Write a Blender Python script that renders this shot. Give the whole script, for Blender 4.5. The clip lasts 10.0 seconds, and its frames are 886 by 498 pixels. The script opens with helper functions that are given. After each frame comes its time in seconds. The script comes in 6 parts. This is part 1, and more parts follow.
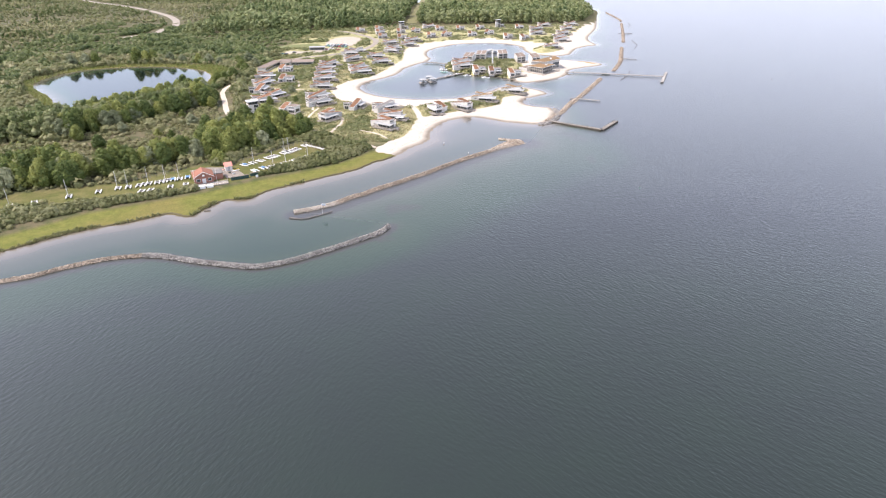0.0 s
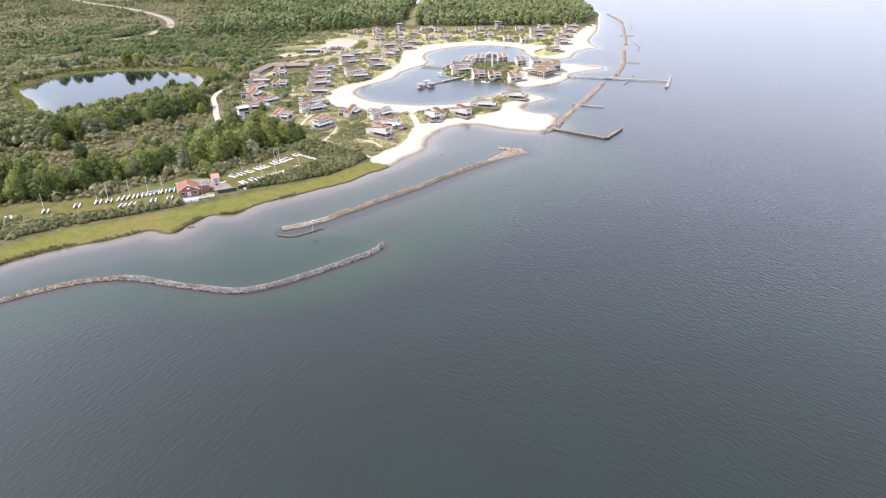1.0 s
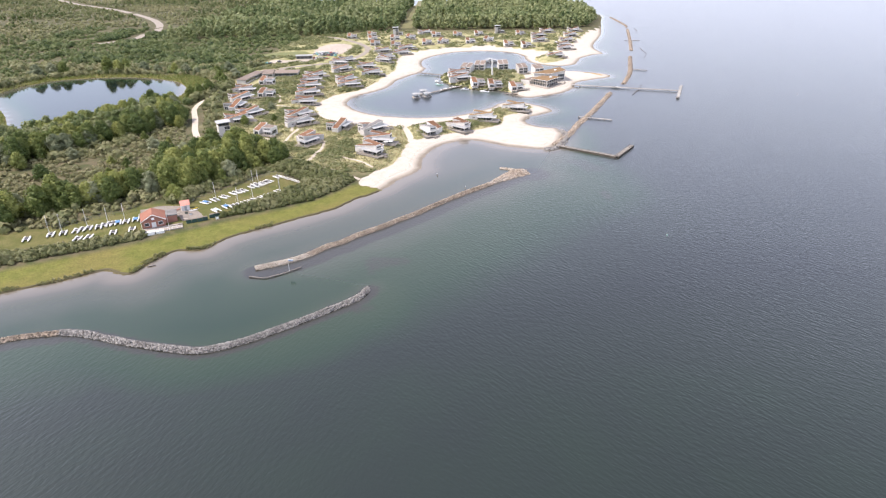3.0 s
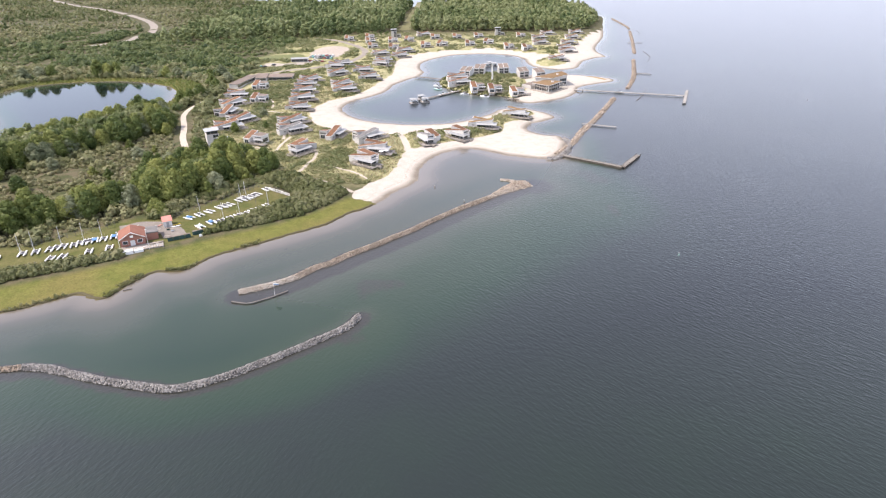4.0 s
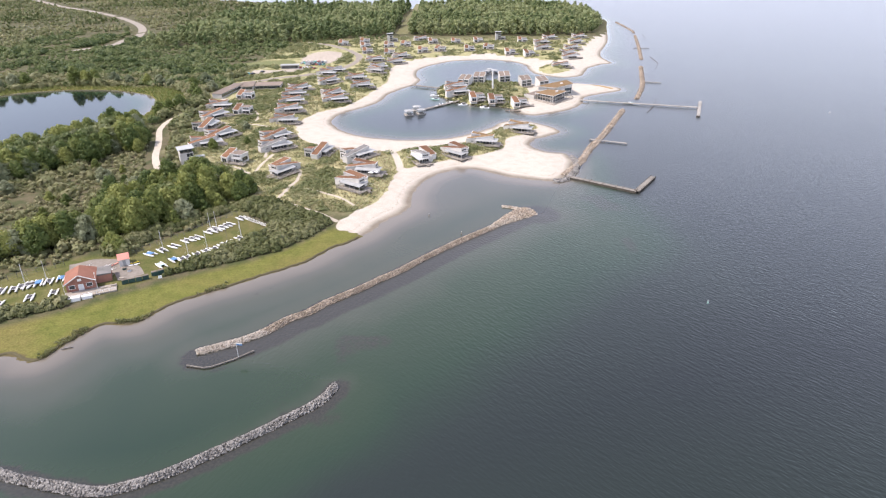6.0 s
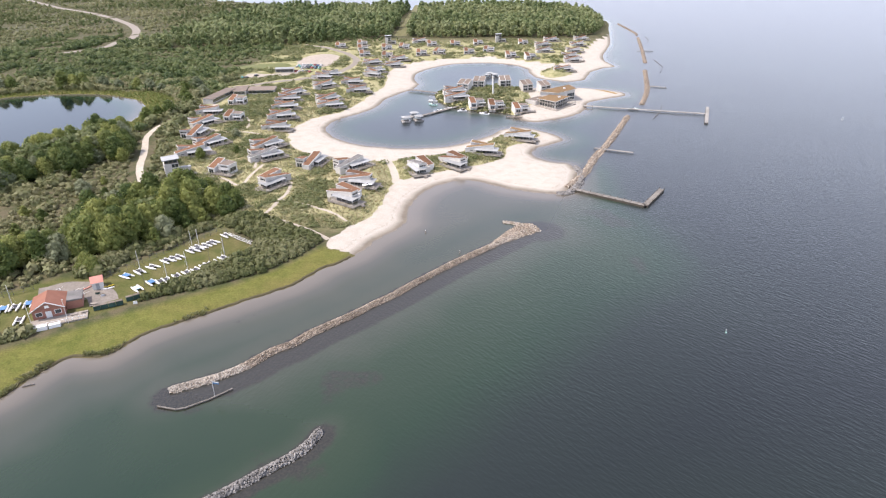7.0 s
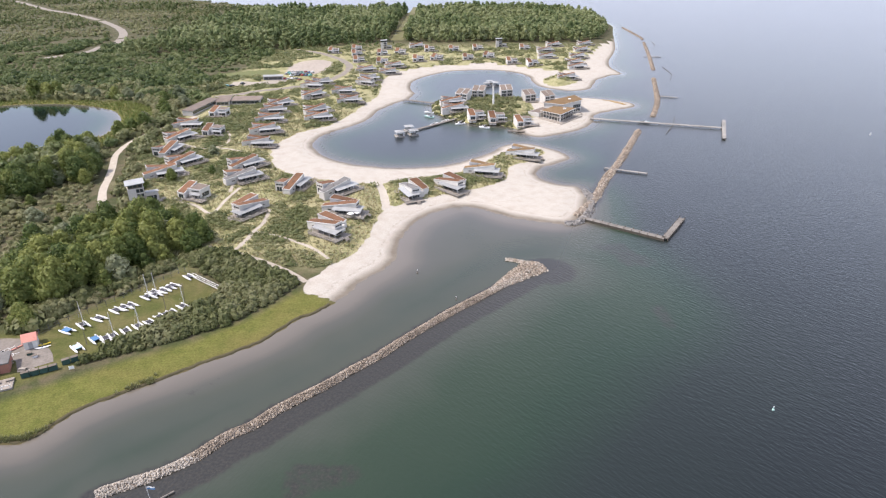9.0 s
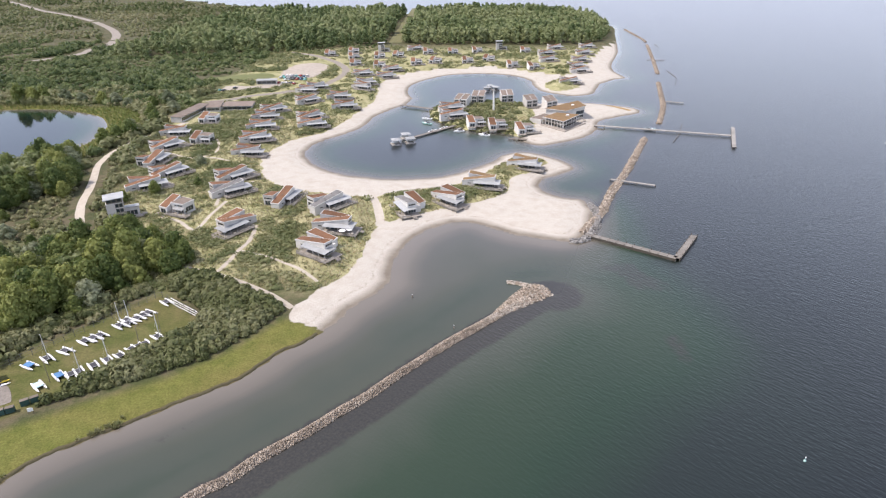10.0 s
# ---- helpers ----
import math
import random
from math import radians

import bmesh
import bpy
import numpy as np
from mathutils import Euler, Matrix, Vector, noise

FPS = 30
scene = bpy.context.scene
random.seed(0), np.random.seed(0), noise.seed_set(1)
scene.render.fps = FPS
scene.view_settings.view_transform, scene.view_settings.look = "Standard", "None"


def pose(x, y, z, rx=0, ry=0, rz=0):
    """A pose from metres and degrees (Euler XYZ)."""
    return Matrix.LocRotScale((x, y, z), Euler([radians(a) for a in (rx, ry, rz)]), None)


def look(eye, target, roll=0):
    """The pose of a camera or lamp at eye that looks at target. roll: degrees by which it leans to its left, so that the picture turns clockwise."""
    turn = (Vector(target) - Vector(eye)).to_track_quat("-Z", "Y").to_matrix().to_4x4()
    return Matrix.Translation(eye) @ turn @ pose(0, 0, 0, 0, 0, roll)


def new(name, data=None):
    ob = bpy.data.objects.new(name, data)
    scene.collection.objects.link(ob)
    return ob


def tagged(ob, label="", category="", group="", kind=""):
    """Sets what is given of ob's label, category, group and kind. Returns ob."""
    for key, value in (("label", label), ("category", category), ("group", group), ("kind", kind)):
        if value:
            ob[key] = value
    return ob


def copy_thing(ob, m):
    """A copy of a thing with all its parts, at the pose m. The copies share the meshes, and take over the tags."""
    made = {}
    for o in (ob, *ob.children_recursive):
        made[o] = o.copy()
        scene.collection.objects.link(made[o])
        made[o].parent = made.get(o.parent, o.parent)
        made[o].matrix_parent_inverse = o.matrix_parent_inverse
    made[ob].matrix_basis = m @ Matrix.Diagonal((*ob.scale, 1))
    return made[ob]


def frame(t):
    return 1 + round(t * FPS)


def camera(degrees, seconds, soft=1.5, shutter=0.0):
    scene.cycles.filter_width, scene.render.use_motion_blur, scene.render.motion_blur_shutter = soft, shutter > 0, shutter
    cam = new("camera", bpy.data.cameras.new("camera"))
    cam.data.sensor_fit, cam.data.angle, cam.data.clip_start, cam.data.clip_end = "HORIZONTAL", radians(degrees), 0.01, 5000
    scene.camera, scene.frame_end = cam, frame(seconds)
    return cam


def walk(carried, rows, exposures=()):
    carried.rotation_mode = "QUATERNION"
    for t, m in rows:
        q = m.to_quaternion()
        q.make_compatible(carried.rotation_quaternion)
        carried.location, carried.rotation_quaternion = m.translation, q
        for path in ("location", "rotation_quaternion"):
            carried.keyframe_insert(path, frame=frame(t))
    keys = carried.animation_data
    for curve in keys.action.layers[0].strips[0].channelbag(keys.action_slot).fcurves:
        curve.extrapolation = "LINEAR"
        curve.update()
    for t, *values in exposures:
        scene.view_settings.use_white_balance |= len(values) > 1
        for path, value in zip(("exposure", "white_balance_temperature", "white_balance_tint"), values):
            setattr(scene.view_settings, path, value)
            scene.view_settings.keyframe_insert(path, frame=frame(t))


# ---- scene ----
cam = camera(72.0, 10.0, 1.2)
PATH = [
    (0.0, look((0.00, 0.00, 100.00), (0.00, 179.05, 10.88), -0.54)),
    (1.0, look((0.81, 15.91, 100.32), (1.05, 194.98, 11.25), -0.49)),
    (2.0, look((1.70, 31.90, 100.58), (2.12, 211.00, 11.56), -0.45)),
    (3.0, look((2.67, 47.97, 100.78), (3.21, 227.10, 11.82), -0.40)),
    (4.0, look((3.68, 64.11, 100.93), (4.32, 243.27, 12.04), -0.35)),
    (5.0, look((4.72, 80.31, 101.04), (5.43, 259.50, 12.22), -0.31)),
    (6.0, look((5.78, 96.55, 101.11), (6.55, 275.78, 12.38), -0.26)),
    (7.0, look((6.84, 112.82, 101.16), (7.66, 292.10, 12.52), -0.21)),
    (8.0, look((7.88, 129.12, 101.20), (8.77, 308.45, 12.65), -0.16)),
    (9.0, look((8.88, 145.44, 101.22), (9.87, 324.82, 12.77), -0.12)),
    (10.0, look((9.84, 161.76, 101.25), (10.95, 341.19, 12.90), -0.07)),
]
EXPOSURES = [(0.0, 0.97, 6850.0, 16.5), (5.0, 0.78, 6800.0, 16.5), (8.0, 0.65, 6700.0, 15.5), (10.0, 0.52, 6650.0, 15.0)]
walk(cam, PATH, EXPOSURES)

# ---- light ----
SUN_AZ, SUN_EL = radians(-98), radians(56)     # azimuth from +y (ahead) towards +x
sun_dir = Vector((math.sin(SUN_AZ) * math.cos(SUN_EL), math.cos(SUN_AZ) * math.cos(SUN_EL), math.sin(SUN_EL)))
world = bpy.data.worlds.new("world")
scene.world = world
world.use_nodes = True
wn = world.node_tree
wn.nodes.clear()
sky = wn.nodes.new("ShaderNodeTexSky")
sky.sky_type, sky.sun_disc = "NISHITA", False
sky.sun_elevation, sky.sun_rotation = SUN_EL, SUN_AZ
sky.air_density, sky.dust_density, sky.ozone_density = 0.8, 0.7, 1.0
bg = wn.nodes.new("ShaderNodeBackground")
bg.inputs["Strength"].default_value = 0.15
wout = wn.nodes.new("ShaderNodeOutputWorld")
# thin bright cloud veil over the whole sky
veil = wn.nodes.new("ShaderNodeMix")
veil.data_type, veil.blend_type = "RGBA", "ADD"
veil.inputs["Factor"].default_value = 1.0
veil.inputs[7].default_value = (2.85, 2.81, 2.97, 1)
wn.links.new(sky.outputs[0], veil.inputs[6])
wn.links.new(veil.outputs[2], bg.inputs[0])
wn.links.new(bg.outputs[0], wout.inputs[0])
lamp = bpy.data.lights.new("sun", "SUN")
lamp.energy, lamp.angle, lamp.color = 4.0, radians(2.5), (1.0, 0.93, 0.83)
sun = new("sun", lamp)
sun.matrix_world = look(sun_dir * 500, (0, 0, 0))

# ---- materials ----


class Nodes:
    """A small builder for node materials."""

    def __init__(self, name):
        self.mat = bpy.data.materials.new(name)
        self.mat.use_nodes = True
        self.t = self.mat.node_tree
        self.bsdf = self.t.nodes["Principled BSDF"]
        self.out = self.t.nodes["Material Output"]

    def node(self, kind, ins=(), operation="", data_type="", blend_type="", attribute_name="", vector_type=""):
        n = self.t.nodes.new(kind)
        if operation:
            n.operation = operation
        if data_type:
            n.data_type = data_type
        if blend_type:
            n.blend_type = blend_type
        if vector_type:
            n.vector_type = vector_type
        if attribute_name:
            n.attribute_name = attribute_name
        for k, v in dict(ins).items():
            self.put(n.inputs[k], v)
        return n

    def put(self, socket, v):
        if isinstance(v, bpy.types.NodeSocket):
            self.t.links.new(v, socket)
        else:
            socket.default_value = v

    def place(self, scale=1.0):
        g = self.node("ShaderNodeNewGeometry")
        if scale == 1.0:
            return g.outputs["Position"]
        return self.node("ShaderNodeVectorMath", {0: g.outputs["Position"], "Scale": scale}, operation="SCALE").outputs[0]

    def local(self):
        return self.node("ShaderNodeTexCoord").outputs["Object"]

    def noise(self, scale, detail=4.0, vec=None, rough=0.55):
        n = self.node("ShaderNodeTexNoise", {"Scale": scale, "Detail": detail, "Roughness": rough})
        self.put(n.inputs["Vector"], vec if vec is not None else self.place())
        return n.outputs["Fac"]

    def ramp(self, fac, stops):
        n = self.node("ShaderNodeValToRGB", {"Fac": fac})
        e = n.color_ramp.elements
        while len(e) < len(stops):
            e.new(0.5)
        for el, (pos, col) in zip(e, stops):
            el.position = pos
            el.color = (*col, 1) if len(col) == 3 else col
        return n.outputs["Color"]

    def span(self, v, a, b, c=0.0, d=1.0):
        return self.node("ShaderNodeMapRange", {"Value": v, "From Min": a, "From Max": b, "To Min": c, "To Max": d}).outputs[0]

    def math(self, op, a, b=0.0):
        return self.node("ShaderNodeMath", {0: a, 1: b}, operation=op).outputs[0]

    def mix(self, fac, a, b):
        n = self.node("ShaderNodeMix", data_type="RGBA")
        self.put(n.inputs["Factor"], fac)
        self.put(n.inputs[6], (*a, 1) if isinstance(a, tuple) else a)
        self.put(n.inputs[7], (*b, 1) if isinstance(b, tuple) else b)
        return n.outputs[2]

    def scaled(self, col, fac):
        n = self.node("ShaderNodeMix", data_type="RGBA", blend_type="MULTIPLY")
        n.inputs["Factor"].default_value = 1.0
        self.put(n.inputs[6], (*col, 1) if isinstance(col, tuple) else col)
        self.put(n.inputs[7], fac)
        return n.outputs[2]

    def attr(self, name):
        return self.node("ShaderNodeAttribute", attribute_name=name).outputs["Fac"]

    def bump(self, height, strength, distance=0.05):
        b = self.node("ShaderNodeBump", {"Height": height, "Strength": strength, "Distance": distance})
        self.put(self.bsdf.inputs["Normal"], b.outputs[0])
        return b.outputs[0]

    def done(self, colour=None, rough=0.8, metal=0.0, spec=0.3):
        if colour is not None:
            self.put(self.bsdf.inputs["Base Color"], (*colour, 1) if isinstance(colour, tuple) else colour)
        self.put(self.bsdf.inputs["Roughness"], rough)
        self.bsdf.inputs["Metallic"].default_value = metal
        self.bsdf.inputs["Specular IOR Level"].default_value = spec
        return self.mat


def worn(name, a, b, rough=0.8, grain=1.5, metal=0.0, bump=0.3, spread=0.12, spec=0.3, island=False):
    """Two-tone weathered surface with coarse stains and fine grain, and a little change from piece to piece."""
    m = Nodes(name)
    n1 = m.noise(0.35, 3)
    n2 = m.noise(grain * 4, 4)
    f = m.math("ADD", m.math("MULTIPLY", n1, 0.6), m.math("MULTIPLY", n2, 0.5))
    col = m.mix(m.span(f, 0.35, 0.75), a, b)
    r = m.node("ShaderNodeObjectInfo").outputs["Random"]
    if island:
        r = m.math("FRACT", m.math("ADD", r, m.node("ShaderNodeNewGeometry").outputs["Random Per Island"]))
    col = m.scaled(col, m.span(r, 0, 1, 1 - spread, 1 + spread))
    m.bump(n2, bump, 0.03)
    return m.done(col, m.span(n2, 0.3, 0.7, rough - 0.08, min(1, rough + 0.08)), metal, spec)


def leaves(name, dark, mid, light, use_tone):
    m = Nodes(name)
    tone = m.attr("tone") if use_tone else m.node("ShaderNodeObjectInfo").outputs["Random"]
    isl = m.node("ShaderNodeNewGeometry").outputs["Random Per Island"]
    f = m.math("ADD", m.math("MULTIPLY", tone, 0.65), m.math("MULTIPLY", isl, 0.35))
    col = m.ramp(f, [(0.12, dark), (0.5, mid), (0.88, light)])
    m.done(col, 0.6, 0, 0.25)
    tr = m.node("ShaderNodeBsdfTranslucent", {"Color": col})
    mx = m.node("ShaderNodeMixShader", {0: 0.36, 1: m.bsdf.outputs[0], 2: tr.outputs[0]})
    m.t.links.new(mx.outputs[0], m.out.inputs["Surface"])
    return m.mat


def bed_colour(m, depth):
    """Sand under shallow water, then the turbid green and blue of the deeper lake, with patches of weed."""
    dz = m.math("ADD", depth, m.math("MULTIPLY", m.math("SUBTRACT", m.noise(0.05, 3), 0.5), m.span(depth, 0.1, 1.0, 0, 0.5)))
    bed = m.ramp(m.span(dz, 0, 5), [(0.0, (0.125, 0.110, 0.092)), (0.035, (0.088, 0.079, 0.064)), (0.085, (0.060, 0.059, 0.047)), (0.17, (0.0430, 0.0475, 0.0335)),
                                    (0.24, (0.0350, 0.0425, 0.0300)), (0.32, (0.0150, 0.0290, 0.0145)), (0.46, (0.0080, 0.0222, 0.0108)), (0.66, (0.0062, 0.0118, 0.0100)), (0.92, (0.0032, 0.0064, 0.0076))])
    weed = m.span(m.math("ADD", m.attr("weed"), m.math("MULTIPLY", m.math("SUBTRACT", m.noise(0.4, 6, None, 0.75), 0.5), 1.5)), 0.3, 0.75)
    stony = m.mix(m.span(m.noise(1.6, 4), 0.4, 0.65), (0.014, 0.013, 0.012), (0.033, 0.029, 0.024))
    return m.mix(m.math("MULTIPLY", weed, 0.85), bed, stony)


def ground_material():
    m = Nodes("ground_cover")
    fine, mid, big = m.noise(2.2, 5), m.noise(0.22, 5), m.noise(0.035, 4)
    xyz = m.node("ShaderNodeSeparateXYZ", {0: m.place()})
    z = xyz.outputs["Z"]
    sand = m.mix(m.span(fine, 0.3, 0.7), (0.325, 0.303, 0.268), (0.41, 0.384, 0.342))
    sand = m.mix(m.span(mid, 0.45, 0.75, 0, 0.5), sand, (0.275, 0.24, 0.198))
    wet = m.mix(m.span(mid, 0.3, 0.7), (0.14, 0.122, 0.099), (0.178, 0.156, 0.128))
    sand = m.mix(m.span(m.math("ADD", z, m.math("MULTIPLY", mid, 0.3)), 0.25, 0.62, 1, 0), sand, wet)
    tide = m.math("ADD", z, m.math("MULTIPLY", m.math("SUBTRACT", m.noise(0.12, 4), 0.5), 0.5))
    wrack = m.math("MULTIPLY", m.span(m.math("ABSOLUTE", m.math("SUBTRACT", tide, 0.62)), 0.0, 0.07, 1, 0), m.span(m.noise(0.9, 4), 0.45, 0.7))
    sand = m.mix(m.math("MULTIPLY", wrack, 0.5), sand, (0.12, 0.09, 0.06))
    marsh = m.mix(m.span(mid, 0.35, 0.65), (0.086, 0.098, 0.024), (0.125, 0.126, 0.036))
    marsh = m.mix(m.span(big, 0.45, 0.65, 0, 0.5), marsh, (0.150, 0.118, 0.048))
    marsh = m.mix(m.span(m.noise(0.7, 6, None, 0.7), 0.5, 0.72, 0, 0.6), marsh, (0.062, 0.075, 0.018))
    marsh = m.scaled(marsh, m.span(fine, 0.2, 0.8, 0.6, 1.35))
    tufty = m.noise(0.9, 7, None, 0.75)
    dune = m.mix(m.span(tufty, 0.40, 0.60), (0.345, 0.315, 0.190), (0.195, 0.198, 0.094))
    dune = m.mix(m.span(m.noise(0.16, 6, None, 0.65), 0.47, 0.60, 0, 0.85), dune, m.mix(m.span(tufty, 0.4, 0.6), (0.200, 0.200, 0.092), (0.105, 0.118, 0.048)))
    dune = m.mix(m.span(big, 0.50, 0.66, 0, 0.55), dune, (0.300, 0.270, 0.158))
    dune = m.scaled(dune, m.span(m.noise(3.2, 5, None, 0.7), 0.3, 0.7, 0.6, 1.35))
    heath = m.mix(m.span(mid, 0.4, 0.62), (0.052, 0.060, 0.027), (0.10, 0.086, 0.054))
    heath = m.scaled(heath, m.span(fine, 0.2, 0.8, 0.7, 1.25))
    land = m.mix(m.attr("dune"), heath, dune)
    land = m.mix(m.attr("marsh"), land, marsh)
    edge = m.math("ADD", m.attr("sand"), m.math("MULTIPLY", m.math("SUBTRACT", mid, 0.5), 0.9))
    peat = m.math("MULTIPLY", m.attr("bank"), m.span(m.math("ADD", z, m.math("MULTIPLY", mid, 0.25)), 0.30, 0.46, 1, 0))
    land = m.mix(m.math("MULTIPLY", peat, 0.8), land, (0.075, 0.06, 0.035))
    land = m.mix(m.span(edge, 0.4, 0.6), land, sand)
    bed = bed_colour(m, m.math("MULTIPLY", z, -1.0))
    col = m.mix(m.span(z, -0.06, 0.02), bed, land)
    m.bump(m.math("ADD", fine, tufty), 0.7, 0.22)
    return m.done(col, 0.92, 0, 0.1)


def water_material():
    m = Nodes("lake_water")
    m.t.nodes.remove(m.bsdf)
    swell = m.node("ShaderNodeMapping", {"Vector": m.place(), "Rotation": (0, 0, radians(-50)), "Scale": (2.4, 0.85, 1)}, vector_type="TEXTURE").outputs[0]
    chop = m.node("ShaderNodeMapping", {"Vector": m.place(), "Rotation": (0, 0, radians(-20)), "Scale": (2.4, 0.8, 1)}, vector_type="TEXTURE").outputs[0]
    cross = m.node("ShaderNodeMapping", {"Vector": m.place(), "Rotation": (0, 0, radians(66)), "Scale": (2.4, 1.0, 1)}, vector_type="TEXTURE").outputs[0]
    west = m.span(m.node("ShaderNodeSeparateXYZ", {0: m.place()}).outputs["X"], -45, 15, 1, 0)
    waves = m.node("ShaderNodeMix")
    m.put(waves.inputs[0], west)
    m.put(waves.inputs[2], m.noise(1.0, 2, swell))
    m.put(waves.inputs[3], m.noise(1.0, 2, cross))
    h = m.math("ADD", waves.outputs[0], m.math("MULTIPLY", m.noise(1.0, 2, chop), 0.25))
    gust = m.span(m.noise(0.012, 3), 0.35, 0.65, 0.6, 1.0)
    h = m.math("MULTIPLY", h, m.math("MULTIPLY", m.attr("open"), gust))
    b = m.node("ShaderNodeBump", {"Height": h, "Strength": 0.55, "Distance": 0.32}).outputs[0]
    fr = m.node("ShaderNodeFresnel", {"IOR": 1.38, "Normal": b}).outputs[0]
    fr = m.math("MULTIPLY", fr, m.span(m.attr("open"), 0.06, 0.18, 0.72, 1.0))
    gl = m.node("ShaderNodeBsdfGlossy", {"Color": (1, 1, 1, 1), "Roughness": m.span(m.attr("open"), 0.05, 0.7, 0.06, 0.36), "Normal": b}).outputs[0]
    # opaque: turbid colour, and bed and weed showing through, are painted by depth
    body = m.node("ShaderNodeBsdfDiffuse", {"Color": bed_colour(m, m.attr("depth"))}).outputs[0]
    fr = m.math("MULTIPLY", m.math("POWER", fr, 1.05), 1.45)
    fr = m.math("DIVIDE", fr, m.math("ADD", m.math("MULTIPLY", fr, 0.9), 1.0))     # small waves take the edge off grazing reflection
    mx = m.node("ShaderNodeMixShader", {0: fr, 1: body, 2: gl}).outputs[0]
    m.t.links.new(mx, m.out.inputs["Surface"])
    return m.mat


def glass_material():
    m = Nodes("window_glass")
    return m.done((0.03, 0.04, 0.045), 0.06, 0, 0.8)


GROUND, WATER, GLASS = ground_material(), water_material(), glass_material()
CLAD = worn("weathered_cladding", (0.37, 0.355, 0.332), (0.53, 0.51, 0.482), 0.8, 2.0)
WHITE = worn("white_render", (0.49, 0.48, 0.46), (0.60, 0.59, 0.565), 0.7, 1.0)
SEDUM = worn("red_sedum_roof", (0.105, 0.058, 0.036), (0.17, 0.092, 0.056), 0.95, 0.8, bump=0.6, spread=0.2, spec=0.1)
OCHRE = worn("ochre_sedum_roof", (0.13, 0.085, 0.046), (0.20, 0.135, 0.075), 0.95, 0.8, bump=0.6, spread=0.15, spec=0.1)
BROWNROOF = worn("brown_roof_felt", (0.12, 0.095, 0.078), (0.19, 0.155, 0.13), 0.9, 0.8)
SLATE = worn("grey_roof_felt", (0.085, 0.083, 0.082), (0.165, 0.16, 0.155), 0.85, 0.8)
ZINC = worn("zinc_sheet", (0.20, 0.208, 0.21), (0.33, 0.338, 0.34), 0.6, 0.6, 0.1)
COPING = worn("dull_roof_edge", (0.36, 0.352, 0.338), (0.48, 0.47, 0.452), 0.7, 1.0)
DECK = worn("grey_decking", (0.185, 0.165, 0.145), (0.30, 0.27, 0.235), 0.85, 2.5)
RAIL = worn("silvered_rail_timber", (0.20, 0.185, 0.165), (0.37, 0.345, 0.31), 0.85, 2.5)
POST = worn("dark_timber", (0.10, 0.085, 0.07), (0.18, 0.155, 0.13), 0.85, 3.0)
PIER = worn("bleached_planks", (0.17, 0.162, 0.15), (0.28, 0.268, 0.25), 0.85, 2.5)
GREYSTONE = worn("grey_basalt", (0.105, 0.10, 0.096), (0.245, 0.235, 0.222), 0.85, 3.0, bump=0.6, spread=0.5, island=True)
BROWNSTONE = worn("brown_rubble", (0.110, 0.087, 0.067), (0.30, 0.250, 0.200), 0.9, 3.0, bump=0.6, spread=0.55, island=True)
PALESTONE = worn("bleached_rubble", (0.25, 0.222, 0.186), (0.40, 0.36, 0.312), 0.9, 3.0, bump=0.6, spread=0.35, island=True)
TRACK = worn("sandy_track", (0.27, 0.24, 0.20), (0.37, 0.335, 0.285), 0.95, 0.8)
ROADMAT = worn("gravel_road", (0.165, 0.145, 0.125), (0.24, 0.215, 0.185), 0.95, 0.8)
NEARBLACK = worn("near_black_boards", (0.03, 0.027, 0.022), (0.065, 0.057, 0.045), 0.8, 3.0)
WIRE = worn("dull_wire", (0.07, 0.07, 0.07), (0.12, 0.12, 0.115), 0.6, 1.0)
CARPARK = worn("churned_sand", (0.235, 0.20, 0.165), (0.36, 0.325, 0.28), 0.95, 0.15)
YARD = worn("dirty_paving", (0.105, 0.094, 0.084), (0.21, 0.188, 0.165), 0.95, 0.5)
PEAT = worn("peat_bank", (0.045, 0.038, 0.022), (0.085, 0.075, 0.038), 0.95, 0.8, bump=0.8)
SANDY = worn("trodden_sand", (0.29, 0.265, 0.228), (0.36, 0.33, 0.288), 0.95, 0.8)
JETTYWOOD = worn("dark_jetty_planks", (0.115, 0.105, 0.095), (0.20, 0.185, 0.165), 0.85, 2.5)
YELLOW = worn("yellow_plastic", (0.55, 0.40, 0.03), (0.65, 0.48, 0.06), 0.5, 1.0)
BARK = worn("bark", (0.09, 0.07, 0.05), (0.17, 0.14, 0.11), 0.95, 3.0)
REDTILE = worn("clay_tiles", (0.15, 0.066, 0.046), (0.23, 0.105, 0.072), 0.85, 2.0)
BRICK = worn("red_brick", (0.22, 0.10, 0.075), (0.32, 0.16, 0.12), 0.9, 2.0)
GELCOAT = worn("white_gelcoat", (0.60, 0.61, 0.61), (0.70, 0.70, 0.69), 0.35, 0.8, bump=0.02, spec=0.5)
NET = worn("black_trampoline", (0.035, 0.035, 0.04), (0.06, 0.06, 0.07), 0.8, 3.0)
BLUE = worn("blue_tarpaulin", (0.05, 0.13, 0.26), (0.09, 0.20, 0.36), 0.5, 1.0)
AQUA = worn("pale_blue_cover", (0.35, 0.52, 0.55), (0.48, 0.62, 0.63), 0.6, 1.0)
ALU = worn("aluminium", (0.48, 0.48, 0.48), (0.62, 0.62, 0.62), 0.45, 1.0, 0.15)
GREENPAINT = worn("dark_green_paint", (0.02, 0.05, 0.045), (0.035, 0.075, 0.065), 0.5, 1.0)
BUOYGREEN = worn("faded_green_paint", (0.26, 0.42, 0.39), (0.34, 0.50, 0.46), 0.5, 1.0)
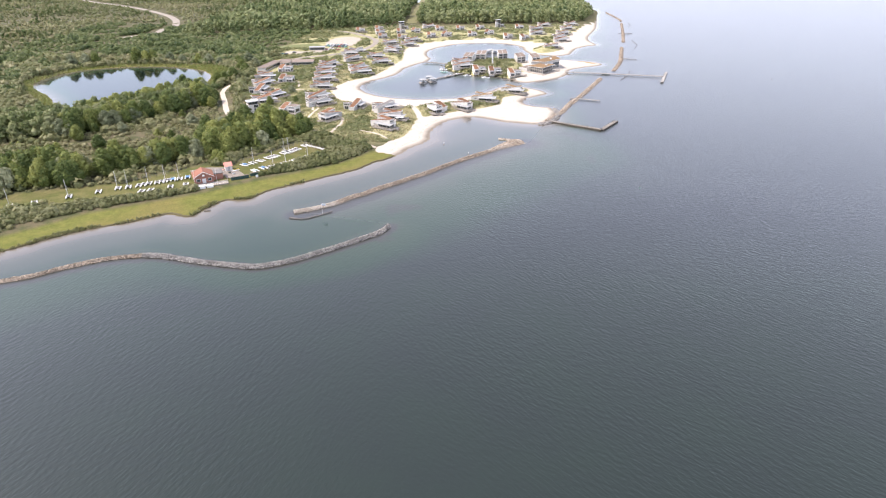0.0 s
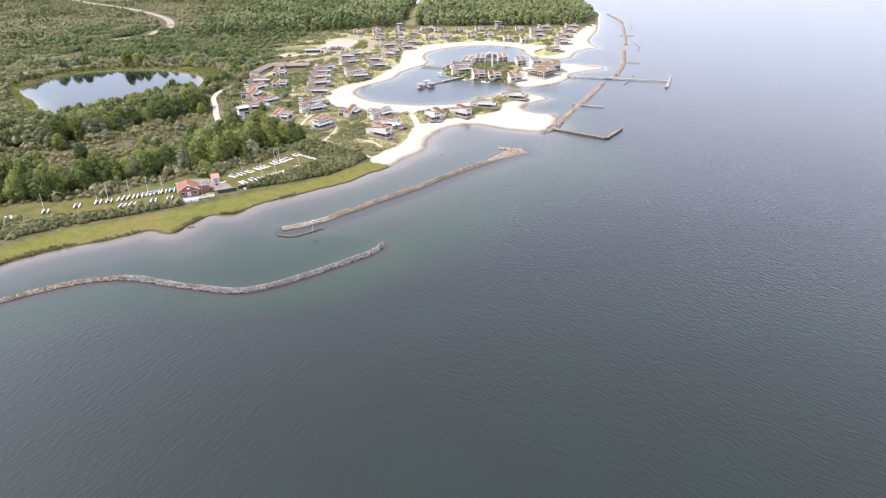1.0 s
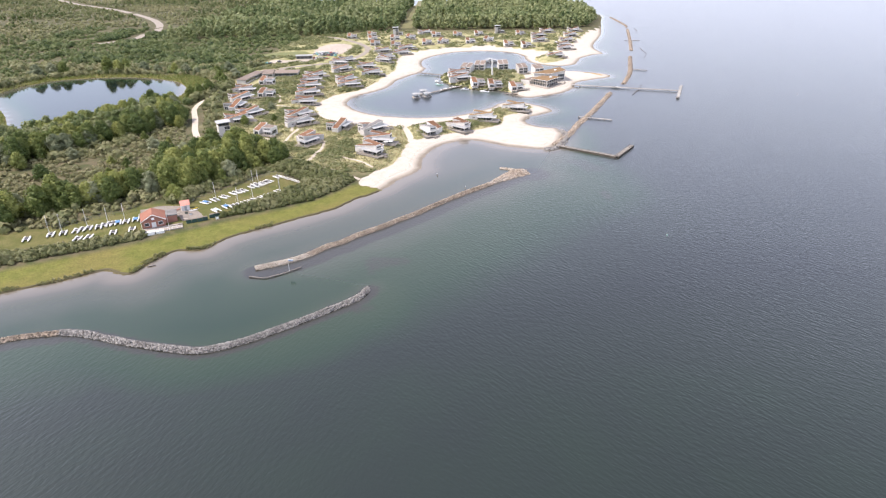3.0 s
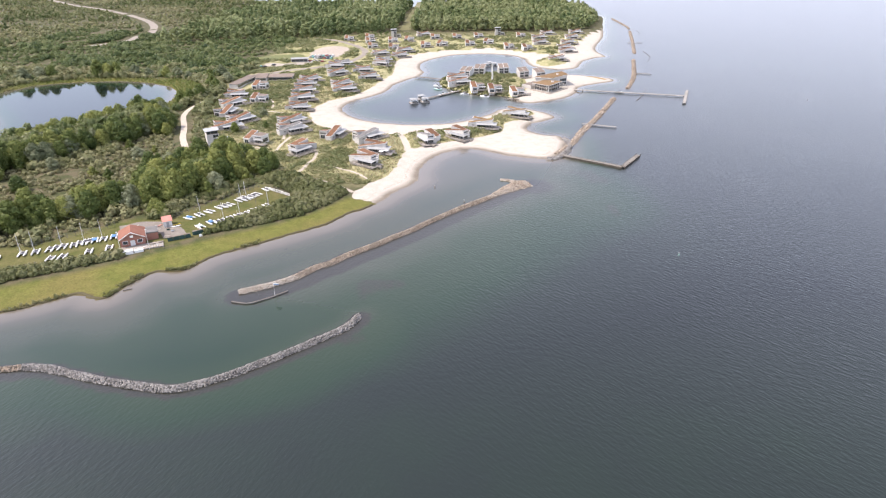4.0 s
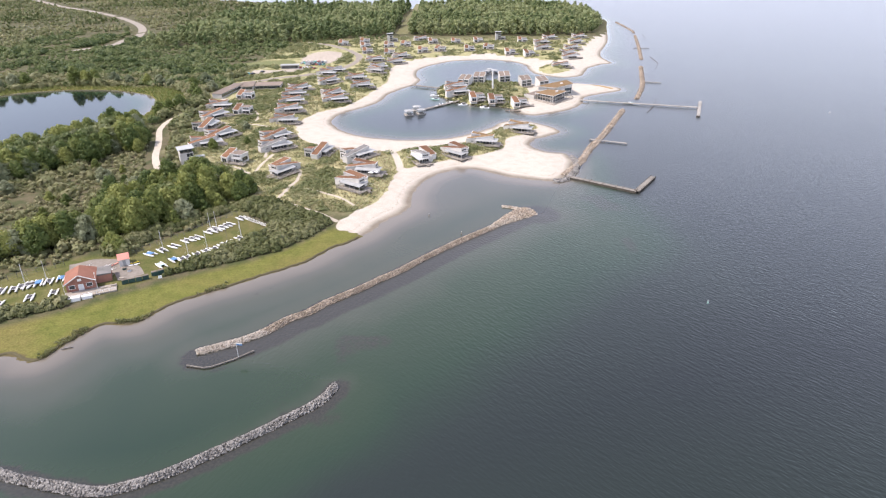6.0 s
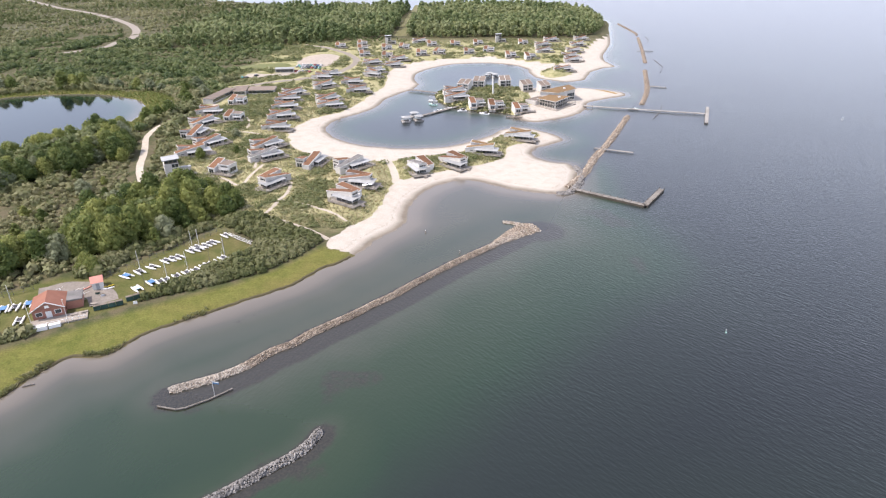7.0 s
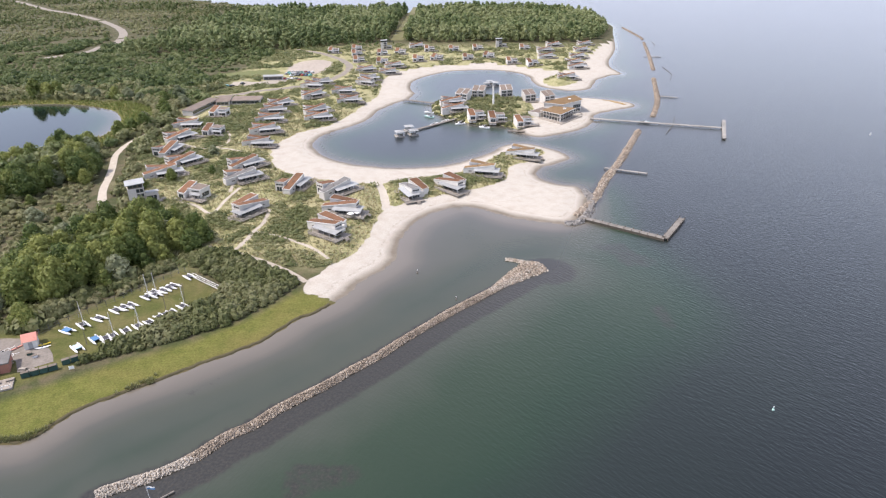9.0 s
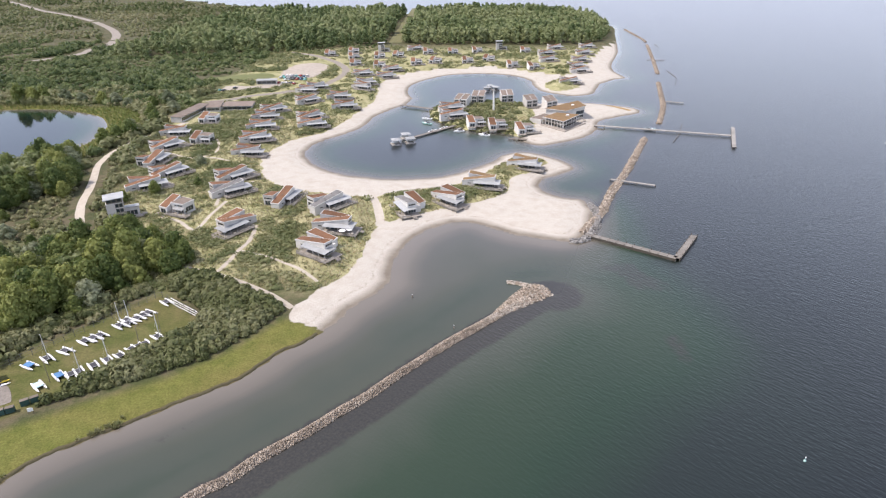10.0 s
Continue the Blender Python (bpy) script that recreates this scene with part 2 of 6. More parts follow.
RUBBER = worn("tyre_rubber", (0.02, 0.02, 0.02), (0.035, 0.035, 0.035), 0.9, 3.0)
SALMON = worn("salmon_roof", (0.46, 0.19, 0.15), (0.54, 0.26, 0.21), 0.7, 1.0)
PAINTS = [worn("car_paint_" + n, c, tuple(v * 1.08 for v in c), 0.3, 0.5, bump=0.0, spec=0.6) for n, c in
          (("white", (0.7, 0.7, 0.7)), ("silver", (0.4, 0.41, 0.42)), ("black", (0.03, 0.03, 0.035)),
           ("red", (0.35, 0.03, 0.03)), ("blue", (0.04, 0.09, 0.22)), ("teal", (0.12, 0.42, 0.38)))]
LEAF_A = leaves("leaf_green", (0.055, 0.088, 0.024), (0.130, 0.162, 0.044), (0.245, 0.262, 0.078), False)
LEAF_B = leaves("leaf_silver", (0.125, 0.150, 0.084), (0.19, 0.213, 0.125), (0.26, 0.28, 0.175), False)
SCRUB = leaves("leaf_scrub", (0.092, 0.114, 0.044), (0.170, 0.182, 0.083), (0.250, 0.236, 0.132), True)
WOODS = leaves("leaf_woods", (0.050, 0.080, 0.027), (0.122, 0.155, 0.055), (0.235, 0.250, 0.130), True)
THORN = leaves("leaf_sea_buckthorn", (0.066, 0.085, 0.028), (0.132, 0.146, 0.060), (0.23, 0.232, 0.125), True)
DUNESCRUB = leaves("leaf_dune_scrub", (0.108, 0.132, 0.052), (0.205, 0.216, 0.102), (0.33, 0.315, 0.185), True)
# paler copy of WOODS: the haze over the far wood is in its colour
HAZEWOOD = leaves("leaf_hazed_wood", (0.080, 0.118, 0.045), (0.165, 0.205, 0.085), (0.275, 0.300, 0.150), True)
REED = leaves("reed_grass", (0.115, 0.155, 0.040), (0.175, 0.205, 0.065), (0.30, 0.275, 0.130), True)
TUFT = leaves("marram_grass", (0.19, 0.185, 0.095), (0.31, 0.28, 0.16), (0.44, 0.385, 0.24), True)

# ---- plan ----
SHORE_NEAR = [(-900, -300), (-600, -90), (-400, 60), (-260, 145), (-190, 188), (-163, 202), (-153, 212), (-142, 221), (-127, 228), (-115, 236),
              (-105, 233), (-101, 243), (-96, 251), (-86, 252), (-80, 262), (-66, 273), (-50, 285), (-42, 292), (-35, 302), (-26, 311),
              (-19, 325), (-12, 335), (-8, 343), (-8, 352), (-7, 361), (-3, 373), (6, 386), (17, 393), (27, 391), (35, 384), (46, 378), (56, 374), (64, 376), (70, 385)]
SHORE_MOUTH = [(76, 404), (74, 416), (69, 418), (61, 423), (57, 431), (60, 444), (68, 450), (78, 459), (78, 466), (73, 475), (65, 483), (58, 488),
               (46, 484), (36, 469), (25, 458), (11, 448), (-6, 445), (-23, 446), (-40, 453), (-54, 465), (-63, 481), (-64, 498), (-59, 512),
               (-48, 526), (-39, 543), (-34, 567), (-25, 588), (-15, 602)]
SHORE_NORTH = [(-10, 624), (-15, 650), (-12, 677), (2, 701), (22, 720), (52, 725), (74, 716), (87, 695), (88, 671), (90, 653), (101, 638), (115, 632),
               (130, 642), (143, 675), (161, 697), (172, 704), (171, 740), (180, 781), (196, 823), (212, 880), (243, 1011), (261, 1089), (252, 1191),
               (238, 1250), (200, 1300), (100, 1312), (-40, 1290), (-185, 1285), (-300, 1400), (-424, 1500), (-560, 1630), (-900, 1950), (-3200, 2600)]
ISLAND = [(7, 586), (5, 570), (15, 549), (32, 533), (46, 530), (57, 522), (60, 508), (69, 501), (83, 508), (100, 522), (109, 537), (114, 555), (128, 566),
          (147, 578), (146, 592), (127, 604), (112, 608), (77, 606), (52, 608), (19, 603)]
POND = [(-337, 513), (-334, 568), (-303, 589), (-262, 592), (-225, 576), (-204, 552), (-195, 520), (-198, 485), (-211, 452), (-228, 420), (-248, 409), (-267, 424), (-295, 463)]
VEG_EDGE = [(-20, 314), (-27, 313), (-36, 319), (-33, 331), (-26, 340), (-21, 350), (-18, 366), (-16, 384), (-16, 400), (-21, 417), (-36, 421), (-58, 429),
            (-73, 441), (-82, 462), (-85, 478), (-81, 495), (-75, 511), (-61, 526), (-51, 553), (-44, 584), (-38, 610), (-38, 639), (-39, 672), (-28, 709),
            (1, 737), (49, 751), (75, 745), (93, 727), (110, 718), (125, 714), (150, 762), (170, 816), (193, 872), (208, 899), (232, 948)]
PENINSULA = [(-14, 392), (-18, 417), (-5, 427), (13, 431), (30, 446), (40, 463), (52, 477), (62, 476), (66, 467), (57, 453), (45, 444), (40, 423), (25, 411), (10, 403), (-4, 395)]
SPIT_DUNE = [(97, 671), (111, 692), (127, 688), (123, 660), (109, 646), (98, 650)]
ISLAND_GREEN = [(2, 592), (0, 566), (12, 544), (32, 528), (48, 524), (59, 519), (67, 530), (74, 560), (72, 598), (53, 612), (25, 609)]
MARSH_TOP = [(-300, 140), (-215, 180), (-172, 213), (-161, 224), (-150, 236), (-131, 246), (-110, 258), (-95, 270), (-79, 281), (-62, 291), (-50, 302), (-38, 319), (-30, 318)]
MOLE_GREY = [(-109, 197.5), (-102, 197), (-94, 194.5), (-84, 191.5), (-75, 189.5), (-66, 188), (-60, 189.5), (-53, 193), (-46, 198), (-38, 204), (-32, 209), (-26, 214), (-23, 218), (-21.5, 222)]
MOLE_OLD = [(-220, 150), (-180, 165), (-149, 179), (-140, 183), (-132, 189), (-121, 195), (-109, 197.5)]
MOLE_BROWN = [(-62.5, 236.5), (-57, 239.2), (-52, 241.8), (-46, 246.5), (-40.4, 253.2), (-35.6, 256.6), (-31.1, 262.0), (-26.0, 266.7), (-20.5, 271.6), (-14.8, 277.6), (-8.5, 283.6), (-1.9, 291.3), (5.4, 299.2), (13.3, 307.5), (21.9, 315.4), (29.4, 322.6), (37, 330)]
MOLE_EAST = [(66, 381), (78, 400), (90, 427), (102, 450), (117, 482), (132, 515)]
MOLE_MID = [(151, 548), (169, 594), (183, 642), (194, 682)]
MOLE_FAR = [(206, 720), (228, 804), (253, 905), (262, 945), (268, 1055)]


def curve(pts, steps=5, closed=False):
    """Catmull-Rom through the points."""
    q = np.array(pts, float)
    n = len(q)
    out = []
    for i in range(n if closed else n - 1):
        a, b, c, e = (q[(i + k) % n] if closed else q[min(max(i + k, 0), n - 1)] for k in (-1, 0, 1, 2))
        for s in np.arange(steps) / steps:
            out.append(0.5 * (2 * b + (c - a) * s + (2 * a - 5 * b + 4 * c - e) * s * s + (3 * b - a - 3 * c + e) * s ** 3))
    if not closed:
        out.append(q[-1])
    return np.array(out)


def seg_distance(x, y, line):
    best = np.full(x.shape, 1e9)
    for (ax, ay), (bx, by) in zip(line[:-1], line[1:]):
        dx, dy = bx - ax, by - ay
        s = np.clip(((x - ax) * dx + (y - ay) * dy) / (dx * dx + dy * dy + 1e-9), 0, 1)
        np.minimum(best, (x - ax - s * dx) ** 2 + (y - ay - s * dy) ** 2, out=best)
    return np.sqrt(best)


def inside_distance(x, y, poly):
    """Distance to the outline of a closed polygon, positive inside."""
    ring = np.vstack([poly, poly[:1]])
    odd = np.zeros(x.shape, bool)
    for (ax, ay), (bx, by) in zip(ring[:-1], ring[1:]):
        if ay != by:
            odd ^= ((ay > y) != (by > y)) & (x < (bx - ax) * (y - ay) / (by - ay) + ax)
    return np.where(odd, 1, -1) * seg_distance(x, y, ring)


def lattice(seed):
    return np.random.RandomState(seed).rand(256, 256)


def value_noise(x, y, scale, seed=1):
    g = lattice(seed)
    u, v = x / scale, y / scale
    iu, iv = np.floor(u).astype(int), np.floor(v).astype(int)
    fu, fv = u - iu, v - iv
    fu, fv = fu * fu * (3 - 2 * fu), fv * fv * (3 - 2 * fv)
    p = lambda a, b: g[(iu + a) % 256, (iv + b) % 256]
    return (p(0, 0) * (1 - fu) + p(1, 0) * fu) * (1 - fv) + (p(0, 1) * (1 - fu) + p(1, 1) * fu) * fv


def axis(lo, hi, step, far_lo, far_hi):
    mid = np.arange(lo, hi + step, step)
    up, s = [mid[-1]], step
    while up[-1] < far_hi:
        s *= 1.09
        up.append(up[-1] + s)
    down, s = [mid[0]], step
    while down[-1] > far_lo:
        s *= 1.09
        down.append(down[-1] - s)
    return np.array(down[:0:-1] + list(mid) + up[1:])


def smooth(v, a, b):
    s = np.clip((v - a) / (b - a), 0, 1)
    return s * s * (3 - 2 * s)


GX, GY = axis(-215, 240, 1.75, -4200, 4200), axis(165, 640, 1.75, -1500, 4600)
X, Y = np.meshgrid(GX, GY)
wob = (value_noise(X, Y, 5, 3) - 0.5) * 1.6 + (value_noise(X, Y, 13, 4) - 0.5) * 1.6
land_poly = np.vstack([curve(SHORE_NEAR), curve(SHORE_MOUTH), curve(SHORE_NORTH, 4), [(-4300, 2600), (-4300, -300)]])
mainland = inside_distance(X, Y, land_poly)
pond = inside_distance(X, Y, curve(POND, 4, True))
isle = inside_distance(X, Y, curve(ISLAND, 4, True))
SD = np.maximum(np.minimum(mainland, -pond), isle) + wob * 0.6
veg_poly = np.vstack([curve(VEG_EDGE, 4), [(400, 1000), (400, 3500), (-4300, 3500), (-4300, -400), (-300, -400), (-200, 150), (-100, 200), (-40, 270)]])
VEG = np.maximum.reduce([inside_distance(X, Y, veg_poly)] + [inside_distance(X, Y, curve(p, 3, True)) for p in (PENINSULA, SPIT_DUNE, ISLAND_GREEN)])
marsh_poly = np.vstack([MARSH_TOP, [(-10, 300), (-60, 240), (-120, 190), (-300, 50)]])
MARSH = inside_distance(X, Y, marsh_poly)
d_moles = np.minimum.reduce([seg_distance(X, Y, np.array(p)) for p in (MOLE_GREY, MOLE_OLD, MOLE_BROWN + [(49, 335)])])
d_east = np.minimum.reduce([seg_distance(X, Y, np.array(p)) for p in (MOLE_EAST, MOLE_MID, MOLE_FAR)])
village = smooth(X, -190, -150) * smooth(Y, 325, 350) * (1 - smooth(Y, 830, 900))
d_grey = np.minimum(seg_distance(X, Y, np.array(MOLE_GREY)), seg_distance(X, Y, np.array(MOLE_OLD)) - 6)
d_brown = seg_distance(X, Y, np.array(MOLE_BROWN + [(49, 335)]))
sea_d = np.maximum(np.minimum(-SD, np.minimum(d_brown + 13, np.maximum(d_grey, 0) * 2.1 + 25)), 0)
lagoon = smooth(Y, 405, 440) * (1 - smooth(X, 95, 130)) * smooth(X, -80, -70)
lagoon = np.maximum(lagoon, smooth(pond, -1, 1))
depth_sea = np.interp(sea_d, [0, 6, 9, 14, 22, 34, 48, 62, 80, 110, 160], [0, 0.14, 0.42, 0.85, 1.15, 1.5, 1.85, 2.35, 3.3, 4.3, 4.9])
steep = smooth(X + Y * 0.45, 222, 275)
depth_sea = depth_sea * (1 - steep) + np.interp(sea_d, [0, 3, 8, 16, 30], [0, 0.3, 1.2, 2.6, 4.2]) * steep
bay = smooth(inside_distance(X, Y, np.array([(-34, 298), (30, 340), (62, 372), (20, 398), (-20, 372)], float)), -4, 14)     # sandy shallows of the beach bay
depth_sea = depth_sea * (1 - 0.42 * bay) * (1.22 - 0.22 * smooth(X, -60, -25))
depth_sea = np.minimum(depth_sea, 3.2 + 1.7 * smooth(Y, 170, 260))
depth_lag = np.interp(-SD, [0, 3, 8, 16, 30], [0, 0.35, 1.2, 2.6, 4.2])
HZ = -(depth_sea * (1 - lagoon) + depth_lag * lagoon)
inland = np.maximum(SD, 0)
beach = np.minimum(inland * 0.11, 1.1) + 0.02
bank = 0.45 * smooth(inland, 0, 1.5) + np.minimum(inland * 0.02, 0.6)
marshy = smooth(MARSH, -1, 3) * (1 - smooth(Y, 320, 330))
dry = beach * (1 - marshy) + bank * marshy
hump = value_noise(X, Y, 22, 7) * 1.6 + value_noise(X, Y, 9, 8) * 0.7
dry = dry + smooth(VEG, 0, 10) * village * (0.5 + hump) + (1 - village) * smooth(inland, 12, 60) * value_noise(X, Y, 60, 9) * 1.5
HZ = np.where(SD > 0, dry, np.minimum(HZ, -0.02))
SAND = smooth(-VEG + (value_noise(X, Y, 3.5, 11) - 0.5) * 2.5, -0.8, 0.8)
west_edge = np.interp(Y, [340, 390, 480, 560, 650], [-95, -126, -150, -166, -168])
DUNE = village * smooth(X - west_edge + (value_noise(X, Y, 18, 12) - 0.5) * 18, -7, 7)
shifted = lambda pts, k: np.array(pts) + np.array((0.69, -0.72)) * k
WEED = np.maximum.reduce([smooth(-seg_distance(X, Y, shifted(MOLE_BROWN, 3.2)), -7.5, -4.0), smooth(-seg_distance(X, Y, shifted(MOLE_GREY, 1.2)), -4.2, -2.2),
                          smooth(-seg_distance(X, Y, shifted(MOLE_OLD, 2.0)), -5.5, -2.5), smooth(-np.hypot(X - 47, Y - 333), -13, -6), 0.75 * smooth(-d_east, -6, -3)])
spots = value_noise(X, Y, 11, 21) * value_noise(X, Y, 27, 22)
WEED = np.maximum(WEED, smooth(spots, 0.50, 0.66) * (SD < -8) * (1 - lagoon) * 0.62 * (1 - smooth(-HZ, 2.0, 2.9)))

BOAT_PARK = np.array([(-190, 232), (-150, 252), (-117, 262), (-104, 266), (-88, 280), (-60, 315), (-79, 333), (-108, 294), (-122, 292), (-150, 270), (-195, 255)], float)
GRASSY = np.maximum.reduce([marshy, 0.55 * smooth(inside_distance(X, Y, BOAT_PARK), -2, 2), 0.9 * smooth(pond, -11 - 12 * smooth(X, -245, -205), -6 - 11 * smooth(X, -245, -205)) * (pond < 1)])


def sample(field, x, y):
    x, y = np.atleast_1d(np.asarray(x, float)), np.atleast_1d(np.asarray(y, float))
    i = np.clip(np.searchsorted(GX, x) - 1, 0, len(GX) - 2)
    j = np.clip(np.searchsorted(GY, y) - 1, 0, len(GY) - 2)
    u, v = (x - GX[i]) / (GX[i + 1] - GX[i]), (y - GY[j]) / (GY[j + 1] - GY[j])
    return (field[j, i] * (1 - u) + field[j, i + 1] * u) * (1 - v) + (field[j + 1, i] * (1 - u) + field[j + 1, i + 1] * u) * v


def height(x, y):
    return float(sample(HZ, x, y)[0])


# ---- mesh helpers ----
def raw_mesh(name, verts, faces, mat, smooth_faces=False, **attrs):
    """A mesh from arrays: faces all of one size."""
    verts, faces = np.asarray(verts, np.float32), np.asarray(faces, np.int32)
    me = bpy.data.meshes.new(name)
    k = faces.shape[1]
    me.vertices.add(len(verts))
    me.vertices.foreach_set("co", verts.ravel())
    me.loops.add(faces.size)
    me.loops.foreach_set("vertex_index", faces.ravel())
    me.polygons.add(len(faces))
    me.polygons.foreach_set("loop_start", np.arange(len(faces), dtype=np.int32) * k)
    me.polygons.foreach_set("use_smooth", np.full(len(faces), smooth_faces))
    for key, val in attrs.items():
        me.attributes.new(key, "FLOAT", "POINT").data.foreach_set("value", np.asarray(val, np.float32).ravel())
    me.materials.append(mat)
    me.update(calc_edges=True)
    me.validate()
    return me


def part(name, bm, mat, parent, label=""):
    me = bpy.data.meshes.new(name)
    bmesh.ops.recalc_face_normals(bm, faces=bm.faces)
    bm.to_mesh(me)
    bm.free()
    me.materials.append(mat)
    ob = new(name, me)
    ob.parent = parent
    return tagged(ob, label)


def thing(name, m, label, category, group="", kind=""):
    ob = new(name)
    ob.empty_display_size = 0.3
    ob.matrix_world = m
    return tagged(ob, label, category, group, kind)


def box(bm, x0, x1, y0, y1, z0, z1, m=None, bevel=0.0):
    vs = [bm.verts.new(p) for p in ((x0, y0, z0), (x1, y0, z0), (x1, y1, z0), (x0, y1, z0), (x0, y0, z1), (x1, y0, z1), (x1, y1, z1), (x0, y1, z1))]
    fs = [bm.faces.new([vs[i] for i in f]) for f in ((3, 2, 1, 0), (4, 5, 6, 7), (0, 1, 5, 4), (1, 2, 6, 5), (2, 3, 7, 6), (3, 0, 4, 7))]
    if bevel:
        geo = bmesh.ops.bevel(bm, geom=list({e for f in fs for e in f.edges}), offset=bevel, segments=1, affect="EDGES")
        vs = list({v for f in geo["faces"] for v in f.verts} | {v for v in vs if v.is_valid})
    if m is not None:
        bmesh.ops.transform(bm, matrix=m, verts=vs)
    return bm


def prism(bm, foot, bottom, top):
    """A body on a footprint; bottom and top give z at a point of it."""
    lo = [bm.verts.new((x, y, bottom(x, y))) for x, y in foot]
    hi = [bm.verts.new((x, y, top(x, y))) for x, y in foot]
    bm.faces.new(lo[::-1])
    bm.faces.new(hi)
    n = len(foot)
    for i in range(n):
        bm.faces.new((lo[i], lo[(i + 1) % n], hi[(i + 1) % n], hi[i]))
    return bm


def inset(foot, d):
    """A convex footprint, anticlockwise, drawn in by d."""
    n, out = len(foot), []
    for i in range(n):
        a, b, c = (Vector(foot[(i + k) % n]) for k in (-1, 0, 1))
        u, v = (b - a).normalized(), (c - b).normalized()
        nu, nv = Vector((-u.y, u.x)), Vector((-v.y, v.x))
        s = (nu + nv) / max(0.3, 1 + nu.dot(nv))
        out.append(tuple(b + s * d))
    return out


def rod(bm, a, b, r, r2=None, n=8):
    a, b = Vector(a), Vector(b)
    turn = (b - a).to_track_quat("Z", "Y").to_matrix()
    rings = [[bm.verts.new(p + turn @ Vector((math.cos(t) * s, math.sin(t) * s, 0))) for t in np.arange(n) * math.tau / n] for p, s in ((a, r), (b, r if r2 is None else r2))]
    for i in range(n):
        bm.faces.new((rings[0][i], rings[0][(i + 1) % n], rings[1][(i + 1) % n], rings[1][i]))
    bm.faces.new(rings[0][::-1])
    bm.faces.new(rings[1])
    return bm


def B():
    return bmesh.new()


# ---- ground and water ----
nx, ny = len(GX), len(GY)
idx = np.arange(nx * ny).reshape(ny, nx)
quads = np.stack([idx[:-1, :-1], idx[:-1, 1:], idx[1:, 1:], idx[1:, :-1]], -1).reshape(-1, 4)
ground = new("ground", raw_mesh("ground", np.stack([X, Y, HZ], -1).reshape(-1, 3), quads, GROUND, True, sand=SAND, dune=DUNE, marsh=GRASSY, bank=marshy, weed=WEED))
tagged(ground, "sandy beaches, dunes, marsh grass and shallow lake bed", "ground", kind="structure")
harbour = np.array(MOLE_OLD + MOLE_GREY + MOLE_BROWN + [(49, 335), (66, 381), (-10, 420), (-60, 330), (-150, 260), (-250, 190)], float)
calm = smooth(inside_distance(X, Y, harbour), -6, 3)
sheltered = np.clip(np.maximum.reduce([calm, 0.6 * lagoon + 0.4 * smooth(pond, -1, 1), 1 - smooth(-SD, 1.5, 9), 0.6 * (1 - smooth(seg_distance(X, Y, harbour[:33]), 0, 45))]), 0, 1)
wet = (HZ.ravel()[quads] < 0.02).any(1)
used_v, flat = np.unique(quads[wet], return_inverse=True)
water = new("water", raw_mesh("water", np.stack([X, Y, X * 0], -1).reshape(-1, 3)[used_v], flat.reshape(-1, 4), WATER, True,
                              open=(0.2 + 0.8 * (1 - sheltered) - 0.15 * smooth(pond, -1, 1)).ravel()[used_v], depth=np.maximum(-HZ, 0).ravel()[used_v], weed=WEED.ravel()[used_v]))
tagged(water, "grey-green lake water with fine wind ripples", "water", kind="structure")


def ribbon(name, pts, width, mat, label, lift=0.06, category="path", oval=False):
    """A track draped over the ground."""
    line = curve(pts, 8)
    t = np.gradient(line, axis=0)
    t /= np.linalg.norm(t, axis=1)[:, None]
    nrm = np.stack([-t[:, 1], t[:, 0]], -1)
    wv = width * (0.5 + 0.12 * (value_noise(line[:, 0], line[:, 1], 4, 31) - 0.5))[:, None]
    if oval:
        u = np.linspace(-1, 1, len(line))[:, None]
        wv = wv * np.sqrt(np.maximum(1 - np.abs(u) ** 3, 0.02))
    count = 5 if width < 10 else int(width) | 1
    cols = [line + nrm * wv * s for s in np.linspace(-1, 1, count)]
    v = np.stack([np.concatenate([c, (np.maximum(sample(HZ, c[:, 0], c[:, 1]), 0.05) + lift)[:, None]], 1) for c in cols], 1)
    n = len(line)
    k = np.arange(n * count).reshape(n, count)
    f = np.stack([k[:-1, :-1], k[:-1, 1:], k[1:, 1:], k[1:, :-1]], -1).reshape(-1, 4)[:, ::-1]
    low = v.reshape(-1, 3)
    ob = new(name, raw_mesh(name, low, f, mat, True))
    return tagged(ob, label, category, kind="structure")


COUNTRY = [(-392, 790), (-370, 831), (-375, 872), (-374, 905), (-388, 950), (-410, 1000), (-449, 1064), (-530, 1169), (-614, 1260), (-706, 1345), (-900, 1560)]
ACCESS = [(-158, 602), (-145, 608), (-128, 620), (-109, 631), (-92, 647), (-83, 666), (-75, 690), (-73, 718), (-79, 747), (-93, 778), (-116, 809), (-146, 836)]
PATHS = [([(-22, 424), (-18, 411), (-15.5, 398), (-14, 388)], 3.4), ([(-78, 348), (-67, 343.5), (-64, 350), (-63, 360), (-62, 372), (-63, 384)], 1.7),
         ([(-67, 343.5), (-54, 337), (-44, 331), (-36, 324)], 2.2), ([(-104, 392), (-95, 388), (-86, 380), (-85, 395), (-83, 410)], 1.6),
         ([(-117, 374), (-115, 386), (-112, 397)], 2.0), ([(-62, 360), (-53, 357), (-41, 349), (-31, 340)], 1.2), 
         ([(-86, 405), (-87, 422), (-78, 436)], 1.5), ([(-140, 482), (-124, 474), (-117, 475), (-112, 484), (-114, 496), (-118, 506)], 1.4), ([(-117, 475), (-108, 473), (-99, 468)], 1.4)]
for pts, wd in PATHS:
    ribbon("footpath", pts, wd, SANDY if wd > 3 else TRACK, "trodden pale sand footpath through dune grass")
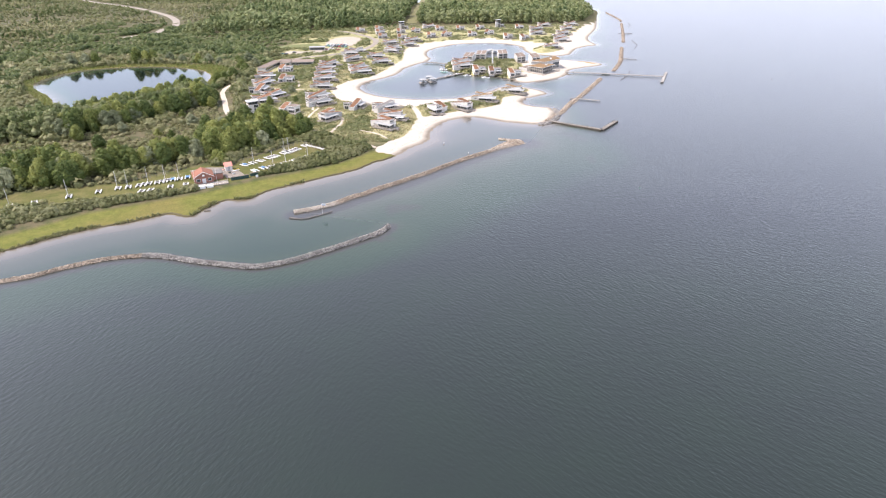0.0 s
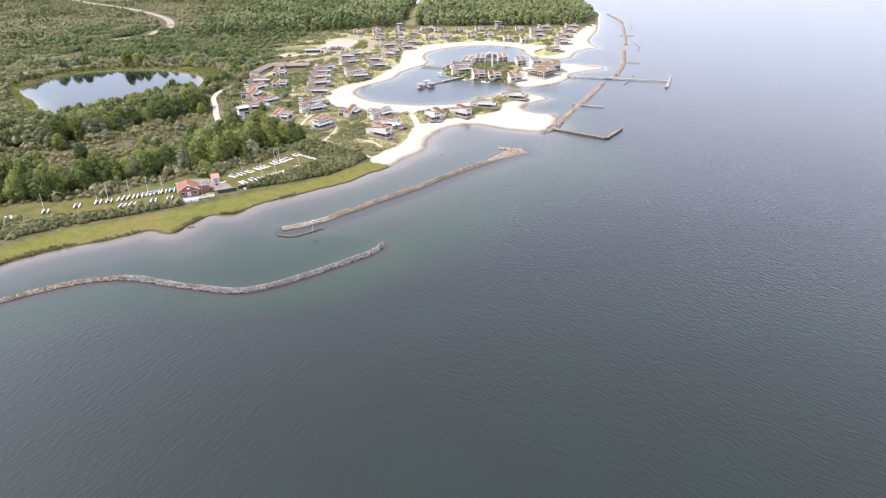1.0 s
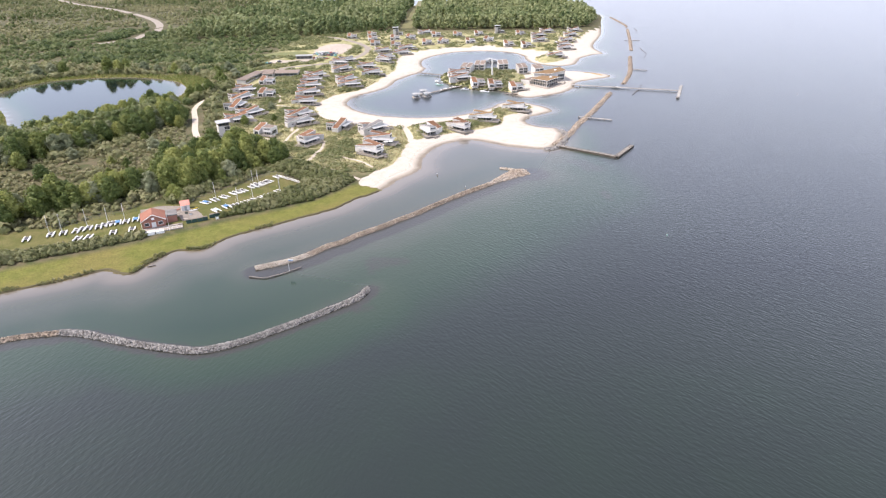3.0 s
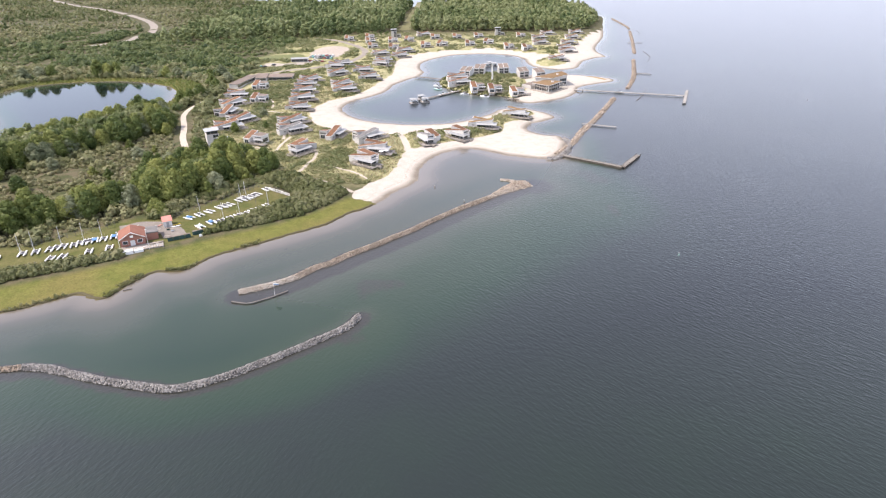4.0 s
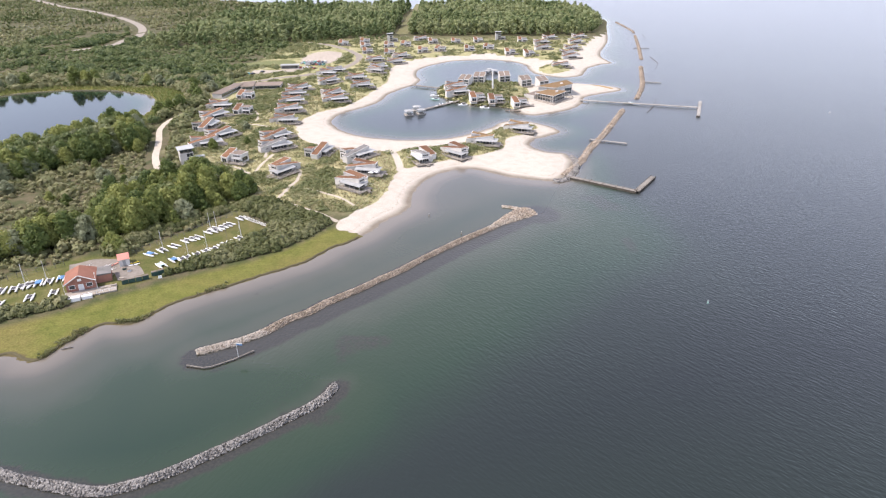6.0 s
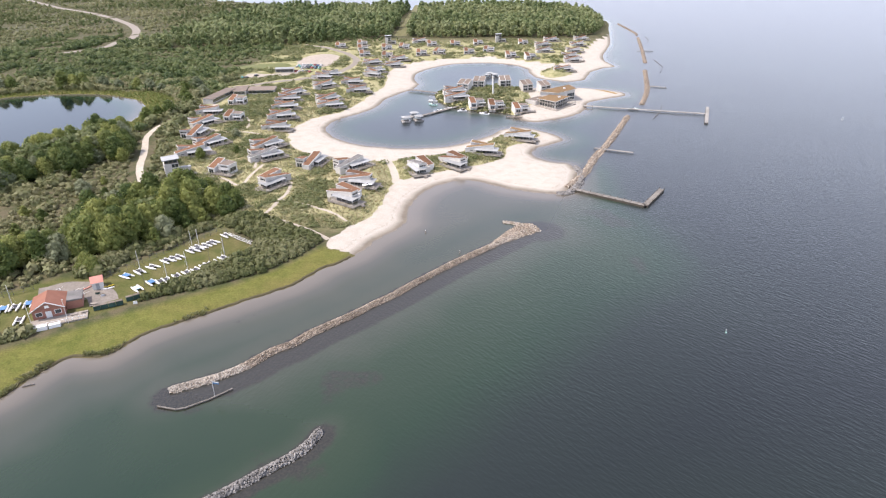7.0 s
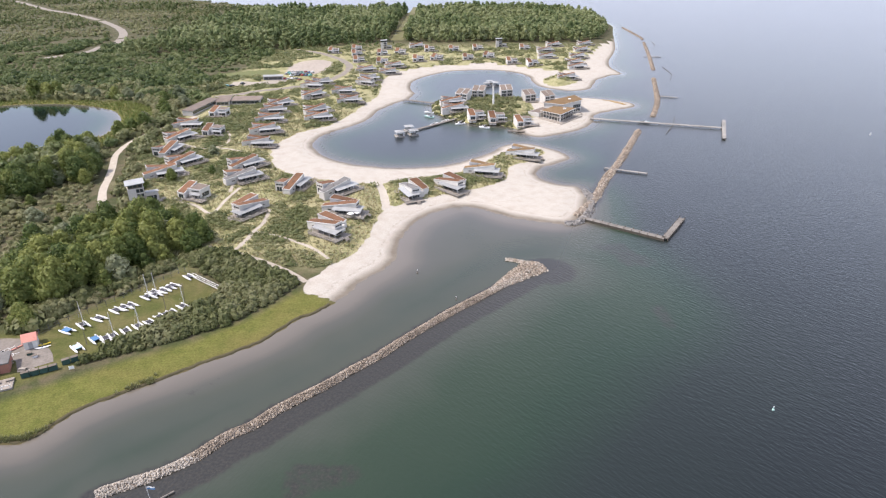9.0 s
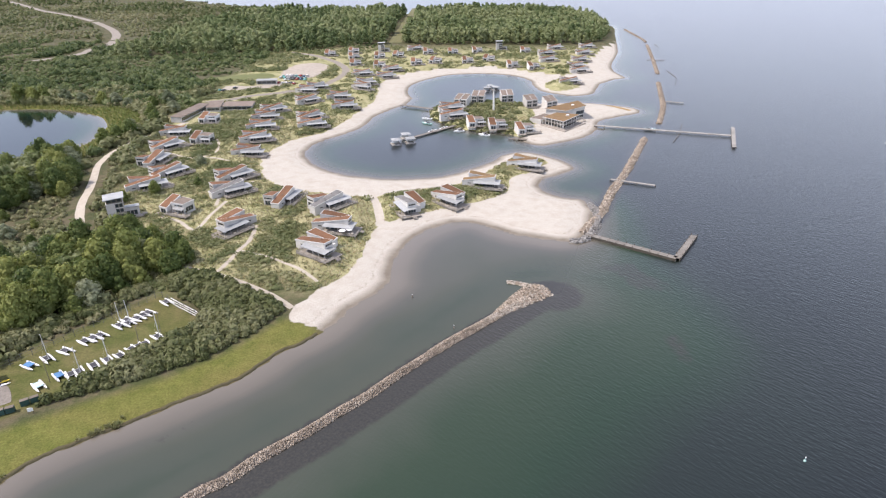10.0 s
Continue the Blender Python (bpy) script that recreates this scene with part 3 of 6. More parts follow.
ribbon("service_road", [(-150, 545), (-160, 515), (-167, 490), (-165, 465), (-154, 435), (-142, 402), (-130, 380), (-118, 368)], 3.5, TRACK, "pale gravel service road along the trees", category="road")
ribbon("access_road", ACCESS, 6.5, ROADMAT, "grey-brown access road curving round the car park", category="road")
ribbon("country_road", COUNTRY, 10, ROADMAT, "winding country road through scrub", category="road")
ribbon("car_park_ground", [(-116, 690), (-110, 712), (-110, 738), (-113, 764)], 40, CARPARK, "bare sandy car park", 0.12, "car park", True)
ribbon("yard_ground", [(-160, 650), (-141, 651), (-126, 660), (-113, 674)], 13, TRACK, "bare sandy yard beside the access road", 0.1, "yard")
ribbon("club_yard", [(-122, 282), (-113, 286), (-104, 284), (-99, 278)], 9, YARD, "worn brick-paved yard behind the clubhouse", 0.05, "yard")
ribbon("forest_ride", [(-42, 915), (-40, 1020), (-37, 1145), (-33, 1400)], 15, worn("ride_grass", (0.10, 0.105, 0.042), (0.17, 0.155, 0.08), 0.95, 0.3), "grassy ride cut straight through the wood", 0.1, "ride")
ribbon("meadow", [(-186, 680), (-163, 692), (-134, 708)], 30, worn("meadow_grass", (0.075, 0.09, 0.03), (0.12, 0.125, 0.05), 0.95, 0.3), "mown green meadow among scrub", 0.1, "meadow", True)


def marsh_bank():
    """The low earth step where marsh grass meets the water."""
    line = curve(SHORE_NEAR[3:20], 24)
    t = np.gradient(line, axis=0)
    t /= np.linalg.norm(t, axis=1)[:, None]
    nrm = np.stack([-t[:, 1], t[:, 0]], -1)
    offs = np.linspace(-3.5, 3.5, 29)
    probe = np.stack([sample(SD, *(line + nrm * o).T) for o in offs], 1)
    at0 = offs[np.argmin(np.abs(probe), axis=1)]
    at0 = np.convolve(np.pad(at0, 2, mode="edge"), np.ones(5) / 5, "valid")
    at0 += (value_noise(line[:, 0], line[:, 1], 1.7, 61) - 0.5) * 0.7
    rows = []
    for o, z in ((-0.35, -0.15), (0.0, 0.28), (0.25, 0.42), (0.75, 0.36)):
        q = line + nrm * (at0 + o)[:, None]
        rows.append(np.concatenate([q, np.full((len(q), 1), z) + 0.1 * (value_noise(q[:, :1], q[:, 1:], 1.3, 62) - 0.5)], 1))
    v = np.stack(rows, 1)
    k = np.arange(v.shape[0] * 4).reshape(-1, 4)
    f = np.stack([k[:-1, :-1], k[:-1, 1:], k[1:, 1:], k[1:, :-1]], -1).reshape(-1, 4)[:, ::-1]
    ob = new("marsh_bank", raw_mesh("marsh_bank", v.reshape(-1, 3), f, PEAT, False))
    tagged(ob, "low dark earth bank at the edge of the marsh", "bank", kind="structure")


marsh_bank()

DRIFT = worn("dried_seaweed", (0.16, 0.10, 0.035), (0.27, 0.185, 0.08), 0.95, 1.2)
ribbon("seaweed_drift", [(129, 597), (134, 593), (138, 586), (142, 581)], 4.5, DRIFT, "ochre drift of dried seaweed on the sand tip", 0.05, "seaweed", True)

CANAL = Nodes("canal_water").done((0.02, 0.026, 0.028), 0.08, 0, 0.5)
ribbon("canal", [(-66, 1075), (-62, 1105), (-58, 1140)], 13, CANAL, "short stretch of still canal between the trees", 0.25, "water")

# ---- breakwaters ----
def stone_meshes(mat, size, count=5):
    out = []
    for k in range(count):
        rnd = random.Random(100 + k)
        bm = bmesh.new()
        bmesh.ops.create_icosphere(bm, subdivisions=1, radius=size)
        for v in bm.verts:
            v.co = Vector((v.co.x * 1.15, v.co.y * 0.95, v.co.z * 0.75)) * rnd.uniform(0.72, 1.12)
        me = bpy.data.meshes.new("stone")
        bm.to_mesh(me)
        bm.free()
        me.materials.append(mat)
        out.append(me)
    return out


def mole(name, pts, half, crest, mat, label, size, single, most=220, tip=None, density=1.0, flare=1.0):
    """A rubble breakwater: a mound, single stones on the stretch y0 to y1, the rest joined."""
    line = curve(pts, 6)
    seg = np.r_[0, np.cumsum(np.linalg.norm(np.diff(line, axis=0), axis=1))]
    total = seg[-1]
    rnd = np.random.RandomState(len(name) + len(pts))
    root = thing(name, pose(0, 0, 0), label, "breakwater")
    s = np.arange(0, total, 1.2)
    cx, cy = np.interp(s, seg, line[:, 0]), np.interp(s, seg, line[:, 1])
    tx, ty = np.gradient(cx), np.gradient(cy)
    ln = np.hypot(tx, ty)
    px, py = -ty / ln, tx / ln
    rows, offs = [], np.array([-1.12, -0.95, -0.5, 0, 0.5, 0.95, 1.12])
    for o in offs:
        z = crest * (0.6 if abs(o) < 0.6 else 0.0 if abs(o) < 1.0 else -0.5) + (rnd.rand(len(s)) - 0.5) * 0.25
        end = np.minimum(1, np.minimum(s + 0.8, total - s + 0.8) / (half * 1.1))
        hw = half * (0.85 + 0.3 * value_noise(cx, cy, 5, 44)) * np.sqrt(end) * (1 + (flare - 1) * s / total)
        rows.append(np.stack([cx + px * o * hw, cy + py * o * hw, z * end - 0.3 * (1 - end)], -1))
    v = np.stack(rows, 1)
    k = np.arange(len(s) * len(offs)).reshape(len(s), len(offs))
    f = np.stack([k[:-1, :-1], k[:-1, 1:], k[1:, 1:], k[1:, :-1]], -1).reshape(-1, 4)[:, ::-1]
    core = new("mound", raw_mesh("mound", v.reshape(-1, 3), f, mat, True))
    core.parent = root
    n = int(total * half * 2 * density / (size * size * 0.95))
    ss, oo = rnd.rand(n) * total, rnd.rand(n) * 2 - 1
    hwv = half * (0.85 + 0.3 * value_noise(np.interp(ss, seg, line[:, 0]), np.interp(ss, seg, line[:, 1]), 5, 44)) * 1.05
    hwv *= (1 + (flare - 1) * ss / total) * np.sqrt(np.clip(np.minimum(ss, total - ss) / half + 0.25, 0, 1))
    bx = np.interp(ss, seg, line[:, 0]) + np.interp(ss, s, px) * oo * hwv
    by = np.interp(ss, seg, line[:, 1]) + np.interp(ss, s, py) * oo * hwv
    bz = crest * np.clip(1.05 - np.abs(oo) ** 1.6, 0.02, 1) - 0.1 + (rnd.rand(n) - 0.5) * 0.15
    sc = 0.6 + 0.75 * rnd.rand(n)
    rot = rnd.rand(n, 3) * 6.28
    meshes = stone_meshes(mat, size)
    pale = stone_meshes(PALESTONE, size) if tip else None
    near = np.where((by > single[0]) & (by < single[1]))[0]
    near = near[:: max(1, int(np.ceil(len(near) / most)))][:most]
    chosen = np.zeros(n, bool)
    chosen[near] = True
    for i in near:
        use = pale if tip and rnd.rand() < tip(bx[i], by[i]) else meshes
        ob = new("stone", use[i % 5])
        ob.matrix_world = Matrix.LocRotScale((bx[i], by[i], bz[i]), Euler(rot[i]), (sc[i],) * 3)
        ob.parent = root
    V, F = [], []
    PV, PF = [], []
    base = [(np.array([v.co for v in me.vertices]), np.array([p.vertices for p in me.polygons])) for me in meshes]
    for i in np.where(~chosen)[0]:
        bv, bf = base[i % 5]
        m = np.array(Euler(rot[i]).to_matrix()) * sc[i]
        to = (PV, PF) if tip and rnd.rand() < tip(bx[i], by[i]) else (V, F)
        to[1].append(bf + len(to[0]) * len(bv))
        to[0].append(bv @ m.T + (bx[i], by[i], bz[i]))
    for vv, ff, mm in ((V, F, mat), (PV, PF, PALESTONE)):
        if vv:
            ob = new("rubble", raw_mesh("rubble", np.concatenate(vv), np.concatenate(ff), mm))
            ob.parent = root
            tagged(ob, kind="stuff")
    return root


mole("breakwater", MOLE_GREY, 1.25, 1.1, GREYSTONE, "curved breakwater of heaped grey boulders in shallow water", 0.26, (188, 225))
mole("breakwater", MOLE_OLD, 1.1, 0.8, BROWNSTONE, "low brown weathered rubble breakwater", 0.32, (176, 198))
mole("breakwater", MOLE_BROWN, 1.5, 1.05, BROWNSTONE, "long straight breakwater of brown rubble with bleached ends", 0.21, (236, 262), 280,
     lambda x, y: 0.95 if y < 246 else 0.55 if y > 318 else 0.06)
mole("breakwater", [(32.5, 341.6), (36, 340.8), (41, 338)], 1.1, 0.6, BROWNSTONE, "short bleached rubble spur at the breakwater head", 0.33, (330, 345), 60, lambda x, y: 0.7)
mole("breakwater", [(27, 321), (34, 328), (39, 333), (44.5, 337.5)], 1.5, 0.9, BROWNSTONE, "bleached rubble head of the breakwater with ochre lichen", 0.33, (330, 345), 150, lambda x, y: 0.45 if x - y > -294 else 0.15, 1.6, 3.4)
mole("breakwater", MOLE_EAST, 1.9, 0.9, BROWNSTONE, "rubble breakwater linking beach and pier", 0.38, (380, 430), 120, lambda x, y: 0.16)
mole("breakwater", MOLE_MID, 1.7, 0.8, BROWNSTONE, "brown rubble breakwater beyond the pier", 0.42, (548, 600), 40)
mole("breakwater", MOLE_FAR[:3], 1.5, 0.7, BROWNSTONE, "distant brown rubble breakwater off the point", 0.55, (720, 780), 20)
mole("breakwater", [(257, 925), (262, 950), (268, 1055)], 1.3, 0.8, BROWNSTONE, "distant low rubble breakwater off the wooded point", 0.8, (925, 930), 10)
mole("breakwater", [(60, 373.5), (66, 375), (73, 387), (77, 401), (76, 411)], 1.7, 0.9, GREYSTONE, "grey boulder revetment round the beach tip", 0.5, (370, 415), 120)


# ---- jetties ----
def jetty(name, pts, width, z, label, mat=PIER, gap=4.0, thick=0.35, rail=False, cap=0.0, root=None, skirt=False):
    root = root or thing(name, pose(0, 0, 0), label, "jetty")
    for k, (a, b) in enumerate(zip(pts[:-1], pts[1:])):
        a, b = Vector((*a, 0)), Vector((*b, 0))
        u = (b - a).normalized()
        ang = math.atan2(u.y, u.x)
        ln = (b - a).length
        bay = max(1, round(ln / gap))
        for i in range(bay):
            bm = B()
            s0, s1 = ln * i / bay + 0.008, ln * (i + 1) / bay - 0.008
            box(bm, s0, s1, -width / 2, width / 2, z - thick, z, None, 0.04)
            p = part("deck_panel", bm, mat, root)
            p.matrix_world = Matrix.Translation(a) @ Matrix.Rotation(ang, 4, "Z")
        for i in range(bay + 1):
            for sgn in (-1, 1):
                bm = B()
                q = a + u * (ln * i / bay) + Vector((-u.y, u.x, 0)) * sgn * (width / 2 - 0.12)
                rod(bm, (q.x, q.y, -2.2), (q.x, q.y, z + cap), 0.14, 0.13)
                part("pile", bm, POST, root)
        if skirt:
            # side boards, much darker than the deck planks
            for sgn in (-1, 1):
                bm = B()
                box(bm, 0, ln, sgn * width / 2 - 0.05, sgn * width / 2 + 0.05, -0.6, z - 0.1)
                p = part("skirt", bm, NEARBLACK, root)
                p.matrix_world = Matrix.Translation(a) @ Matrix.Rotation(ang, 4, "Z")
    return root


jetty("l_shaped_jetty", [(67, 378.5), (95.5, 357.3), (109, 376.5)], 2.4, 1.1, "weathered l-shaped timber jetty on piles", JETTYWOOD, gap=3.2, cap=0.6, skirt=True)
pier = jetty("pier", [(108, 541), (184, 517)], 2.3, 1.3, "long pale timber pier on dark piles", gap=6, thick=0.5)
jetty("pier", [(193, 535), (175.5, 493)], 2.2, 1.306, "", gap=6, thick=0.5, root=pier)
jetty("footbridge", [(-17, 598), (7, 585)], 2.8, 1.4, "low timber footbridge between beach and island", JETTYWOOD, gap=4, thick=0.4)
jetty("landing_stage", [(93, 442), (112, 433)], 1.6, 0.9, "narrow pale landing stage across the breakwater", gap=4)
jetty("landing_stage", [(176, 609), (187, 604)], 2.0, 0.9, "narrow pale landing stage across the breakwater", gap=4)
jetty("landing_stage", [(220, 795), (236, 794)], 2.4, 0.9, "narrow pale landing stage across the breakwater", gap=4)
jetty("dock", [(-6, 516), (21, 544)], 2.4, 0.9, "timber dock with boats moored along it", JETTYWOOD, gap=4)
jetty("small_dock", [(51, 513), (61, 511)], 1.5, 0.8, "short timber dock at the island beach", POST, gap=3)
jetty("small_dock", [(21, 534), (26, 541)], 1.5, 0.8, "short timber dock beside a moored boat", PIER, gap=3)
jetty("small_dock", [(36, 525), (42, 532)], 1.5, 0.8, "short timber dock beside a moored boat", PIER, gap=3)


def groyne(pts, label, gap=0.9, top=0.45, beam=True):
    root = thing("pile_row", pose(0, 0, 0), label, "pile row")
    line = np.array(pts, float)
    seg = np.r_[0, np.cumsum(np.linalg.norm(np.diff(line, axis=0), axis=1))]
    for i, s in enumerate(np.arange(0, seg[-1], gap)):
        x, y = np.interp(s, seg, line[:, 0]), np.interp(s, seg, line[:, 1])
        bm = B()
        rod(bm, (x, y, -1.6), (x, y, top + 0.12 * math.sin(i * 2.3)), 0.13, 0.12, 6)
        part("pile", bm, POST, root)
    if beam:
        for a, b in zip(pts[:-1], pts[1:]):
            bm = B()
            d = Vector(b) - Vector(a)
            box(bm, 0, d.length, -0.16, 0.16, top - 0.3, top - 0.02, pose(a[0], a[1], 0, 0, 0, math.degrees(math.atan2(d.y, d.x))))
            part("beam", bm, JETTYWOOD, root)
    return root


groyne([(-63, 230.5), (-58, 229.3), (-56, 229.8), (-51, 233), (-46.5, 237)], "weathered timber pile screen with capping beam off the breakwater")
groyne([(165, 546), (157, 526), (146, 506)], "curved row of old timber piles beside the pier", 1.2, 0.5)
groyne([(220, 737), (216, 700), (205, 672)], "curved row of old timber piles off the point", 2.4, 0.5)
groyne([(264, 911), (260, 885), (250, 858)], "curved row of old timber piles off the point", 3.0, 0.5)
groyne([(-101, 238.5), (-98.5, 239.5)], "stub of an old timber jetty at the marsh edge", 0.6, 0.35)


def flagpole():
    root = thing("flagpole", pose(-50, 234, 0), "slim pole with a blue and white pennant beside the pile screen", "flagpole")
    bm = B()
    rod(bm, (0, 0, -1.5), (0, 0, 5.0), 0.07, 0.05)
    part("pole", bm, ALU, root)
    for k, mt in ((0, BLUE), (1, GELCOAT)):
        bm = B()
        for i in range(6):
            x0, x1 = i * 0.28, (i + 1) * 0.28
            q = [(x0, 0.1 * math.sin(i), 4.2 + k * 0.4), (x1, 0.1 * math.sin(i + 1), 4.2 + k * 0.4), (x1, 0.1 * math.sin(i + 1), 4.58 + k * 0.4), (x0, 0.1 * math.sin(i), 4.58 + k * 0.4)]
            lo = [bm.verts.new(p) for p in q]
            hi = [bm.verts.new((p[0], p[1] + 0.02, p[2])) for p in q]
            bm.faces.new(lo), bm.faces.new(hi[::-1])
        part("pennant", bm, mt, root)


flagpole()


def buoy(x, y, s, mat, label):
    root = thing("buoy", pose(x, y, 0), label, "buoy")
    bm = B()
    rod(bm, (0, 0, -0.5 * s), (0, 0, 0.45 * s), 0.55 * s, 0.6 * s, 12)
    rod(bm, (0, 0, 0.45 * s), (0, 0, 0.6 * s), 0.6 * s, 0.3 * s, 12)
    part("float", bm, mat, root)
    bm = B()
    rod(bm, (0, 0, 0.6 * s), (0, 0, 1.9 * s), 0.28 * s, 0.12 * s, 8)
    part("mast", bm, mat, root)
    bm = B()
    rod(bm, (0, 0, 1.9 * s), (0, 0, 2.4 * s), 0.22 * s, 0.22 * s, 8)
    part("topmark", bm, GELCOAT, root, "white topmark")


buoy(90, 261, 0.5, BUOYGREEN, "small pale green channel buoy afloat")
buoy(1, 332, 0.5, POST, "small dark marker buoy in the shallows")
buoy(14, 314, 0.45, POST, "small dark marker buoy beside the breakwater")
buoy(268, 503, 0.7, GELCOAT, "small white buoy far out on the lake")


# ---- holiday houses ----
def low(x, y):
    return -1.6


def wing(root, foot, top, roof, walls=CLAD):
    """A plain block with a roof sheet that oversails its walls."""
    bm = B()
    prism(bm, foot, low, top)
    part("wall", bm, walls, root)
    bm = B()
    prism(bm, inset(foot, -0.32), lambda x, y: top(x, y) - 0.05, lambda x, y: top(x, y) + 0.09)
    part("roof", bm, roof, root)


def panes(root, a, b, z0, z1, n, out=0.06, mat=GLASS):
    """n framed panes along the line a to b, standing proud to its right."""
    a, b = Vector((*a, 0)), Vector((*b, 0))
    u = (b - a).normalized()
    ang = math.degrees(math.atan2(u.y, u.x))
    ln = (b - a).length
    for i in range(n):
        s0, s1 = ln * i / n + 0.07, ln * (i + 1) / n - 0.07
        bm = B()
        box(bm, s0, s1, -out, 0.02, z0, z1)
        w = part("window", bm, POST, root)
        w.matrix_local = pose(a.x, a.y, 0, 0, 0, ang)
        bm = B()
        box(bm, s0 + 0.07, s1 - 0.07, -out - 0.015, -out + 0.01, z0 + 0.07, z1 - 0.07)
        g = part("pane", bm, mat, w)


def railing(root, a, b, gap=0.75):
    """One run of railing: three rails and slim balusters."""
    a, b = Vector((*a, 0)), Vector((*b, 0))
    u = b - a
    turn = pose(a.x, a.y, 0, 0, 0, math.degrees(math.atan2(u.y, u.x)))
    bm = B()
    for z in (0.72, 1.0, 1.34):
        box(bm, 0, u.length, -0.04, 0.04, z - 0.1, z, turn)
    for i in range(int(u.length / gap) + 1):
        box(bm, i * gap, i * gap + 0.09, -0.06, 0.06, 0.1, 1.3, turn)
    part("railing", bm, RAIL, root, "grey slatted timber railing")


def veranda(root, x0, x1, y0, y1):
    bm = B()
    box(bm, x0, x1, y0, y1, 0.15, 0.4, None, 0.03)
    part("deck", bm, DECK, root)
    n = max(2, round((x1 - x0) / 2.6))
    for i in range(n + 1):
        bm = B()
        x = x0 + 0.1 + (x1 - x0 - 0.2) * i / n
        box(bm, x - 0.09, x + 0.09, y0 + 0.06, y0 + 0.24, -1.8, 0.16)
        part("post", bm, POST, root)
    railing(root, (x0, y0), (x1, y0))
    railing(root, (x0, y0), (x0, y1))
    railing(root, (x1, y0), (x1, y1))


def canopy(root, x0, x1, y0, y1, z_wall, z_edge, mat=ZINC):
    bm = B()
    prism(bm, [(x0, y0), (x1, y0), (x1, y1), (x0, y1)], lambda x, y: z_edge + (z_wall - z_edge) * (y - y0) / (y1 - y0) - 0.16, lambda x, y: z_edge + (z_wall - z_edge) * (y - y0) / (y1 - y0))
    part("canopy", bm, mat, root)
    n = max(2, round((x1 - x0) / 3))
    for i in range(n + 1):
        bm = B()
        x = x0 + 0.15 + (x1 - x0 - 0.3) * i / n
        box(bm, x - 0.06, x + 0.06, y0 + 0.1, y0 + 0.22, 0.3, z_edge - 0.1)
        part("canopy_post", bm, CLAD, root)


def terrace_set(root, x, y):
    bm = B()
    rod(bm, (x, y, 0.4), (x, y, 1.12), 0.05)
    rod(bm, (x, y, 1.1), (x, y, 1.16), 0.55, 0.55, 12)
    part("terrace_table", bm, DECK, root)


def slab(root, foot, top, roof, walls=CLAD):
    """A wing with its walls, a pale coping round the edge and a sunk planted roof."""
    bm = B()
    prism(bm, foot, low, lambda x, y: top(x, y) - 0.1)
    part("wall", bm, walls, root)
    bm = B()
    prism(bm, inset(foot, -0.14), lambda x, y: top(x, y) - 0.22, lambda x, y: top(x, y) + 0.1)
    part("coping", bm, COPING, root, "pale metal roof edge")
    bm = B()
    prism(bm, inset(foot, 0.16), lambda x, y: top(x, y), lambda x, y: top(x, y) + 0.17)
    part("roof", bm, roof, root)


def mirrored(root):
    """Turns a thing into its mirror image across its long axis."""
    flip = Matrix.Diagonal((1, -1, 1, 1))
    for ob in root.children_recursive:
        if ob.parent != root:
            continue
        m = ob.matrix_basis.copy()
        for sub in (ob, *ob.children):
            sub.data.transform(flip @ m)
            sub.data.flip_normals()
        ob.matrix_basis = Matrix.Identity(4)


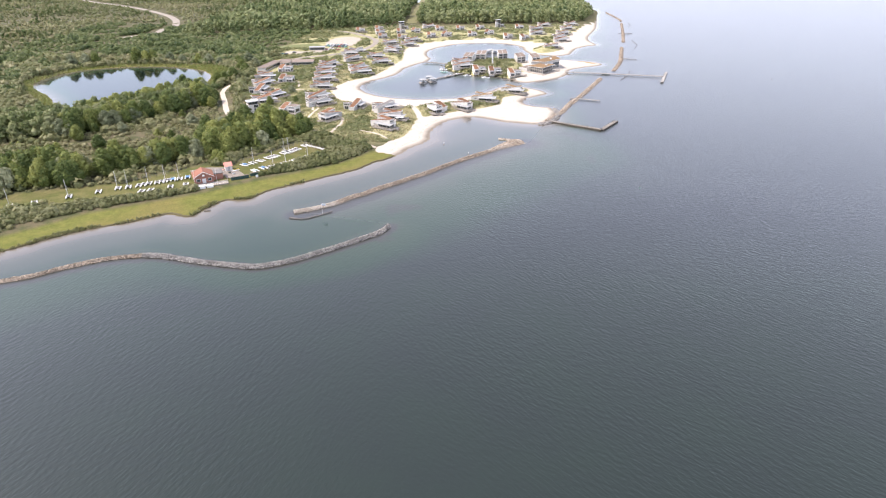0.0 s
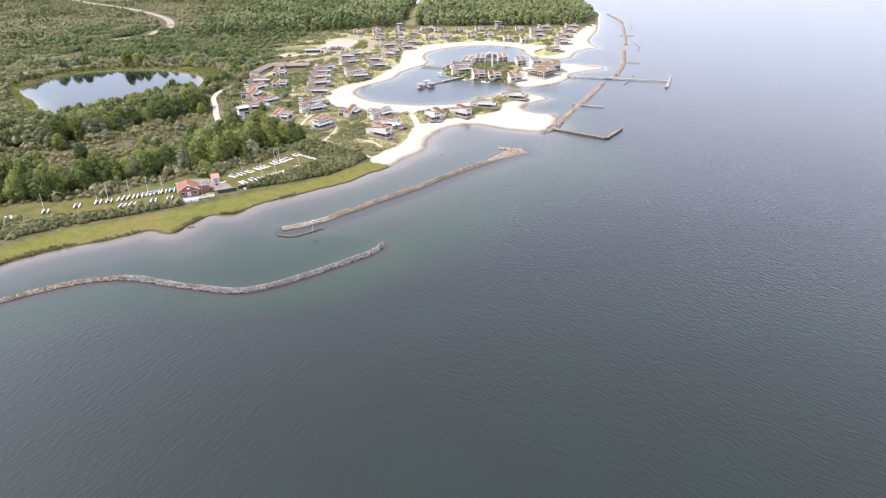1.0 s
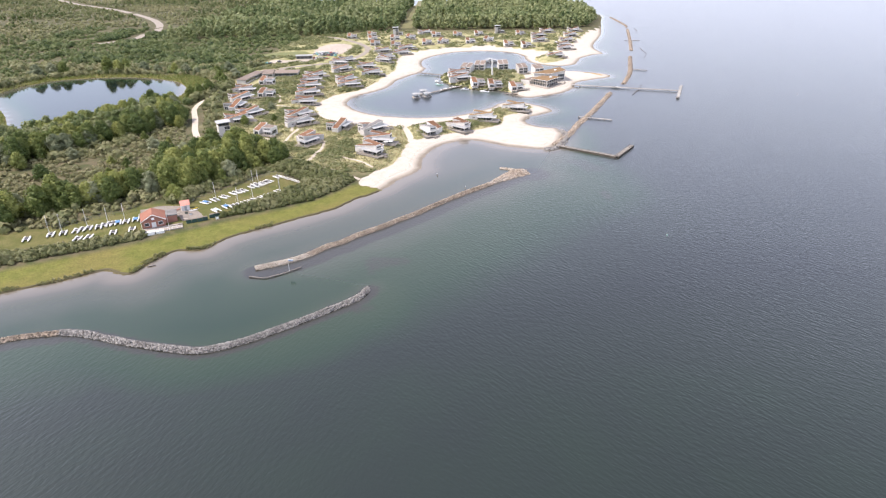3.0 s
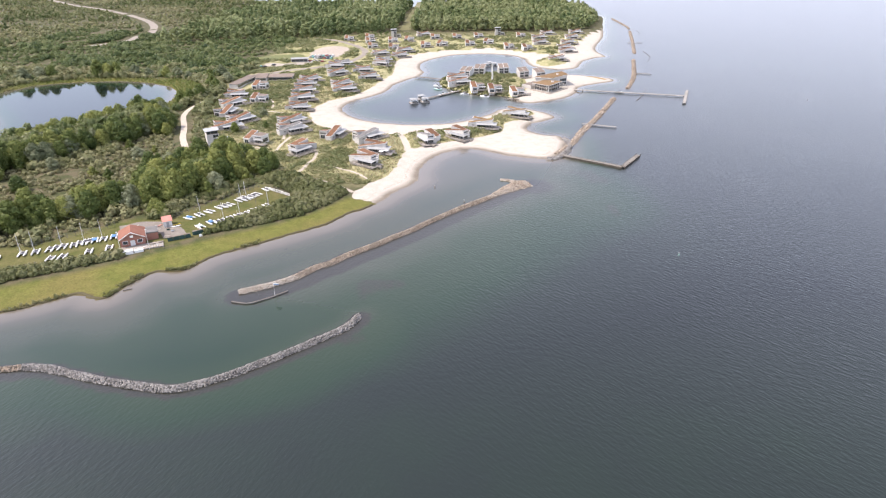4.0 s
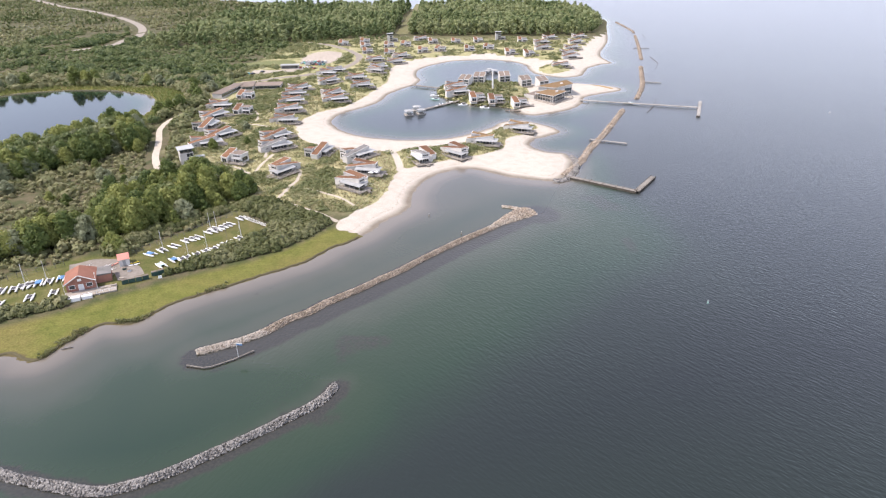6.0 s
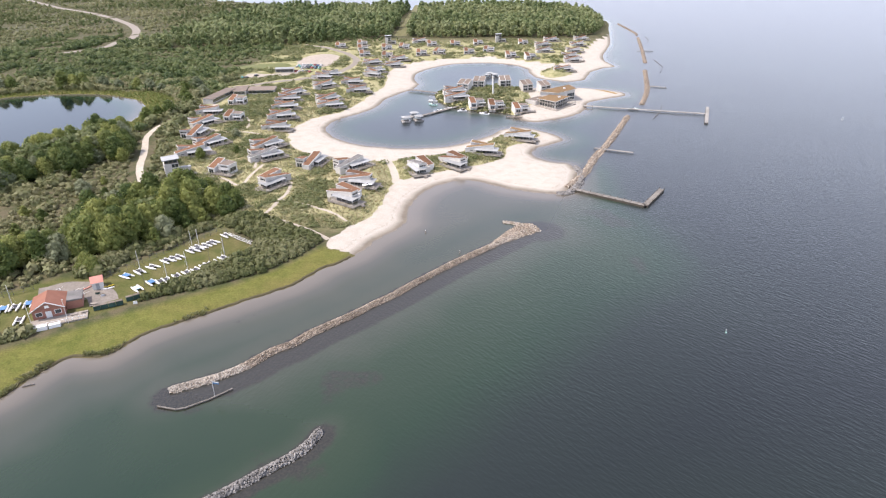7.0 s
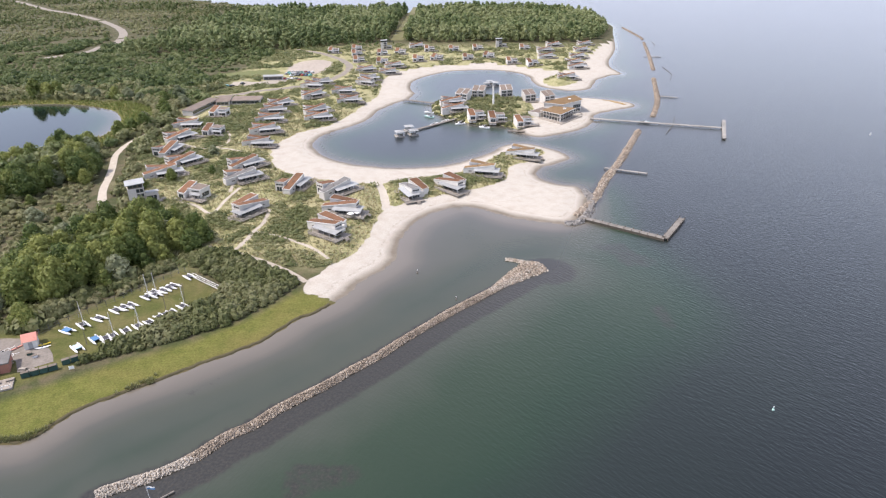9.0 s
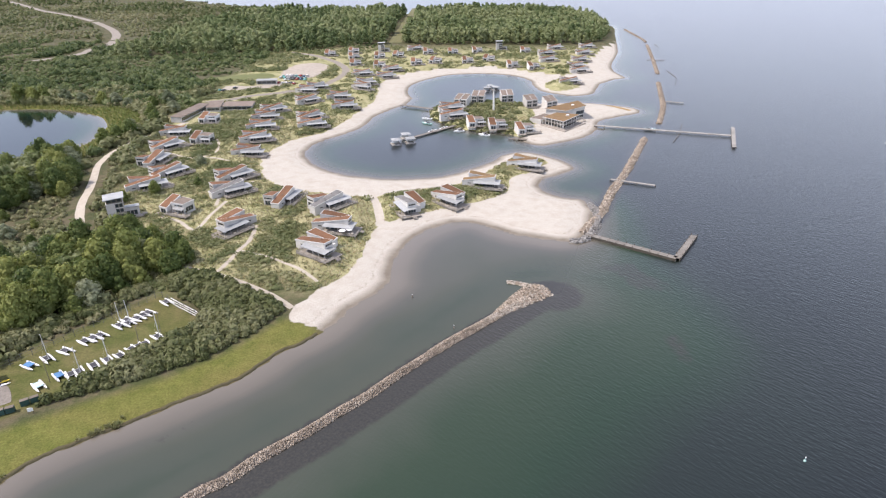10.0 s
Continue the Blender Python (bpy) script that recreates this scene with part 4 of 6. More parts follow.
def villa(name, m, roof, label, flip=False, second=None, walls=CLAD):
    """Two long wedge wings side by side, the front one high at one end and the rear one high at the other, with a veranda along the front."""
    root = thing(name, m, label, "house", "holiday houses")
    L, h0, h1 = 15.2, 2.6, 5.1
    foot = [(-L, -1.9), (0, -1.9), (0, 2.1), (-L, 1.7)]
    t1 = lambda x, y: h0 + (h1 - h0) * (x + L) / L
    slab(root, foot, t1, roof, walls)
    foot2 = [(-12.8, 1.75), (-2.4, 4.3), (-3.2, 7.6), (-12.8, 6.3)]
    t2 = lambda x, y: 4.9 - 2.1 * (x + 12.8) / 10.4
    slab(root, foot2, t2, second or roof, walls)
    bm = B()
    prism(bm, [(-4.4, 2.12), (-0.6, 2.12), (-1.0, 4.6), (-3.0, 4.1)], low, lambda x, y: 2.5)
    part("link", bm, CLAD, root)
    # high ends: small square windows over a glazed ground floor
    panes(root, (0, -1.5), (0, 1.7), 3.6, 4.3, 3)
    panes(root, (0, -1.6), (0, 1.8), 0.5, 2.5, 3)
    panes(root, (-12.8, 5.9), (-12.8, 2.2), 3.3, 3.95, 3)
    panes(root, (-12.8, 5.6), (-12.8, 3.0), 0.5, 2.5, 2)
    # glazed long side under the canopy, solid towards the low end
    panes(root, (-9.4, -1.9), (-0.3, -1.9), 0.45, 2.3, 5)
    panes(root, (-12.6, -1.9), (-11.0, -1.9), 1.3, 1.75, 1)
    canopy(root, -9.8, 2.6, -4.6, -1.95, 3.0, 2.55)
    bm = B()
    prism(bm, [(0.12, -1.9), (2.6, -1.9), (2.6, 1.2), (0.12, 1.2)], lambda x, y: 2.72, lambda x, y: 2.9)
    part("canopy", bm, ZINC, root)
    veranda(root, -10.4, 4.2, -6.2, -1.98)
    bm = B()
    box(bm, 0.1, 4.2, -1.96, 2.6, 0.15, 0.39, None, 0.03)
    part("deck", bm, DECK, root)
    for k in range(3):
        bm = B()
        box(bm, 4.2, 4.9, -1.4, 0.4, -0.04 - 0.2 * k, 0.15 - 0.2 * k, pose(0.3 * k, 0, 0))
        part("step", bm, DECK, root)
    for px, py in ((-4.0, 0.6), (-8.5, -0.5)):
        bm = B()
        z = t1(px, py)
        rod(bm, (px, py, z), (px, py, z + 0.7), 0.14, 0.14)
        rod(bm, (px, py, z + 0.66), (px, py, z + 0.76), 0.22, 0.2)
        part("flue", bm, POST, root)
    for tx in (2.6, -1.5, -5.2, -8.2):
        terrace_set(root, tx, -5.3)
    if flip:
        mirrored(root)
    return root


def twin(name, m, roof, label):
    """Two blocks side by side with single-pitch roofs and a terrace."""
    root = thing(name, m, label, "house", "holiday houses")
    f1 = [(-5.6, -4.4), (-1.5, -4.8), (-1.5, 3.8), (-5.6, 3.8)]
    t1 = lambda x, y: 2.9 + (y + 4.8) * 0.30
    slab(root, f1, t1, roof, WHITE)
    f2 = [(-1.3, -2.2), (4.6, -1.6), (4.6, 4.6), (-1.3, 4.6)]
    t2 = lambda x, y: 4.4 - (x + 1.3) * 0.05
    slab(root, f2, t2, BROWNROOF, WHITE)
    panes(root, (-4.9, -4.46), (-2.0, -4.76), 0.4, 2.3, 2)
    panes(root, (0.3, -2.04), (4.2, -1.64), 3.1, 3.6, 3)
    panes(root, (0.3, -2.04), (4.2, -1.64), 0.4, 2.2, 3)
    panes(root, (4.6, -0.6), (4.6, 3.6), 0.5, 2.4, 3)
    canopy(root, 0.2, 5.6, -3.9, -2.0, 2.7, 2.45)
    veranda(root, -1.3, 8.4, -5.6, -2.25)
    bm = B()
    box(bm, -6.4, -1.3, -7.0, -4.85, 0.1, 0.36, None, 0.03)
    part("platform", bm, DECK, root)
    for px in (-6.1, -4.0, -1.8):
        bm = B()
        rod(bm, (px, -6.8, -3.2), (px, -6.8, 0.9), 0.13, 0.12, 6)
        part("pile", bm, POST, root)
    terrace_set(root, 6.6, -4.2)
    terrace_set(root, 2.6, -4.8)
    return root


def tower_house(name, m, label):
    root = thing(name, m, label, "house", "holiday houses")
    f = [(-3.2, -3.2), (3.2, -3.2), (3.2, 3.2), (-3.2, 3.2)]
    bm = B()
    prism(bm, f, low, lambda x, y: 6.9)
    part("wall", bm, CLAD, root)
    bm = B()
    prism(bm, inset(f, 0.35), lambda x, y: 6.9, lambda x, y: 8.8)
    part("lantern_room", bm, POST, root, "dark timber top storey with wide windows")
    for a, b in (((-2.7, -2.85), (2.7, -2.85)), ((2.85, -2.7), (2.85, 2.7)), ((-2.85, 2.7), (-2.85, -2.7))):
        panes(root, a, b, 7.3, 8.6, 3)
    bm = B()
    prism(bm, [(-3.8, -3.8), (3.8, -3.8), (3.8, 3.8), (-3.8, 3.8)], lambda x, y: 8.8 + x * 0.05, lambda x, y: 9.05 + x * 0.05)
    part("roof", bm, ZINC, root, "pale zinc flat roof")
    for z in (0.6, 2.9, 5.0):
        panes(root, (0.0, -3.2), (2.9, -3.2), z, z + 1.6, 2)
        panes(root, (3.2, -2.9), (3.2, -1.8), z, z + 1.6, 1)
    bm = B()
    box(bm, 0.0, 3.6, -4.4, -3.2, 2.5, 2.7)
    box(bm, 0.0, 3.6, -4.45, -4.38, 2.7, 3.5)
    part("balcony", bm, DECK, root)
    f2 = [(3.2, -1.6), (8.4, -1.6), (8.4, 3.4), (3.2, 3.4)]
    wing(root, f2, lambda x, y: 3.9 - (y + 1.6) * 0.16, ZINC)
    panes(root, (3.6, -1.6), (7.6, -1.6), 0.5, 2.4, 3)
    veranda(root, 3.7, 9.4, -4.6, -1.7)
    return root


def island_house(name, m, label):
    """Two tall narrow blocks with steep single-pitch roofs, on piles over the bank."""
    root = thing(name, m, label, "house", "island houses")
    for k, (x0, x1, d) in enumerate(((-4.4, -0.2, 0.0), (0.2, 4.4, 1.2))):
        f = [(x0, -4.2 + d), (x1, -4.2 + d), (x1, 3.6 + d), (x0, 3.6 + d)]
        t = lambda x, y, d=d: 5.0 + 2.4 * (y + 4.2 - d) / 7.8
        slab(root, f, t, BROWNROOF)
        panes(root, (x0 + 0.5, -4.2 + d), (x1 - 0.5, -4.2 + d), 0.5, 2.4, 2)
        panes(root, (x0 + 0.5, -4.2 + d), (x1 - 0.5, -4.2 + d), 3.1, 4.4, 2)
    veranda(root, -4.6, 4.6, -6.4, -4.3)
    for x in (-4, 0, 4):
        bm = B()
        rod(bm, (x, -6.0, -3.5), (x, -6.0, 0.2), 0.16, 0.16)
        part("pile", bm, POST, root)
    return root


V_RED = "grey timber holiday house with two wedge-shaped red sedum roofs"
V_GREY = "grey timber holiday house with wedge-shaped dark grey roofs"
V_OCHRE = "white holiday house with wedge-shaped ochre sedum roofs above the beach"
T_RED = "pale holiday house of two blocks with red single-pitch roofs"


def at(x, y, rot):
    g = [height(x + dx, y + dy) for dx in (-5, 0, 5) for dy in (-5, 0, 5)]
    return pose(x, y, max(0.5, sorted(g)[4]) + 0.35, 0, 0, rot)


VILLAS = [(-135.0, 469.4, 84, 0), (-117.8, 449.7, 54, 0), (-118.3, 428.2, 32, 0), (-84.0, 443.4, 50, 0), (-79.2, 423.1, 40, 1), (-55.7, 414.7, 76, 0), (-32.7, 407.0, 48, 1),
          (-73.7, 375.7, -124, 3), (-24.9, 378.8, -12, 0), (-29.6, 356.7, -36, 0), (-1.7, 397.9, -65, 4), (18.3, 407.3, -44, 0), (35.7, 428.4, -12, 2), (59.2, 456.7, -18, 2),
          (-139.2, 516.7, 7, 0), (-136.0, 493.1, 55, 0), (-97.0, 576.6, 37, 0), (-95.8, 554.8, 10, 0), (-92.5, 530.5, 14, 0), (-88.8, 503.9, 21, 0), (-86.6, 480.7, 3, 0),
          (-68.6, 557.0, 41, 0), (-62.9, 536.9, 18, 0), (-84.9, 633.0, -8, 0), (-78.9, 602.8, 39, 0), (-56.7, 610.6, 6, 0), (-49.2, 584.9, 11, 0), (-44.7, 643.0, -28, 0),
          (123, 672, 14, 0), (24, 577, 18, 0), (25, 555, 16, 0), (-80, 648, 20, 1)]
VILLAS_FAR = [(-50, 701, 20, 0), (-44, 667, 14, 1), (-27, 729, 22, 0), (-30, 701, 18, 0), (180, 872, 25, 0), (166, 822, 22, 0), (154, 782, 20, 0), (144, 750, 18, 0),
              (142, 726, 17, 0), (126, 815, 20, 0), (121, 773, 20, 0), (142, 856, 22, 0), (-10, 853, 24, 0)]
TWINS = [(-99, 398, -22), (-135, 545, -10), (-124, 500, -8), (33, 538, 10), (46, 533, 5), (62, 525, 12), (-101, 811, 0), (-79, 829, 0), (-75, 796, 10),
         (-68, 753, 5), (-49, 796, 0), (-45, 747, 0), (-31, 806, -10), (-1, 824, 5), (-11, 758, 0), (7, 765, -20), (25, 824, 0), (51, 835, 5), (102, 835, 0),
         (97, 738, 10), (79, 750, 5), (59, 777, -15), (38, 771, 0)]
V_FLIP = "grey timber holiday house with red sedum wedge roofs and broad deck"
V_MIX = "white holiday house with one grey and one red roof"
protos = {}
HOUSES = []
for x, y, rot, kind in VILLAS + VILLAS_FAR:
    if kind in protos:
        copy_thing(protos[kind], at(x, y, rot))
    else:
        protos[kind] = villa("holiday_house", at(x, y, rot), (SEDUM, SLATE, OCHRE, SEDUM, SLATE)[kind], (V_RED, V_GREY, V_OCHRE, V_FLIP, V_MIX)[kind],
                             kind == 3, SEDUM if kind in (1, 4) else None, WHITE if kind in (2, 4) else CLAD)
    c, s = math.cos(radians(rot)), math.sin(radians(rot))
    side = -1.5 if kind == 3 else 1.5
    for along in (-11, -3):
        HOUSES.append((x + along * c - side * s, y + along * s + side * c, 7.0))
first = None
for x, y, rot in TWINS:
    if first is None:
        first = twin("holiday_house", at(x, y, rot), SEDUM, T_RED)
    else:
        copy_thing(first, at(x, y, rot))
    HOUSES.append((x, y, 7.5))
tall = tower_house("tower_house", at(-121, 391, 28), "grey timber tower house with glazed top storey and zinc roof")
for x, y, rot in ((-51, 837, 0), (75, 851, 0)):
    copy_thing(tall, at(x, y, rot))
HOUSES += [(-119, 393, 7.5), (-51, 837, 6), (75, 851, 6)]
isl = None
for x, y, rot in ((26, 590, -25), (38, 599, -15), (58, 599, 5), (74, 592, 15), (87, 588, 20)):
    if isl is None:
        isl = island_house("island_house", at(x, y, rot), "tall grey timber twin house with steep brown roofs")
    else:
        copy_thing(isl, at(x, y, rot))
    HOUSES.append((x, y, 6))


def restaurant():
    base = max(0.5, height(89, 545)) + 0.3
    root = thing("beach_restaurant", pose(89, 549, base), "large two-storey beach restaurant with ochre-red wedge roofs and glass front", "restaurant")
    roof1 = [(-14, -6), (-3, -20), (10.5, -2), (-3, 6)]
    roof2 = [(-10.5, 13.5), (2.5, 1.8), (17.5, 11), (15, 27)]
    t1 = lambda x, y: 4.9 - (y + 6) * 0.02 + (x + 3) * 0.025
    t2 = lambda x, y: 5.45 + 0.085 * (x + 10)
    for roof, top, deep in ((roof1, t1, 1.5), (roof2, t2, 1.1)):
        foot = inset(roof, deep)
        bm = B()
        prism(bm, foot, low, lambda x, y: top(x, y) - 0.2)
        part("wall", bm, CLAD, root)
        bm = B()
        prism(bm, roof, lambda x, y: top(x, y) - 0.32, top)
        part("fascia", bm, COPING, root, "pale roof edge")
        bm = B()
        prism(bm, inset(roof, 0.35), lambda x, y: top(x, y) - 0.1, lambda x, y: top(x, y) + 0.1)
        part("roof", bm, OCHRE, root)
    # two storeys of glass on both lake fronts, with the balcony between them
    w, so, e, no = (Vector(q) for q in inset(roof1, 1.5))
    for p, q, bays in ((w, so, 6), (so, e, 7)):
        a, b = p.lerp(q, 0.04), p.lerp(q, 0.96)
        panes(root, a, b, 0.3, 2.1, bays)
        panes(root, a, b, 2.75, 4.35, bays)
    w2, s2, e2, n2 = (Vector(q) for q in inset(roof2, 1.1))
    panes(root, s2.lerp(e2, 0.55), s2.lerp(e2, 0.97), 2.6, 4.9, 4)
    panes(root, s2.lerp(e2, 0.45), s2.lerp(e2, 0.97), 0.3, 2.1, 4)
    panes(root, e2.lerp(n2, 0.05), e2.lerp(n2, 0.6), 3.2, 5.6, 4)
    front = [(-13.6, -5.4), (-3.0, -19.4), (11.4, -2.4)]
    bm = B()
    prism(bm, front + [tuple(e), tuple(so), tuple(w)], lambda x, y: 2.3, lambda x, y: 2.55)
    part("balcony", bm, DECK, root)
    bm = B()
    prism(bm, [(-15.5, -7.0), (-3.0, -24.0), (14.5, -3.0), tuple(e), tuple(so), tuple(w)], lambda x, y: -0.9, lambda x, y: 0.12)
    part("terrace", bm, DECK, root)
    for (ax, ay), (bx, by) in zip(front[:-1], front[1:]):
        ln = math.hypot(bx - ax, by - ay)
        turn = pose(ax, ay, 0, 0, 0, math.degrees(math.atan2(by - ay, bx - ax)))
        for i in range(7):
            bm = B()
            box(bm, ln * i / 7, ln * i / 7 + 0.22, -0.11, 0.11, -1, 4.7, turn)
            part("post", bm, CLAD, root)
        bm = B()
        for z in (2.95, 3.25, 3.6):
            box(bm, 0, ln, -0.04, 0.04, z - 0.09, z, turn)
        for i in range(int(ln / 0.8)):
            box(bm, i * 0.8, i * 0.8 + 0.07, -0.05, 0.05, 2.5, 3.55, turn)
        part("railing", bm, RAIL, root)
    # stair and raking struts on the beach side
    for k in range(8):
        bm = B()
        box(bm, 12.0 + k * 0.45, 12.5 + k * 0.45, 1.0, 3.2, 2.2 - k * 0.3, 2.3 - k * 0.3)
        part("step", bm, DECK, root)
    for x, y, z in ((2, -5, 4.9), (9, 15, 6.6)):
        bm = B()
        box(bm, x - 0.9, x + 0.9, y - 0.7, y + 0.7, z - 0.2, z + 1.0, None, 0.08)
        part("roof_vent", bm, GELCOAT, root, "white rooftop air unit")
    for i in range(6):
        terrace_set(root, -1.6 + i * 2.6, -20.0 + i * 3.1)
    bm = B()
    prism(bm, [(-21, 0), (-14.5, -5), (-4.5, 5.4), (-10, 12)], low, lambda x, y: 2.6)
    part("annexe", bm, CLAD, root, "low grey rear wing")
    bm = B()
    prism(bm, [(-20.4, 0), (-14.5, -4.4), (-5.2, 5.3), (-10, 11.2)], lambda x, y: 2.58, lambda x, y: 2.72)
    part("annexe_roof", bm, BROWNROOF, root)
    HOUSES.append((91, 550, 19))


restaurant()


def long_shed(x, y, rot, ln, wd, h, roof, bays, label):
    root = thing("long_shed", at(x, y, rot), label, "shed")
    f = [(-ln / 2, -wd / 2), (ln / 2, -wd / 2), (ln / 2, wd / 2), (-ln / 2, wd / 2)]
    wing(root, f, lambda px, py: h + (py + wd / 2) * 0.04, roof)
    panes(root, (-ln / 2 + 0.6, -wd / 2), (ln / 2 - 0.6, -wd / 2), 0.3, h - 0.5, bays)
    HOUSES.append((x, y, ln / 2 + 1))


long_shed(-153.5, 563, 82, 38, 7, 2.7, BROWNROOF, 12, "long low grey timber shed with a row of dark doors")
long_shed(-143.5, 581, 8, 9, 16, 2.5, BROWNROOF, 3, "low grey timber service building")
long_shed(-128.5, 584.5, 4, 20, 12, 2.5, BROWNROOF, 6, "low service building with a flat brown roof")
long_shed(-130, 668, 8, 16, 6, 3.0, ZINC, 4, "small dark building with a zinc roof beside the car park")


def lookout():
    z = height(47, 575)
    root = thing("lookout_mast", pose(47, 575, z), "tall tapered white mast among the island shrubs", "mast")
    bm = B()
    rod(bm, (0, 0, -1), (-0.5, 0, 13.2), 0.75, 0.5, 12)
    part("shaft", bm, WHITE, root)
    bm = B()
    rod(bm, (-0.5, 0, 13.2), (-0.5, 0, 13.5), 0.62, 0.55, 12)
    part("cap", bm, ZINC, root)


lookout()


def pavilion(x, y, label):
    root = thing("floating_pavilion", pose(x, y, 0, 0, 0, 18), label, "pavilion", "floating pavilions")
    bm = B()
    box(bm, -2.8, 2.8, -2.8, 2.8, -0.3, 0.7, None, 0.08)
    part("pontoon", bm, PIER, root)
    for dx in (-2.3, 2.3):
        for dy in (-2.3, 2.3):
            bm = B()
            box(bm, dx - 0.08, dx + 0.08, dy - 0.08, dy + 0.08, 0.7, 3.1)
            part("post", bm, WHITE, root)
    bm = B()
    vs = [bm.verts.new(p) for p in ((-2.8, -2.8, 3.1), (2.8, -2.8, 3.1), (2.8, 2.8, 3.1), (-2.8, 2.8, 3.1), (0, 0, 3.9))]
    for i in range(4):
        bm.faces.new((vs[i], vs[(i + 1) % 4], vs[4]))
    bm.faces.new(vs[3::-1])
    part("roof", bm, ZINC, root, "pale zinc pyramid roof")
    bm = B()
    box(bm, -1.9, 1.9, 1.9, 2.1, 0.7, 2.9)
    box(bm, 2.0, 2.15, -1.9, 1.9, 0.7, 1.6)
    part("screen", bm, GELCOAT, root)
    return root


pav = pavilion(-15, 504, "small floating pavilion with white posts and pale roof")
for x, y in ((-7, 507), (-10, 516), (48, 650), (55, 652), (51, 658)):
    copy_thing(pav, pose(x, y, 0, 0, 0, 18))


def motor_boat(m, hull_mat, label):
    root = thing("motor_boat", m, label, "boat", "moored boats")
    bm = B()
    st = [(-3.4, 1.15, 0.0), (-1.5, 1.25, 0.0), (0.8, 1.15, 0.1), (2.4, 0.7, 0.25), (3.4, 0.06, 0.45)]
    rings = []
    for x, w, up in st:
        rings.append([bm.verts.new(p) for p in ((x, 0, -0.35 + up), (x, w * 0.75, -0.15 + up), (x, w, 0.75 + up * 0.5), (x, -w, 0.75 + up * 0.5), (x, -w * 0.75, -0.15 + up))])
    for a, b in zip(rings[:-1], rings[1:]):
        for i in range(5):
            bm.faces.new((a[i], a[(i + 1) % 5], b[(i + 1) % 5], b[i]))
    bm.faces.new(rings[0]), bm.faces.new(rings[-1][::-1])
    part("hull", bm, hull_mat, root)
    bm = B()
    box(bm, -2.6, 0.2, -0.8, 0.8, 0.75, 0.85, None, 0.03)
    part("cockpit", bm, NET, root, "dark open cockpit")
    bm = B()
    prism(bm, [(0.0, -0.85), (1.9, -0.5), (1.9, 0.5), (0.0, 0.85)], lambda x, y: 0.7, lambda x, y: 1.5 - x * 0.3)
    part("cabin", bm, GELCOAT, root)
    bm = B()
    prism(bm, [(0.05, -0.8), (0.6, -0.72), (0.6, 0.72), (0.05, 0.8)], lambda x, y: 1.4, lambda x, y: 1.95 - x * 0.5)
    part("windscreen", bm, GLASS, root)
    return root


mb = motor_boat(pose(22, 531, 0, 0, 0, 200), GELCOAT, "white open motor boat moored in the lagoon")
copy_thing(mb, pose(37, 522.5, 0, 0, 0, 160))
copy_thing(mb, pose(6, 531, 0, 0, 0, 48))
copy_thing(mb, pose(13, 538, 0, 0, 0, 48))
mb2 = motor_boat(pose(2, 550, 0, 0, 0, 150), BUOYGREEN, "white and green motor boat moored beside the dock")
copy_thing(mb, pose(2, 562, 0, 0, 0, 170))
copy_thing(mb2, pose(141, 534, 0, 0, 0, -18))


# ---- car park ----
def car(m, paint, label):
    root = thing("car", m, label, "car", "parked cars")
    prof = [(-2.15, 0.35), (2.15, 0.35), (2.2, 0.75), (1.2, 0.92), (-1.9, 0.95), (-2.2, 0.8)]
    bm = B()
    lo = [bm.verts.new((x, -0.87, z)) for x, z in prof]
    hi = [bm.verts.new((x, 0.87, z)) for x, z in prof]
    bm.faces.new(lo), bm.faces.new(hi[::-1])
    for i in range(len(prof)):
        bm.faces.new((lo[i], hi[i], hi[(i + 1) % len(prof)], lo[(i + 1) % len(prof)]))
    part("body", bm, paint, root)
    bm = B()
    prof2 = [(1.25, 0.9), (0.5, 1.42), (-1.4, 1.45), (-1.95, 0.92)]
    lo = [bm.verts.new((x, -0.8 + (z - 0.9) * 0.25, z)) for x, z in prof2]
    hi = [bm.verts.new((x, 0.8 - (z - 0.9) * 0.25, z)) for x, z in prof2]
    bm.faces.new(lo), bm.faces.new(hi[::-1])
    for i in range(4):
        bm.faces.new((lo[i], hi[i], hi[(i + 1) % 4], lo[(i + 1) % 4]))
    part("window_band", bm, GLASS, root)
    bm = B()
    box(bm, -1.4, 0.5, -0.66, 0.66, 1.42, 1.5, None, 0.03)
    part("roof", bm, paint, root)
    for x in (-1.35, 1.35):
        for y in (-0.8, 0.8):
            bm = B()
            rod(bm, (x, y - 0.1, 0.32), (x, y + 0.1, 0.32), 0.32, 0.32, 12)
            part("wheel", bm, RUBBER, root)
    return root


car_names = ("white", "silver grey", "black", "red", "dark blue", "teal")
cars = [car(pose(-118 + k * 3.2, 681, height(-118 + k * 3.2, 681) + 0.12, 0, 0, 80), PAINTS[k], car_names[k] + " car parked on the sandy car park") for k in range(6)]
rnd = random.Random(5)
for k in range(22):
    row, col = divmod(k, 8)
    x, y = -124 + col * 3.1 + rnd.uniform(-0.5, 0.5), (699, 690, 671)[row] + col * (-0.6) + rnd.uniform(-1.2, 1.2)
    copy_thing(cars[rnd.randrange(6)], pose(x, y, height(x, y) + 0.12, 0, 0, 80 + rnd.uniform(-6, 6)))
for x, y in ((-160, 641), (-157, 642), (-150, 648)):
    copy_thing(cars[rnd.randrange(6)], pose(x, y, height(x, y) + 0.12, 0, 0, 60))


